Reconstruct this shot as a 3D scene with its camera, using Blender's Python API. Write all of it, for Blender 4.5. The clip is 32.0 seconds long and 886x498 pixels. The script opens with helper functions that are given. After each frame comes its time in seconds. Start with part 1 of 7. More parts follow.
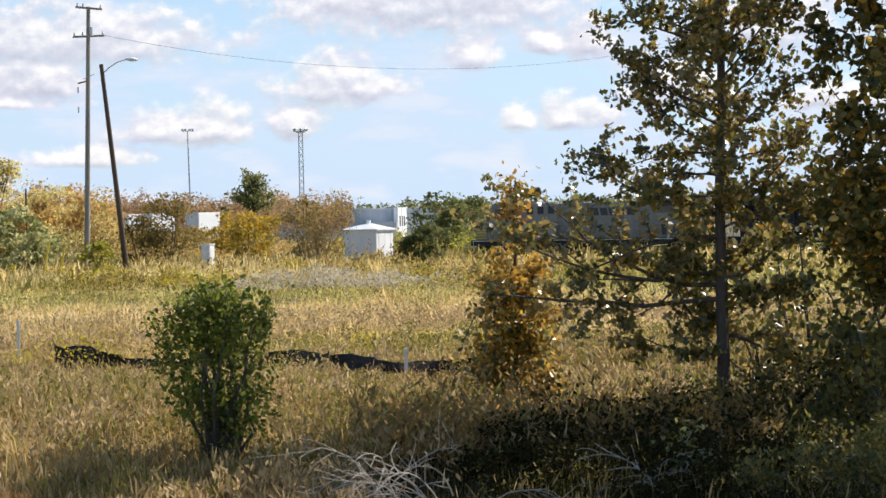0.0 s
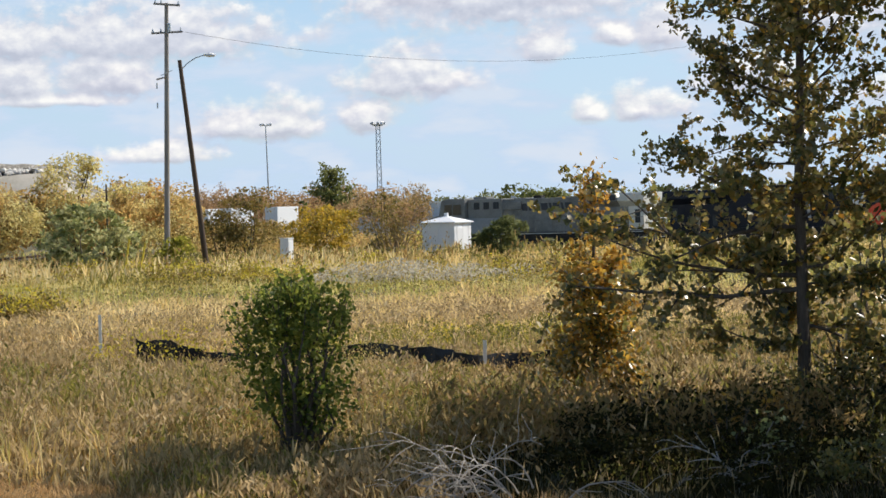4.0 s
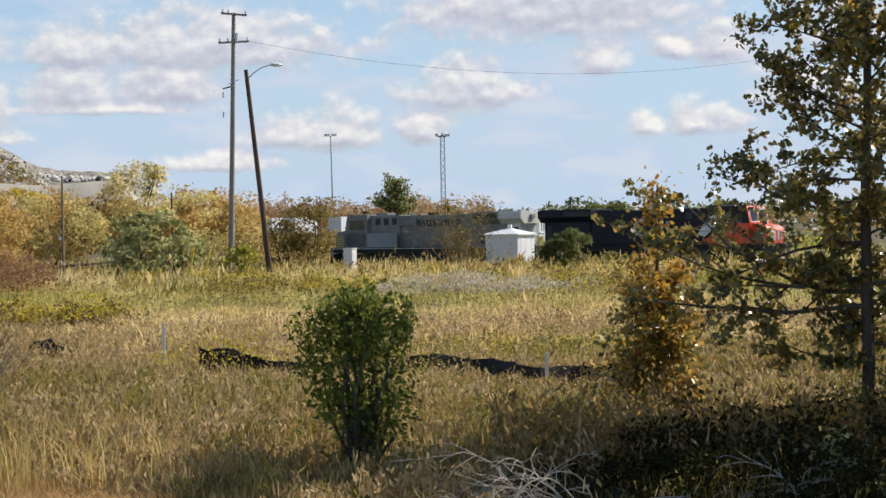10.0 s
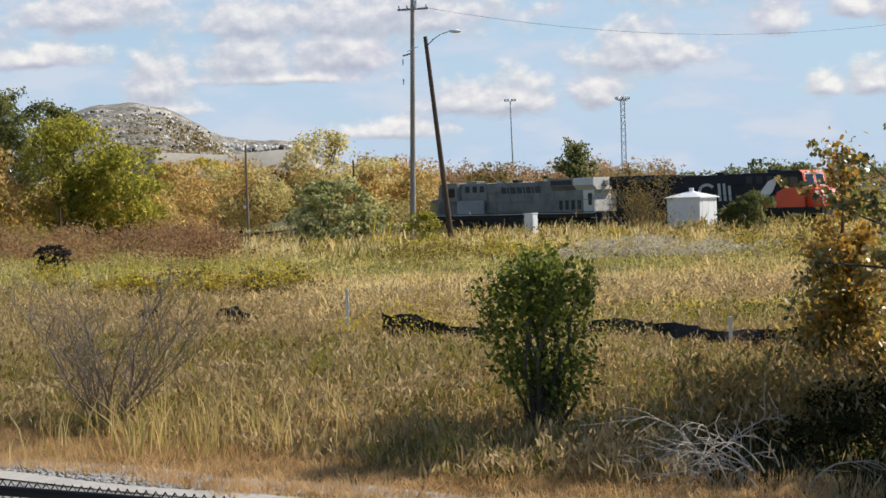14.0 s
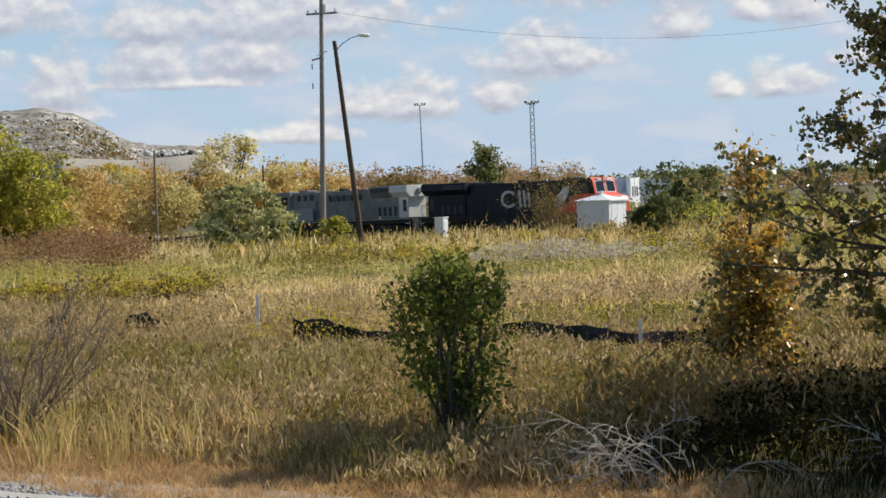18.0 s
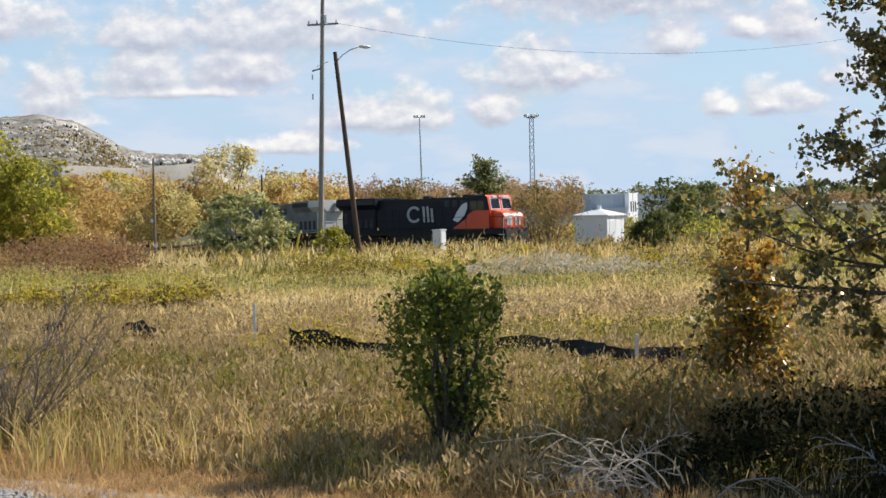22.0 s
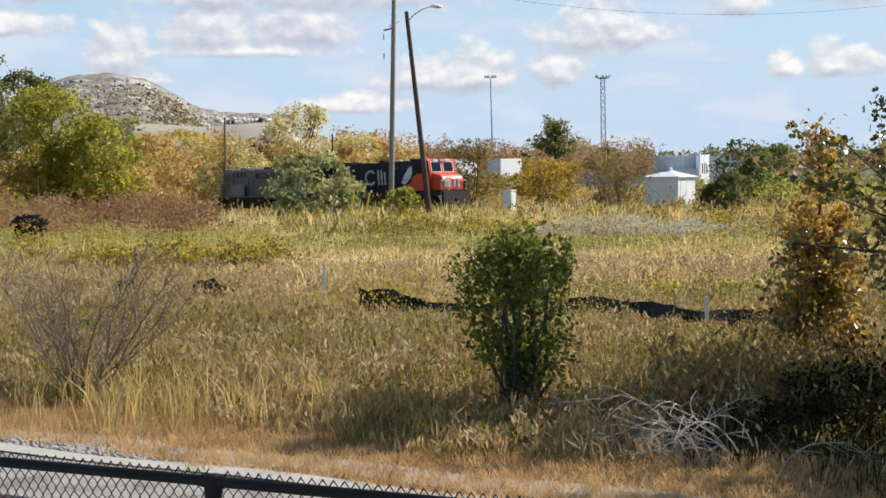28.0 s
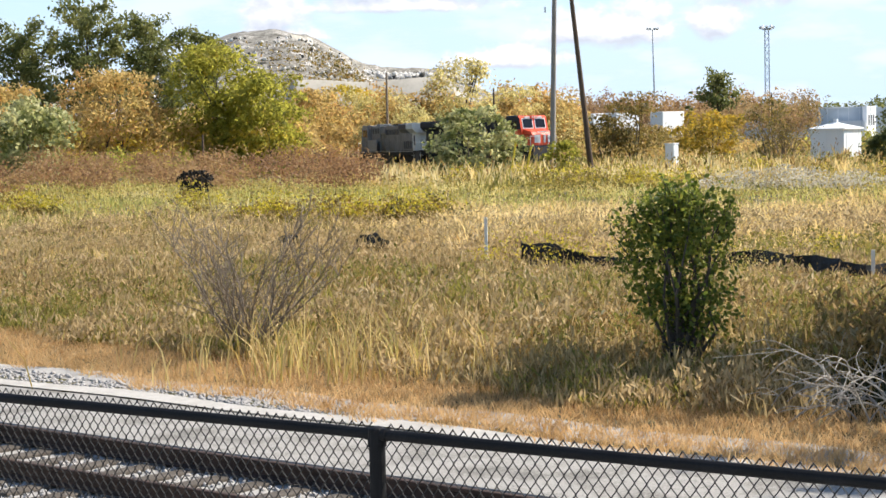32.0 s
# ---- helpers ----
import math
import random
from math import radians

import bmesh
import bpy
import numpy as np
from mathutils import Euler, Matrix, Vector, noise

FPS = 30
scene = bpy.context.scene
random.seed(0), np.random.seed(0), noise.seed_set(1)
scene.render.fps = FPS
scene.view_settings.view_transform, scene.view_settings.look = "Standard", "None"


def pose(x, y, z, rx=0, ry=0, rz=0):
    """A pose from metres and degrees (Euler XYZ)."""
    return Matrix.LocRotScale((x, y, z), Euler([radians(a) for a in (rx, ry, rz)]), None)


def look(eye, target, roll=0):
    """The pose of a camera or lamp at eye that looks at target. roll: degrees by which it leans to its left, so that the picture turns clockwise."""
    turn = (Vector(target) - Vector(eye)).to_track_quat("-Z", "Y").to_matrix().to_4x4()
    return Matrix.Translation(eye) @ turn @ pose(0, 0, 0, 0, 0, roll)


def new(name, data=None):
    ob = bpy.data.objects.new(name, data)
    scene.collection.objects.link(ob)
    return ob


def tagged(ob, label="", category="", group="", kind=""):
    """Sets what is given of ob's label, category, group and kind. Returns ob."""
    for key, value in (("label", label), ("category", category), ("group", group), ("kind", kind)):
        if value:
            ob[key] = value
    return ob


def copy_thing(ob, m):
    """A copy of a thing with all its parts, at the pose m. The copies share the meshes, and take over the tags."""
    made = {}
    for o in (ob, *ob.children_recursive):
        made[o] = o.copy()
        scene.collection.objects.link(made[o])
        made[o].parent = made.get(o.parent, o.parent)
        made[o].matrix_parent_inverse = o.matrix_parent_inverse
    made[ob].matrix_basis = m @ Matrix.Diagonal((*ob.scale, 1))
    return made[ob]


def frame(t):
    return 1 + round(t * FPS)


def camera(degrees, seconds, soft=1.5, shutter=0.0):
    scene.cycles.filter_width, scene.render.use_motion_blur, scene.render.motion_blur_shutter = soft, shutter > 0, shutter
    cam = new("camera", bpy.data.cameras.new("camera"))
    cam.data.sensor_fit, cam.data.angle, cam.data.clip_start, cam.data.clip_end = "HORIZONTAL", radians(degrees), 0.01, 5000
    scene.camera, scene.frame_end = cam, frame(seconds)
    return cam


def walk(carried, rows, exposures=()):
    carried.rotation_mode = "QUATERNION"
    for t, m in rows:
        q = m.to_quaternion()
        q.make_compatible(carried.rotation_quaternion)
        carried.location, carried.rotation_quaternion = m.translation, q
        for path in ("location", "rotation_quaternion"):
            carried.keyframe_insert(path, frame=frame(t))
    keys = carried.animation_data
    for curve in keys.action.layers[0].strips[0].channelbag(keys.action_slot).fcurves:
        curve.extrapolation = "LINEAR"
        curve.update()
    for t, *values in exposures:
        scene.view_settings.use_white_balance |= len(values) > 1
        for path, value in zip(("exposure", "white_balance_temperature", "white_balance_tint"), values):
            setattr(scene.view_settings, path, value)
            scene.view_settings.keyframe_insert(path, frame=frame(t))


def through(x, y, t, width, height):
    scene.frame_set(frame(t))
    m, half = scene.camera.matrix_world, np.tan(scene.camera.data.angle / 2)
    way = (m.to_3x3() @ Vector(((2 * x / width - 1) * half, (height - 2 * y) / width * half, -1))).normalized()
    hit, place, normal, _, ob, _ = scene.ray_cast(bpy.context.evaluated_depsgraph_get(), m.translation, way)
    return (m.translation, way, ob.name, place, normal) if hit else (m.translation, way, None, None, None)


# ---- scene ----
cam = camera(25.25, 32.0, soft=1.55)
EYE = (0.0, 0.0, 3.2)
LEVEL = pose(*EYE, -1.19, 1.5, 0)

# seconds, turn to the right, tilt up, lean (degrees): a phone held by hand on one spot
PATH = (
    (0, 6.37, 0.47, -0.13),
    (0.5, 6.56, 1.05, 0.20),
    (1, 6.36, 1.39, 0.16),
    (1.5, 5.81, 1.24, 0.14),
    (2, 3.96, 0.68, 0.63),
    (2.5, 3.54, -0.01, 0.30),
    (4.5, 4.89, 0.36, 0.30),
    (4.9, 7.04, 1.26, 0.06),
    (5, 6.68, 1.82, 0.60),
    (5.5, 4.28, 2.28, 0.92),
    (6, 4.20, 2.11, 0.41),
    (6.5, 4.06, 2.48, 0.40),
    (7, 3.50, 1.55, 0.32),
    (7.5, 2.48, 0.32, -0.10),
    (8, 2.32, -0.67, -0.38),
    (8.5, 2.53, 0.25, -0.43),
    (9, 2.31, 2.26, 0.08),
    (9.5, 1.85, 0.43, -0.30),
    (10, 2.28, 0.59, -0.42),
    (10.5, 1.27, -1.90, -0.54),
    (11, -1.76, -1.08, 0.73),
    (11.5, -1.73, -1.68, 0.21),
    (11.7, 0.56, -1.52, -0.76),
    (12, -1.85, -1.77, -0.94),
    (12.5, -2.45, -0.95, -1.42),
    (13, -2.79, -0.28, -0.67),
    (13.5, -3.14, -0.58, 0.04),
    (15.5, -2.51, 0.33, 0.47),
    (16, -2.63, -0.01, 0.54),
    (16.5, -2.34, 0.89, 0.78),
    (17, -2.46, 1.17, 1.17),
    (17.5, -2.46, 0.72, 1.16),
    (18, -0.37, -0.33, 0.57),
    (18.5, -0.17, -0.82, 0.48),
    (19, 0.07, -0.26, 0.62),
    (19.5, 0.55, -0.40, -0.06),
    (19.9, -2.14, -0.99, 0.05),
    (20, -1.38, -1.22, -0.52),
    (20.5, -0.56, 0.10, 0.01),
    (21, -0.30, -1.42, -0.68),
    (21.5, 0.89, -0.58, -0.36),
    (22, -0.30, 0.03, -0.27),
    (22.5, 0.21, -0.34, -0.40),
    (23, 0.75, 0.26, -0.36),
    (23.5, -1.02, 0.27, 0.58),
    (24, -0.45, 0.77, 0.72),
    (24.5, -3.30, 0.01, 0.66),
    (25, -2.31, 0.44, 1.20),
    (25.5, -2.10, -0.01, 1.06),
    (26, -1.98, -0.47, -0.61),
    (26.5, -2.05, -1.94, -0.63),
    (28.5, -2.64, -0.94, -0.81),
    (29, -3.78, -0.81, -0.88),
    (29.5, -5.31, -0.19, -0.70),
    (30, -5.59, -0.07, -0.75),
    (30.5, -5.24, 0.02, -0.74),
    (31, -6.20, -0.98, -0.63),
    (31.5, -7.23, -2.42, -0.54),
    (32, -6.98, -2.51, -0.39),
)
walk(cam, [(t, LEVEL @ pose(0, 0, 0, 90 + up, 0, -turn) @ pose(0, 0, 0, 0, 0, -lean)) for t, turn, up, lean in PATH],
     exposures=[(0, 0.25, 6580, 11.5), (1, 0.12, 6580, 11.5), (2, 0.08, 6560, 11.1), (5, 0.08, 6500, 10), (6, -0.05, 6530, 10.5), (8, -0.03, 6600, 11.8), (9, -0.03, 6600, 11.8), (10, -0.04, 6540, 10.8), (11, 0.17, 6510, 10.2), (12, 0.22, 6540, 10.5), (13, 0.05, 6525, 10.4), (16, -0.12, 6480, 10), (18, -0.15, 6480, 10), (19, 0.03, 6480, 10), (20, 0.07, 6480, 10), (22, 0.05, 6480, 10), (24, -0.12, 6480, 10), (26, -0.03, 6480, 10), (29, 0.1, 6480, 10), (30, 0.02, 6480, 10), (31, 0.03, 6480, 10), (31.5, 0.15, 6480, 10), (32, 0.55, 6480, 10)])

# ---- world and sun ----
SUN_TURN, SUN_UP = 66.0, 43.0          # bearing to the right of +y, height
world = bpy.data.worlds.new("sky")
scene.world = world
world.use_nodes = True
wn = world.node_tree
sky = wn.nodes.new("ShaderNodeTexSky")
sky.sky_type = "NISHITA"
sky.sun_disc = False
sky.sun_elevation, sky.sun_rotation = radians(SUN_UP), radians(SUN_TURN)
sky.air_density, sky.dust_density, sky.ozone_density = 1.0, 0.15, 2.5
wn.nodes["Background"].inputs[1].default_value = 0.12
wn.links.new(sky.outputs[0], wn.nodes["Background"].inputs[0])
sun_data = bpy.data.lights.new("sun", "SUN")
sun_data.energy, sun_data.angle, sun_data.color = 6.1, radians(0.53), (1.0, 0.93, 0.82)
sun = new("sun", sun_data)
SUN_WAY = Vector((math.sin(radians(SUN_TURN)) * math.cos(radians(SUN_UP)), math.cos(radians(SUN_TURN)) * math.cos(radians(SUN_UP)), math.sin(radians(SUN_UP))))
sun.matrix_world = look(SUN_WAY * 50, (0, 0, 0))


# ---- materials ----
def nodes_of(name):
    m = bpy.data.materials.new(name)
    m.use_nodes = True
    return m, m.node_tree.nodes, m.node_tree.links


def ramp(nodes, stops):
    r = nodes.new("ShaderNodeValToRGB")
    e = r.color_ramp.elements
    while len(e) < len(stops):
        e.new(0.5)
    for k, (p, c) in zip(e, stops):
        k.position, k.color = p, (*c, 1)
    return r


def tex(nodes, links, scale, detail=4.0, rough=0.6, space="Object", stretch=None):
    co = nodes.new("ShaderNodeTexCoord")
    n = nodes.new("ShaderNodeTexNoise")
    n.inputs["Scale"].default_value, n.inputs["Detail"].default_value, n.inputs["Roughness"].default_value = scale, detail, rough
    if stretch:
        mp = nodes.new("ShaderNodeMapping")
        mp.inputs["Scale"].default_value = stretch
        links.new(co.outputs[space], mp.inputs[0])
        links.new(mp.outputs[0], n.inputs["Vector"])
    else:
        links.new(co.outputs[space], n.inputs["Vector"])
    return n


def surface(name, colours, scale=3.0, rough=0.8, metal=0.0, bump=0.2, fine=40.0, spread=(0.3, 0.7), stretch=None, gloss=0.3):
    """A solid surface: colours blended by a coarse and a fine noise, with relief."""
    m, nodes, links = nodes_of(name)
    b = nodes["Principled BSDF"]
    a = tex(nodes, links, scale, stretch=stretch)
    f = tex(nodes, links, fine, 3.0, stretch=stretch)
    mix = nodes.new("ShaderNodeMix")
    mix.inputs[0].default_value = 0.4
    links.new(a.outputs[0], mix.inputs[2])
    links.new(f.outputs[0], mix.inputs[3])
    lo, hi = spread
    n = len(colours) - 1
    r = ramp(nodes, [(lo + (hi - lo) * i / max(n, 1), c) for i, c in enumerate(colours)])
    links.new(mix.outputs[0], r.inputs[0])
    links.new(r.outputs[0], b.inputs["Base Color"])
    b.inputs["Roughness"].default_value, b.inputs["Metallic"].default_value = rough, metal
    b.inputs["Specular IOR Level"].default_value = gloss
    if bump:
        u = nodes.new("ShaderNodeBump")
        u.inputs["Strength"].default_value, u.inputs["Distance"].default_value = bump, 0.02
        links.new(f.outputs[0], u.inputs["Height"])
        links.new(u.outputs[0], b.inputs["Normal"])
    return m


def foliage(name, colours, patch=0.25, through=0.35, gloss=0.35, patch_mix=0.5, clump=0.0, rough=0.55):
    """Leaves or blades: each piece its own tone, tones drifting over the ground, light shining through."""
    m, nodes, links = nodes_of(name)
    b = nodes["Principled BSDF"]
    g = nodes.new("ShaderNodeNewGeometry")
    a = tex(nodes, links, patch, 3.0)
    s = nodes.new("ShaderNodeMapRange")
    s.inputs[1].default_value, s.inputs[2].default_value = 0.38, 0.62
    links.new(a.outputs[0], s.inputs[0])
    if clump:
        a2 = tex(nodes, links, clump, 2.0)
        s2 = nodes.new("ShaderNodeMapRange")
        s2.inputs[1].default_value, s2.inputs[2].default_value = 0.32, 0.68
        links.new(a2.outputs[0], s2.inputs[0])
        half = nodes.new("ShaderNodeMix")
        half.inputs[0].default_value = 0.5
        links.new(s.outputs[0], half.inputs[2])
        links.new(s2.outputs[0], half.inputs[3])
        s = half
    mix = nodes.new("ShaderNodeMix")
    mix.inputs[0].default_value = patch_mix
    links.new(g.outputs["Random Per Island"], mix.inputs[2])
    links.new(s.outputs[0], mix.inputs[3])
    n = len(colours) - 1
    # all foliage colours warmed, blue cut back against the bluish sky light
    r = ramp(nodes, [(0.12 + 0.76 * i / n, (c[0] * 1.07, c[1] * 1.03, c[2] * 0.86)) for i, c in enumerate(colours)])
    links.new(mix.outputs[0], r.inputs[0])
    links.new(r.outputs[0], b.inputs["Base Color"])
    b.inputs["Roughness"].default_value = rough
    b.inputs["Specular IOR Level"].default_value = gloss
    t = nodes.new("ShaderNodeBsdfTranslucent")
    links.new(r.outputs[0], t.inputs[0])
    mx = nodes.new("ShaderNodeMixShader")
    mx.inputs[0].default_value = through
    links.new(b.outputs[0], mx.inputs[1])
    links.new(t.outputs[0], mx.inputs[2])
    links.new(mx.outputs[0], nodes["Material Output"].inputs[0])
    return m


def paint(name, colour, rough=0.45, wear=0.12, metal=0.0, scale=0.8):
    c = Vector(colour)
    return surface(name, [tuple(c * (1 - wear)), tuple(c), tuple(c * (1 + wear * 0.6))], scale, rough, metal, 0.05, 14.0, gloss=0.4)


def clear_glass(name, colour):
    m, nodes, links = nodes_of(name)
    b = nodes["Principled BSDF"]
    b.inputs["Base Color"].default_value = (*colour, 1)
    b.inputs["Roughness"].default_value = 0.08
    b.inputs["Specular IOR Level"].default_value = 0.35
    return m


M = {}
# earth kept dark so that gaps between the blades read as shade
M["soil"] = surface("soil", [(0.06, 0.05, 0.025), (0.11, 0.085, 0.042), (0.085, 0.08, 0.03), (0.15, 0.115, 0.06)], 0.12, 0.95, 0, 0.4, 3.0)
M["straw"] = foliage("straw", [(0.30, 0.18, 0.085), (0.53, 0.34, 0.175), (0.65, 0.46, 0.27), (0.40, 0.235, 0.11)], 0.4, 0.55, 0.25, 0.55, 1.6)
# kept darker than seed_head, so blade bases read shaded below lit tips
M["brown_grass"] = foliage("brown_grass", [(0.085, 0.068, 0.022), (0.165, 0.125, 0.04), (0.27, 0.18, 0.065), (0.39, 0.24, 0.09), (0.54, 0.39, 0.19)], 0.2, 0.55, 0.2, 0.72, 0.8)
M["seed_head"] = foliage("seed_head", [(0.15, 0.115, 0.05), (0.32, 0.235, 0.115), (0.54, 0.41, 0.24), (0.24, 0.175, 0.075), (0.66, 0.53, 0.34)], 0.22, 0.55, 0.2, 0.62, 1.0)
M["reed_yellow"] = foliage("reed_yellow", [(0.34, 0.31, 0.10), (0.56, 0.44, 0.18), (0.72, 0.57, 0.29), (0.46, 0.29, 0.10), (0.38, 0.37, 0.12)], 0.9, 0.45, 0.35, 0.35, 2.0)
M["olive_grass"] = foliage("olive_grass", [(0.0742, 0.0901, 0.0212), (0.17, 0.175, 0.0424), (0.36, 0.307, 0.0848), (0.127, 0.138, 0.0318), (0.445, 0.382, 0.0954)], 0.3, 0.48, 0.3, 0.5, 1.5)
M["tan_grass"] = foliage("tan_grass", [(0.38, 0.29, 0.12), (0.60, 0.45, 0.21), (0.70, 0.53, 0.27), (0.80, 0.63, 0.36), (0.84, 0.70, 0.45)], 0.10, 0.54, 0.3, 0.7, 0.45)
M["green_grass"] = foliage("green_grass", [(0.235, 0.262, 0.0749), (0.407, 0.401, 0.123), (0.599, 0.535, 0.203), (0.749, 0.637, 0.31), (0.85, 0.738, 0.428)], 0.07, 0.52, 0.3, 0.72, 0.28)
M["goldenrod"] = foliage("goldenrod", [(0.30, 0.27, 0.04), (0.50, 0.42, 0.05), (0.64, 0.52, 0.06), (0.36, 0.33, 0.05)], 0.5, 0.5)
M["aster"] = foliage("aster", [(0.36, 0.32, 0.27), (0.52, 0.48, 0.44), (0.64, 0.61, 0.58), (0.38, 0.32, 0.26)], 0.5, 0.4)
M["red_brush"] = foliage("red_brush", [(0.172, 0.0978, 0.0575), (0.31, 0.172, 0.0978), (0.425, 0.287, 0.149), (0.241, 0.127, 0.0747)], 0.12, 0.5, 0.3, 0.75, 0.4)
M["leaf_green"] = foliage("leaf_green", [(0.065, 0.10, 0.021), (0.14, 0.185, 0.038), (0.31, 0.32, 0.07), (0.092, 0.132, 0.027)], 1.2, 0.55, 0.3, 0.3)
M["leaf_dark"] = foliage("leaf_dark", [(0.045, 0.055, 0.018), (0.11, 0.112, 0.034), (0.21, 0.19, 0.055), (0.26, 0.175, 0.052)], 0.9, 0.5, 0.6, 0.3, rough=0.42)
M["leaf_oak"] = foliage("leaf_oak", [(0.05, 0.06, 0.02), (0.125, 0.132, 0.042), (0.24, 0.22, 0.075), (0.29, 0.205, 0.066), (0.40, 0.30, 0.12)], 0.7, 0.5, 1.0, 0.3, rough=0.34)
M["leaf_orange"] = foliage("leaf_orange", [(0.24, 0.21, 0.045), (0.50, 0.29, 0.05), (0.62, 0.40, 0.08), (0.40, 0.19, 0.035), (0.62, 0.50, 0.20)], 0.9, 0.5, 0.4, 0.4)
M["leaf_yellow"] = foliage("leaf_yellow", [(0.26, 0.22, 0.045), (0.48, 0.34, 0.05), (0.60, 0.42, 0.06), (0.32, 0.26, 0.06)], 0.35, 0.5, 0.3, 0.5)
M["leaf_lime"] = foliage("leaf_lime", [(0.15, 0.162, 0.032), (0.28, 0.285, 0.052), (0.47, 0.445, 0.09), (0.23, 0.235, 0.043), (0.54, 0.45, 0.105)], 0.3, 0.7, 0.3, 0.8, 0.75)
M["leaf_rust"] = foliage("leaf_rust", [(0.22, 0.165, 0.065), (0.46, 0.33, 0.14), (0.66, 0.49, 0.225), (0.42, 0.335, 0.13), (0.63, 0.37, 0.155), (0.38, 0.285, 0.13)], 0.08, 0.66, 0.3, 0.84, 0.4)
M["leaf_gold"] = foliage("leaf_gold", [(0.297, 0.259, 0.0495), (0.55, 0.44, 0.077), (0.726, 0.55, 0.11), (0.385, 0.352, 0.066)], 0.15, 0.64, 0.3, 0.84, 0.6)
M["leaf_sage"] = foliage("leaf_sage", [(0.11, 0.13, 0.045), (0.28, 0.31, 0.13), (0.64, 0.62, 0.38), (0.20, 0.22, 0.08)], 0.4, 0.6, 0.4, 0.84, 0.9)
M["leaf_pale"] = foliage("leaf_pale", [(0.269, 0.241, 0.0952), (0.538, 0.47, 0.19), (0.739, 0.661, 0.37), (0.403, 0.314, 0.118)], 0.35, 0.62, 0.3, 0.84, 0.8)
M["leaf_far"] = foliage("leaf_far", [(0.085, 0.11, 0.045), (0.18, 0.20, 0.08), (0.30, 0.30, 0.13)], 0.2, 0.55, 0.2, 0.84, 0.6)
M["leaf_far_rust"] = foliage("leaf_far_rust", [(0.224, 0.151, 0.101), (0.381, 0.241, 0.14), (0.47, 0.336, 0.19), (0.302, 0.252, 0.168)], 0.05, 0.56, 0.2, 0.84, 0.3)
M["bark"] = surface("bark", [(0.05, 0.04, 0.032), (0.10, 0.08, 0.065), (0.14, 0.12, 0.10)], 6, 0.95, 0, 0.8, 40, stretch=(1, 1, 0.2))
M["dead_wood"] = surface("dead_wood", [(0.22, 0.185, 0.145), (0.36, 0.32, 0.27), (0.46, 0.42, 0.365)], 8, 0.9, 0, 0.4, 60)
M["twig"] = surface("twig", [(0.16, 0.12, 0.08), (0.25, 0.195, 0.14), (0.34, 0.28, 0.21)], 8, 0.95, 0, 0.3, 60)
M["pole_wood"] = surface("pole_wood", [(0.19, 0.17, 0.15), (0.30, 0.275, 0.25), (0.40, 0.37, 0.34)], 3, 0.9, 0, 0.4, 30, stretch=(1, 1, 0.06))
M["pole_dark"] = surface("pole_dark", [(0.06, 0.042, 0.03), (0.10, 0.07, 0.05), (0.14, 0.10, 0.08)], 3, 0.9, 0, 0.4, 30, stretch=(1, 1, 0.06))
M["galvanised"] = surface("galvanised", [(0.42, 0.44, 0.46), (0.52, 0.54, 0.56), (0.60, 0.62, 0.63)], 3, 0.45, 0.6, 0.1, 30)
M["mast_steel"] = surface("mast_steel", [(0.40, 0.43, 0.46), (0.52, 0.55, 0.58)], 1, 0.6, 0.2, 0.05, 10)
M["wire"] = surface("wire", [(0.06, 0.06, 0.065), (0.10, 0.10, 0.11)], 5, 0.6, 0.3, 0, 30)
M["black_vinyl"] = surface("black_vinyl", [(0.007, 0.007, 0.008), (0.011, 0.011, 0.012), (0.018, 0.018, 0.02)], 6, 0.65, 0, 0.12, 90, gloss=0.15)
M["ballast"] = surface("ballast", [(0.20, 0.185, 0.165), (0.30, 0.285, 0.26), (0.40, 0.38, 0.35), (0.25, 0.235, 0.215)], 1.6, 0.9, 0, 0.6, 22, spread=(0.25, 0.75))
M["stone"] = surface("stone", [(0.22, 0.205, 0.185), (0.36, 0.34, 0.32), (0.48, 0.46, 0.43)], 9, 0.9, 0, 0.5, 60)
M["pale_gravel"] = surface("pale_gravel", [(0.32, 0.295, 0.26), (0.42, 0.395, 0.355), (0.52, 0.49, 0.45)], 2, 0.9, 0, 0.6, 26)
M["concrete"] = surface("concrete", [(0.34, 0.33, 0.31), (0.42, 0.41, 0.38), (0.48, 0.47, 0.44)], 1.2, 0.85, 0, 0.2, 30)
M["rail_rust"] = surface("rail_rust", [(0.035, 0.022, 0.016), (0.07, 0.042, 0.03), (0.10, 0.062, 0.045)], 5, 0.75, 0.3, 0.2, 40)
M["tie_wood"] = surface("tie_wood", [(0.05, 0.042, 0.035), (0.09, 0.075, 0.06), (0.13, 0.11, 0.09)], 4, 0.95, 0, 0.5, 40)
M["silt_cloth"] = surface("silt_cloth", [(0.009, 0.009, 0.010), (0.018, 0.018, 0.02), (0.035, 0.035, 0.037)], 4, 0.6, 0, 0.5, 25)
M["stake_wood"] = surface("stake_wood", [(0.72, 0.68, 0.60), (0.84, 0.81, 0.75)], 5, 0.85, 0, 0.2, 40)
M["white_steel"] = paint("white_steel", (0.78, 0.79, 0.80), 0.5, 0.05)
M["white_roof"] = paint("white_roof", (0.72, 0.73, 0.74), 0.5, 0.06)
M["grey_panel"] = paint("grey_panel", (0.56, 0.60, 0.63), 0.6, 0.08, scale=0.15)
M["far_white"] = paint("far_white", (0.84, 0.845, 0.85), 0.6, 0.05, scale=0.15)
M["dark_opening"] = paint("dark_opening", (0.03, 0.033, 0.036), 0.4, 0.2)
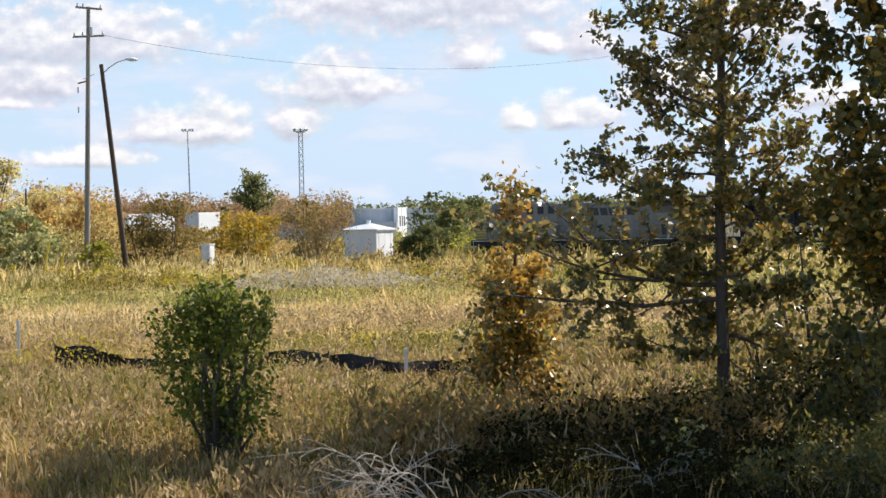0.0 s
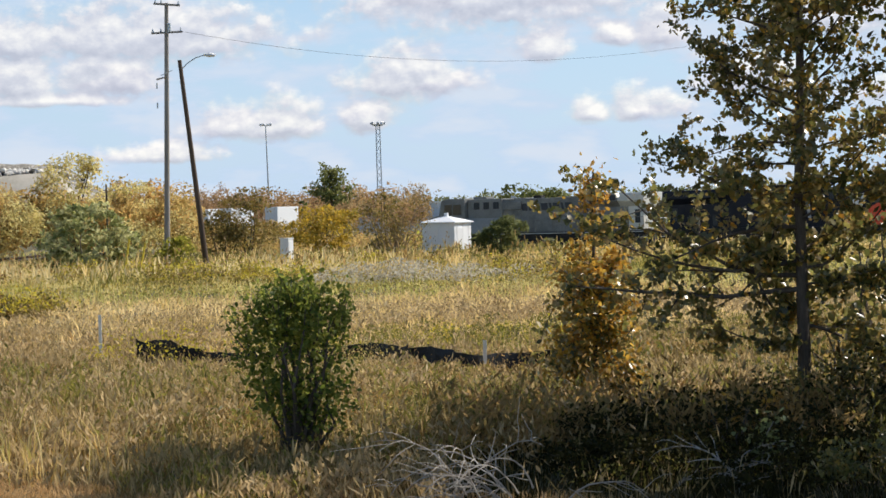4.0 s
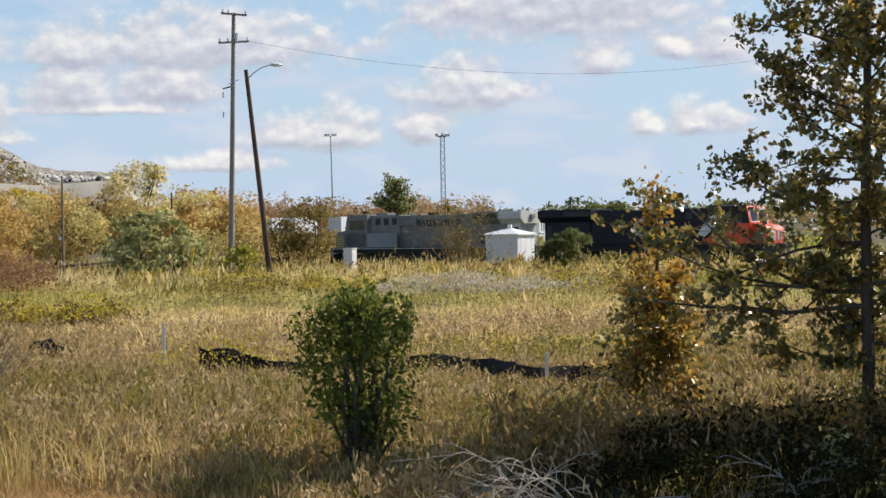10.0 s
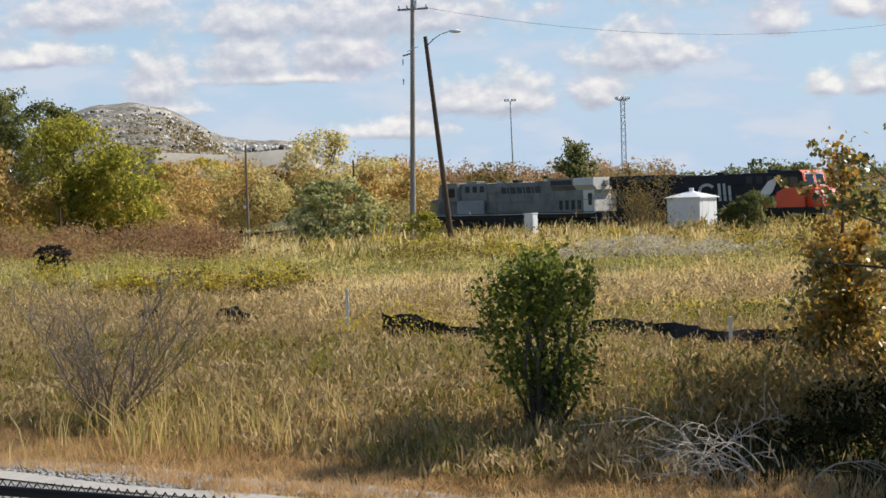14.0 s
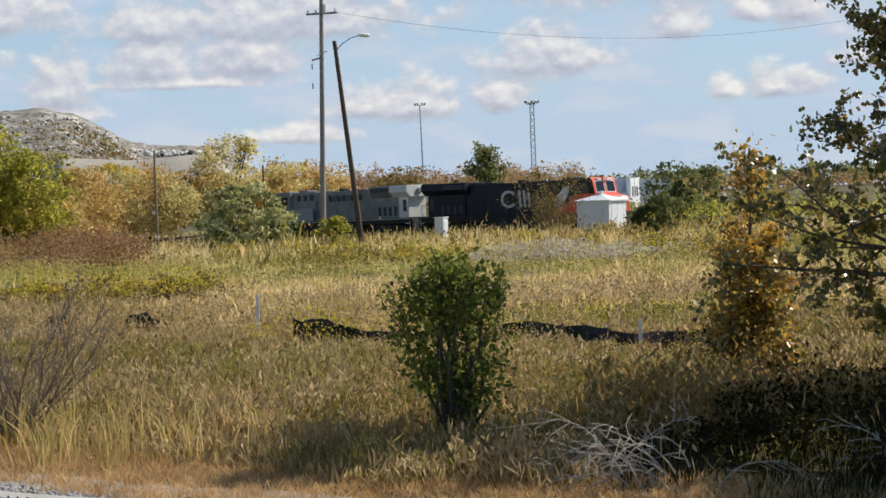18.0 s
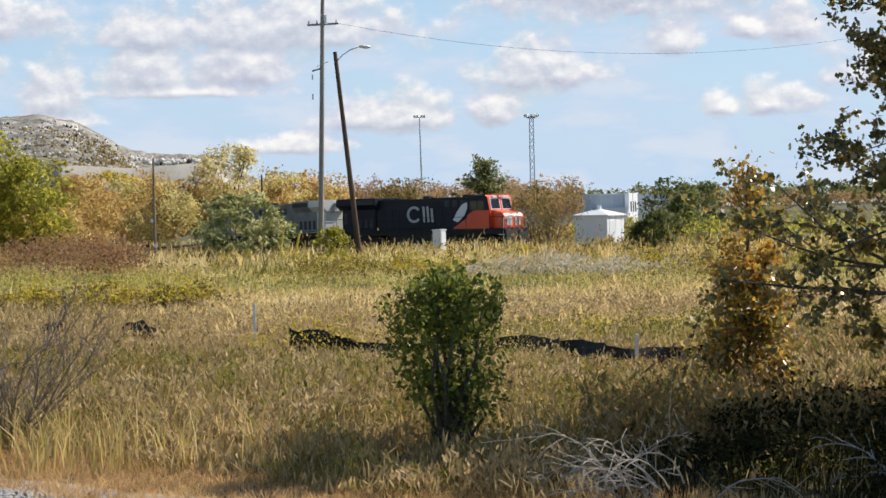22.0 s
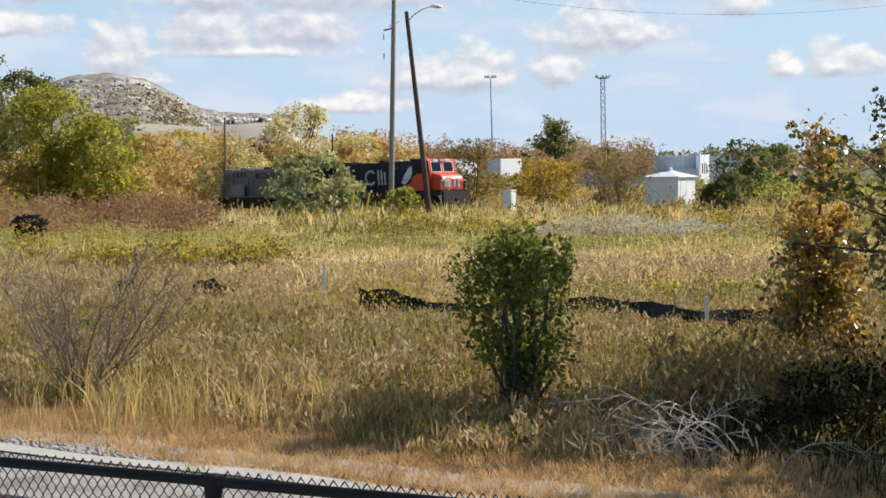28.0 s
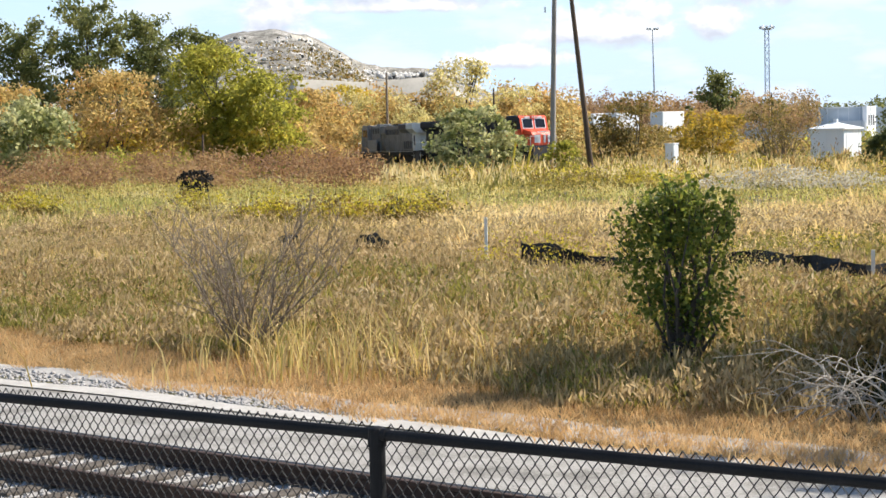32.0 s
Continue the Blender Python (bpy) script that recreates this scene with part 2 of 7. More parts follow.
M["loco_grey"] = surface("loco_grey", [(0.12, 0.12, 0.113), (0.21, 0.21, 0.198), (0.30, 0.30, 0.28)], 0.7, 0.55, 0, 0.05, 9, gloss=0.3)
M["loco_cream"] = surface("loco_cream", [(0.52, 0.51, 0.46), (0.65, 0.64, 0.59), (0.73, 0.72, 0.67)], 0.7, 0.5, 0, 0.05, 9)
M["loco_black"] = surface("loco_black", [(0.006, 0.007, 0.013), (0.010, 0.012, 0.021), (0.017, 0.02, 0.030)], 0.8, 0.5, 0, 0.05, 9, gloss=0.25)
M["loco_red"] = surface("loco_red", [(0.62, 0.055, 0.016), (0.76, 0.08, 0.022), (0.80, 0.10, 0.03)], 0.8, 0.4, 0, 0.04, 9, gloss=0.5)
M["loco_white"] = paint("loco_white", (0.76, 0.76, 0.75), 0.45, 0.06)
M["loco_yellow"] = paint("loco_yellow", (0.62, 0.42, 0.03), 0.5, 0.1)
M["logo_white"] = paint("logo_white", (0.46, 0.47, 0.48), 0.5, 0.06)
M["logo_dark"] = paint("logo_dark", (0.035, 0.04, 0.05), 0.5, 0.1)
M["grille"] = surface("grille", [(0.02, 0.022, 0.024), (0.05, 0.053, 0.056), (0.09, 0.09, 0.095)], 3, 0.6, 0.3, 0.4, 30, stretch=(6, 6, 1))
M["underframe"] = surface("underframe", [(0.014, 0.013, 0.012), (0.028, 0.026, 0.024), (0.045, 0.042, 0.038)], 2, 0.7, 0.1, 0.2, 20)
M["cab_glass"] = clear_glass("cab_glass", (0.015, 0.018, 0.022))
M["lens"] = clear_glass("lens", (0.7, 0.7, 0.68))
M["marker_yellow"] = paint("marker_yellow", (0.66, 0.50, 0.04), 0.5, 0.1)
M["rubble"] = surface("rubble", [(0.085, 0.078, 0.06), (0.25, 0.23, 0.20), (0.13, 0.12, 0.09), (0.37, 0.345, 0.305), (0.12, 0.11, 0.08), (0.44, 0.41, 0.37)], 0.11, 0.95, 0, 1.0, 0.4, spread=(0.42, 0.58))
M["pale_earth"] = surface("pale_earth", [(0.34, 0.31, 0.25), (0.46, 0.42, 0.35), (0.52, 0.48, 0.41)], 0.08, 0.95, 0, 0.4, 0.6)
M["rubble_pale"] = surface("rubble_pale", [(0.50, 0.47, 0.43), (0.70, 0.67, 0.62), (0.84, 0.82, 0.78)], 0.2, 0.95, 0, 0.6, 2)
M["weed_brown"] = foliage("weed_brown", [(0.08, 0.06, 0.025), (0.22, 0.14, 0.055), (0.44, 0.285, 0.13), (0.16, 0.135, 0.045), (0.56, 0.41, 0.23)], 0.28, 0.48, 0.25, 0.65, 0.9)
M["weed_fluff"] = foliage("weed_fluff", [(0.17, 0.12, 0.06), (0.37, 0.265, 0.15), (0.56, 0.43, 0.28), (0.27, 0.195, 0.10), (0.68, 0.56, 0.40)], 0.25, 0.55, 0.1, 0.6, 1.1)
M["leaf_umber"] = foliage("leaf_umber", [(0.059, 0.059, 0.0212), (0.153, 0.13, 0.0413), (0.33, 0.248, 0.0708), (0.189, 0.118, 0.0448), (0.448, 0.295, 0.0885)], 0.3, 0.42, 0.3, 0.5, 0.8)
M["weed_gold"] = foliage("weed_gold", [(0.18, 0.16, 0.04), (0.40, 0.32, 0.075), (0.62, 0.48, 0.16), (0.28, 0.19, 0.07), (0.70, 0.57, 0.28)], 0.09, 0.5, 0.3, 0.6, 0.4)
M["weed_green"] = foliage("weed_green", [(0.09, 0.10, 0.025), (0.18, 0.17, 0.04), (0.31, 0.27, 0.075), (0.13, 0.13, 0.032)], 0.2, 0.5, 0.3, 0.6, 0.5)
M["rubble_dark"] = surface("rubble_dark", [(0.05, 0.047, 0.04), (0.10, 0.095, 0.08), (0.16, 0.15, 0.13)], 0.2, 0.95, 0, 0.6, 2)
# near-black leaf for undergrowth and weeds: deep shade put into the colour
M["leaf_shade"] = foliage("leaf_shade", [(0.012, 0.013, 0.005), (0.024, 0.024, 0.008), (0.05, 0.046, 0.015), (0.04, 0.028, 0.012)], 0.9, 0.25, 0.05, 0.3)
M["paving"] = surface("paving", [(0.13, 0.12, 0.105), (0.24, 0.225, 0.20), (0.36, 0.34, 0.31), (0.19, 0.18, 0.16)], 1.4, 0.95, 0, 0.7, 34, spread=(0.36, 0.64))
M["pale_reed"] = foliage("pale_reed", [(0.50, 0.40, 0.20), (0.72, 0.60, 0.36), (0.80, 0.70, 0.46)], 0.3, 0.5, 0.3, 0.4)
M["loco_pale"] = surface("loco_pale", [(0.20, 0.215, 0.23), (0.29, 0.305, 0.32), (0.35, 0.365, 0.375)], 0.7, 0.55, 0, 0.05, 9, gloss=0.3)
M["stump"] = surface("stump", [(0.02, 0.018, 0.015), (0.05, 0.042, 0.034)], 2, 0.95, 0, 0.6, 12)


# ---- building helpers ----
def mesh_object(name, verts, faces, material, parent=None, label="", smooth=False):
    me = bpy.data.meshes.new(name)
    me.from_pydata(verts, [], faces)
    me.materials.append(material)
    if smooth:
        me.shade_smooth()
    ob = new(name, me)
    if parent:
        ob.parent = parent
    if label:
        ob["label"] = label
    return ob


def quad_mesh(name, verts, quads, material, parent=None, label=""):
    """Fast mesh of many quads or triangles from arrays."""
    verts = np.asarray(verts, np.float32)
    quads = np.asarray(quads, np.int32)
    n, k = quads.shape
    me = bpy.data.meshes.new(name)
    me.vertices.add(len(verts))
    me.vertices.foreach_set("co", verts.ravel())
    me.loops.add(n * k)
    me.loops.foreach_set("vertex_index", quads.ravel())
    me.polygons.add(n)
    me.polygons.foreach_set("loop_start", np.arange(0, n * k, k, dtype=np.int32))
    me.update(calc_edges=True)
    me.materials.append(material)
    ob = new(name, me)
    if parent:
        ob.parent = parent
    if label:
        ob["label"] = label
    return ob


def part(name, bm, material, parent, label="", bevel=0.0):
    if bevel:
        bmesh.ops.bevel(bm, geom=bm.edges[:], offset=bevel, segments=2, affect="EDGES", profile=0.6)
    me = bpy.data.meshes.new(name)
    bm.to_mesh(me)
    bm.free()
    me.materials.append(material)
    ob = new(name, me)
    if parent:
        ob.parent = parent
    if label:
        ob["label"] = label
    return ob


def root(name, m, label, category, group="", kind=""):
    ob = new(name)
    ob.matrix_world = m
    return tagged(ob, label, category, group, kind)


def box(x0, x1, y0, y1, z0, z1, bm=None):
    bm = bm or bmesh.new()
    v = bmesh.ops.create_cube(bm, size=1.0)["verts"]
    bmesh.ops.transform(bm, matrix=Matrix.Translation(((x0 + x1) / 2, (y0 + y1) / 2, (z0 + z1) / 2)) @ Matrix.Diagonal((x1 - x0, y1 - y0, z1 - z0, 1)), verts=v)
    return bm


def prism(outline, y0, y1, bm=None):
    """A side view (x, z) drawn out along y."""
    bm = bm or bmesh.new()
    a = [bm.verts.new((x, y0, z)) for x, z in outline]
    b = [bm.verts.new((x, y1, z)) for x, z in outline]
    n = len(outline)
    bm.faces.new(a)
    bm.faces.new(b[::-1])
    for i in range(n):
        bm.faces.new((a[i], b[i], b[(i + 1) % n], a[(i + 1) % n]))
    bmesh.ops.recalc_face_normals(bm, faces=bm.faces[:])
    return bm


def rod(p, q, r0, r1=None, sides=8, bm=None):
    bm = bm or bmesh.new()
    p, q = Vector(p), Vector(q)
    r1 = r0 if r1 is None else r1
    v = bmesh.ops.create_cone(bm, cap_ends=True, segments=sides, radius1=r0, radius2=r1, depth=(q - p).length)["verts"]
    bmesh.ops.transform(bm, matrix=Matrix.Translation((p + q) / 2) @ (q - p).to_track_quat("Z", "Y").to_matrix().to_4x4(), verts=v)
    return bm


def tubes(lines, sides=5):
    """Bent tapering tubes: each line is a list of (x, y, z, radius). Verts and quads."""
    vs, fs, base = [], [], 0
    for line in lines:
        pts = [Vector(p[:3]) for p in line]
        n = len(pts)
        for i, p in enumerate(pts):
            d = (pts[min(i + 1, n - 1)] - pts[max(i - 1, 0)]).normalized()
            a = d.orthogonal().normalized() if i == 0 else (a - d * a.dot(d)).normalized()
            b = d.cross(a)
            for k in range(sides):
                w = 2 * math.pi * k / sides
                vs.append(p + (a * math.cos(w) + b * math.sin(w)) * line[i][3])
        for i in range(n - 1):
            for k in range(sides):
                k2 = (k + 1) % sides
                fs.append((base + i * sides + k, base + i * sides + k2, base + (i + 1) * sides + k2, base + (i + 1) * sides + k))
        base += n * sides
    return vs, fs


def smooth(a, b, x):
    t = np.clip((x - a) / (b - a), 0, 1)
    return t * t * (3 - 2 * t)


def ground_z(x, y):
    """Height of the ground: level near by, falling a little towards the far yard."""
    y = np.asarray(y, float)
    x = np.asarray(x, float)
    near = smooth(24, 34, y) * (1 - smooth(150, 300, y))
    dip = 0.34 * (1 - smooth(13.9, 15.4, 0.565 * x + 0.825 * y)) * (1 - smooth(40, 60, y))
    bumps = 0.10 * np.sin(x * 0.31 + 1.3) * np.sin(y * 0.23 + 0.4) + 0.05 * np.sin(x * 0.83 - y * 0.47)
    return -0.5 * smooth(118, 165, y) - 0.7 * smooth(172, 215, y) + bumps * near * smooth(19, 23, 0.565 * x + 0.825 * y) - dip


# near railway: U runs along fence and rails, N away from the camera
UX, UY = 0.825, -0.565


def along(u, n, z=0.0):
    return Vector((UX * u - UY * n, UY * u + UX * n, z))


ALONG = Matrix(((UX, -UY, 0, 0), (UY, UX, 0, 0), (0, 0, 1, 0), (0, 0, 0, 1)))

# far railway: a slow curve that leads away to the left
TRACK = (-5.127, 175.41, -0.7843, 0.4406, -0.5364, -0.066)
_s = np.arange(-130, 160.1, 1.0)
_th = TRACK[2] + TRACK[3] * np.clip(_s, -80, 200) / 100 + TRACK[4] * (np.clip(_s, -80, 90) / 100) ** 2 + TRACK[5] * (np.clip(_s, -80, 90) / 100) ** 3
_th = _th - 0.3 * (np.clip(_s, -80, 0) / 100) ** 2
_tx = np.concatenate([[0], np.cumsum(np.cos((_th[1:] + _th[:-1]) / 2))])
_ty = np.concatenate([[0], np.cumsum(np.sin((_th[1:] + _th[:-1]) / 2))])
_tx += TRACK[0] - _tx[130]
_ty += TRACK[1] - _ty[130]


def track_at(s):
    x, y = float(np.interp(s, _s, _tx)), float(np.interp(s, _s, _ty))
    return Vector((x, y, -0.25 - 0.7 * float(smooth(172, 215, y))))


def train_s(t):
    return 34.4 - 3.091 * t + 0.00973 * t * t - 1.0 * (1 - float(smooth(3, 14, t)))

# ---- ground ----
def build_ground():
    ys = np.concatenate([np.arange(-40, 0, 2.0), np.arange(0, 48, 0.75), np.arange(48, 150, 2.0), np.arange(150, 320, 6.0), np.geomspace(320, 4500, 24)])
    xs = np.concatenate([-np.geomspace(120, 4500, 16)[::-1], np.arange(-110, -34, 2.2), np.arange(-34, 28, 0.8), np.arange(28, 111, 2.2), np.geomspace(120, 4500, 16)])
    X, Y = np.meshgrid(xs, ys)
    Z = ground_z(X, Y)
    w = len(xs)
    i = np.arange(len(ys) - 1)[:, None] * w + np.arange(w - 1)[None, :]
    q = np.stack([i, i + 1, i + w + 1, i + w], -1).reshape(-1, 4)
    g = quad_mesh("ground", np.stack([X, Y, Z], -1).reshape(-1, 3), q, M["soil"])
    tagged(g, "flat dry ground under the autumn grass of the field", "ground", kind="structure")


build_ground()


# ---- grass ----
def tufts(x, y, size):
    """Nearest of a jittered lattice of tufts: distance in sizes, way from its heart, its own random share."""
    x, y = np.asarray(x, float) / size, np.asarray(y, float) / size
    i, j = np.floor(x), np.floor(y)
    near = np.full(x.shape, 9.0)
    way, share = np.zeros(x.shape), np.zeros(x.shape)
    for di in (-1, 0, 1):
        for dj in (-1, 0, 1):
            ci, cj = i + di, j + dj
            h = [(np.sin(ci * a + cj * b) * 43758.5453) % 1.0 for a, b in ((127.1, 311.7), (269.5, 183.3), (419.2, 371.9))]
            dx, dy = x - ci - h[0], y - cj - h[1]
            d = np.hypot(dx, dy)
            ok = d < near
            near = np.where(ok, d, near)
            way = np.where(ok, np.arctan2(dy, dx), way)
            share = np.where(ok, h[2], share)
    return near, way, share


def grass(name, spots, height, width, material, label, kind="blade", lean=0.35, sink=0.05, seed=1, even=False, tuft=0.7):
    """Tapering bent blades, or stalks with a plume, at the spots (x, y)."""
    r = np.random.default_rng(seed)
    n = len(spots)
    x, y = spots[:, 0], spots[:, 1]
    z = ground_z(x, y) - sink
    h = height * r.uniform(0.55, 1.15, n) if np.isscalar(height) else height * r.uniform(0.7, 1.1, n)
    near, way, share = tufts(x, y, tuft)
    rise = np.exp(-(near / 0.42) ** 2)
    h = h * (0.78 + 0.3 * rise * share if even else 0.5 + (0.25 + 0.75 * share) * rise)
    # blades splay out from the heart of their tuft
    d = way + r.normal(0, 1.2, n)
    face = r.uniform(0, np.pi, n)
    bend = lean * h * r.uniform(0.1, 1.0, n)
    prof = {"blade": ((0, 0.9), (0.55, 0.7), (1.0, 0.05)), "plume": ((0, 0.25), (0.68, 0.4), (0.8, 1.0), (1.0, 0.12)), "spike": ((0, 0.3), (0.72, 1.0), (1.0, 0.12)),
            "tuft": ((0, 1.0), (1.0, 0.3)), "straight": ((0, 0.85), (1.0, 0.12))}[kind]
    k = len(prof)
    vs = np.zeros((n, 2 * k, 3), np.float32)
    for i, (f, wf) in enumerate(prof):
        off = bend * f * f
        cx, cy, cz = x + off * np.cos(d), y + off * np.sin(d), z + h * f * (1 - 0.12 * lean * f)
        hw = width * wf / 2 * r.uniform(0.7, 1.3, n)
        vs[:, 2 * i] = np.stack([cx - hw * np.cos(face), cy - hw * np.sin(face), cz], -1)
        vs[:, 2 * i + 1] = np.stack([cx + hw * np.cos(face), cy + hw * np.sin(face), cz], -1)
    b = np.arange(n)[:, None] * 2 * k
    q = np.concatenate([np.stack([b[:, 0] + 2 * i, b[:, 0] + 2 * i + 1, b[:, 0] + 2 * i + 3, b[:, 0] + 2 * i + 2], -1) for i in range(k - 1)])
    ob = quad_mesh(name, vs.reshape(-1, 3), q, material)
    return tagged(ob, label, "grass", kind="stuff")


def leaves(name, points, size, material, parent, seed, label="", aspect=0.55, out=None, round_leaf=False, lobed=False):
    """Small folded leaves, one at each point, turned at random or facing outwards."""
    r = np.random.default_rng(seed)
    n = len(points)
    p = np.asarray(points, float)
    s = (size * r.uniform(0.6, 1.3, n))[:, None]
    a = r.normal(0, 1, (n, 3))
    if out is not None:
        a = np.cross(out / (np.linalg.norm(out, axis=1)[:, None] + 1e-6) + 0.45 * a, r.normal(0, 1, (n, 3)))
    a /= np.linalg.norm(a, axis=1)[:, None]
    b = np.cross(a, r.normal(0, 1, (n, 3)) if out is None else out + 0.3 * r.normal(0, 1, (n, 3)) * np.linalg.norm(out, axis=1)[:, None])
    b /= np.linalg.norm(b, axis=1)[:, None]
    c = np.cross(a, b)
    w = aspect * s * 0.5
    if lobed:
        # a stalk end, two pairs of lobes, a blunt tip
        rows = []
        for f, g, k in ((-0.5, 0.06, 0.0), (-0.2, 1.0, 0.12), (-0.04, 0.45, 0.04), (0.2, 0.85, 0.12), (0.5, 0.2, 0.0)):
            m = p + a * s * f + c * s * k * r.uniform(0.3, 1.2, (n, 1))
            rows += [m - b * w * g, m + b * w * g]
        q = np.arange(n * 10).reshape(n, 10)
        quads = np.concatenate([q[:, [2 * i, 2 * i + 1, 2 * i + 3, 2 * i + 2]] for i in range(4)])
        return quad_mesh(name, np.stack(rows, 1).reshape(-1, 3), quads, material, parent, label)
    if round_leaf:
        up = c * s * 0.1
        vs = np.stack([p - a * s * 0.5, p - a * s * 0.22 - b * w * 1.05 + up, p + a * s * 0.22 - b * w * 0.95 + up, p + a * s * 0.5, p + a * s * 0.22 + b * w * 0.95 + up, p - a * s * 0.22 + b * w * 1.05 + up], 1)
        q = np.arange(n * 6).reshape(n, 6)
        return quad_mesh(name, vs.reshape(-1, 3), np.concatenate([q[:, [0, 1, 2, 3]], q[:, [0, 3, 4, 5]]]), material, parent, label)
    vs = np.stack([p - a * s * 0.5, p - b * w + c * s * 0.12, p + a * s * 0.5, p + b * w + c * s * 0.12], 1)
    q = np.arange(n * 4).reshape(n, 4)
    tri = np.concatenate([q[:, [0, 1, 2]], q[:, [0, 2, 3]]])
    return quad_mesh(name, vs.reshape(-1, 3), tri, material, parent, label)


def scatter(n, y0, y1, seed, keep=None, power=1.0):
    """Spots in the wedge of ground that is seen between two distances."""
    r = np.random.default_rng(seed)
    out = []
    got = 0
    while got < n:
        m = int((n - got) * 2.2) + 200
        d = (y0 ** 2 + (y1 ** 2 - y0 ** 2) * r.random(m) ** power) ** 0.5
        b = r.uniform(radians(-21.5), radians(21.5), m)
        x, y = d * np.sin(b), d * np.cos(b)
        ok = np.ones(m, bool) if keep is None else keep(x, y, r)
        p = np.stack([x[ok], y[ok]], -1)
        out.append(p)
        got += len(p)
    return np.concatenate(out)[:n]


def n_of(x, y):
    return -UY * x + UX * y


def wave(x, y, a, b, c):
    return np.sin(x * a + c) * np.sin(y * b + 1.7 * c) + 0.6 * np.sin(x * a * 2.3 - y * b * 1.9 + c)


def tuftiness(x, y, r, size, amount):
    """Grass stands in clumps, some thick and some thin."""
    near, way, share = tufts(x, y, size)
    return r.random(len(x)) < (1 - amount) + amount * np.exp(-(near / 0.45) ** 2) * (0.35 + 0.9 * share)


VERGE_OUT = 19.6


def verge(x, y):
    n = n_of(x, y)
    u = UX * x + UY * y
    return n, np.interp(u, (-40, -25, -20, -15, -10, -4), (20.2, 19.2, 18.7, 18.05, 17.6, 17.3)) + 0.18 * np.sin(x * 0.9) + 0.14 * np.sin(x * 2.3 + 1)


def keep_straw(x, y, r):
    n, edge = verge(x, y)
    u = UX * x + UY * y
    inner = np.interp(u, (-30, -23, -19, -15.3, -11.4, -8.8, 5), (17.2, 16.7, 16.1, 15.7, 15.4, 15.2, 14.9))
    return (n > inner + 0.15 * np.sin(x * 2.1) + 0.1 * np.sin(x * 5.7)) & (n < edge + 0.5 * r.random(len(x)) + 1.3 * ((x > 0.2) & (x < 6))) & tuftiness(x, y, r, 0.22, 0.5)


def keep_brown(x, y, r):
    n, edge = verge(x, y)
    # brown grass thinned where the weeds darkened as shade stand
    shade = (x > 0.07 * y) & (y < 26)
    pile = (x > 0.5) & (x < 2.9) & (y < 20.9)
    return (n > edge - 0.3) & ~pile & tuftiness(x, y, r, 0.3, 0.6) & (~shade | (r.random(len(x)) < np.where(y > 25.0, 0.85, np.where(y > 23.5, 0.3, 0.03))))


def keep_olive(x, y, r):
    n, edge = verge(x, y)
    return (n > edge - 0.1) & ~((x > 0.5) & (y < 22)) & (wave(x, y, 0.33, 0.27, 2.1) + r.normal(0, 0.3, len(x)) > 0.12) & ((y < 34) | (x > -0.02 * y)) & tuftiness(x, y, r, 0.35, 0.7)


def low_near_silt(spots, h):
    """Grass is shorter about the bush, along the verge, and before the silt fence to fit the camera's view."""
    n, edge = verge(spots[:, 0], spots[:, 1])
    near, way, share = tufts(spots[:, 0], spots[:, 1], 2.6)
    h = h * (0.68 + 0.55 * share * np.exp(-(near / 0.5) ** 2))
    h = h * (0.45 + 0.55 * smooth(-0.2, 2.4, n - edge))
    line = np.interp(spots[:, 0], (-16, -4.6, 1.2, 3.2, 8.2), (57, 45.2, 41.4, 37.8, 37.6))
    k = np.abs(spots[:, 1] - (line - 2.5))
    h = h * (1 - 0.55 * np.exp(-((spots[:, 0] + 0.2) ** 2 + (spots[:, 1] - 24.6) ** 2) / 1.4))
    low = 0.5
    return h * (1 - low + low * smooth(1.5, 6.0, k))


def strokes(name, spots, height, length, width, material, label, seed, tuft=0.75, tilt=0.6):
    """Short seed plumes at the tops of the tussocks, each tilted its own way."""
    r = np.random.default_rng(seed)
    n = len(spots)
    x, y = spots[:, 0], spots[:, 1]
    near, way, share = tufts(x, y, tuft)
    h = height * (0.5 + (0.25 + 0.75 * share) * np.exp(-(near / 0.42) ** 2)) * r.uniform(0.55, 1.1, n)
    d = np.stack([r.normal(0, tilt, n), r.normal(0, tilt, n), r.uniform(0.5, 1.2, n)], -1)
    d /= np.linalg.norm(d, axis=1)[:, None]
    f = r.uniform(0, np.pi, n)
    w = np.stack([np.cos(f), np.sin(f), np.zeros(n)], -1) * (width * r.uniform(0.35, 0.65, n))[:, None]
    ln = (length * r.uniform(0.5, 1.3, n))[:, None]
    p = np.stack([x, y, ground_z(x, y) + h], -1)
    vs = np.stack([p - d * ln * 0.5, p + w, p + d * ln * 0.5, p - w], 1)
    ob = quad_mesh(name, vs.reshape(-1, 3), np.arange(n * 4).reshape(n, 4), material)
    return tagged(ob, label, "grass", kind="stuff")


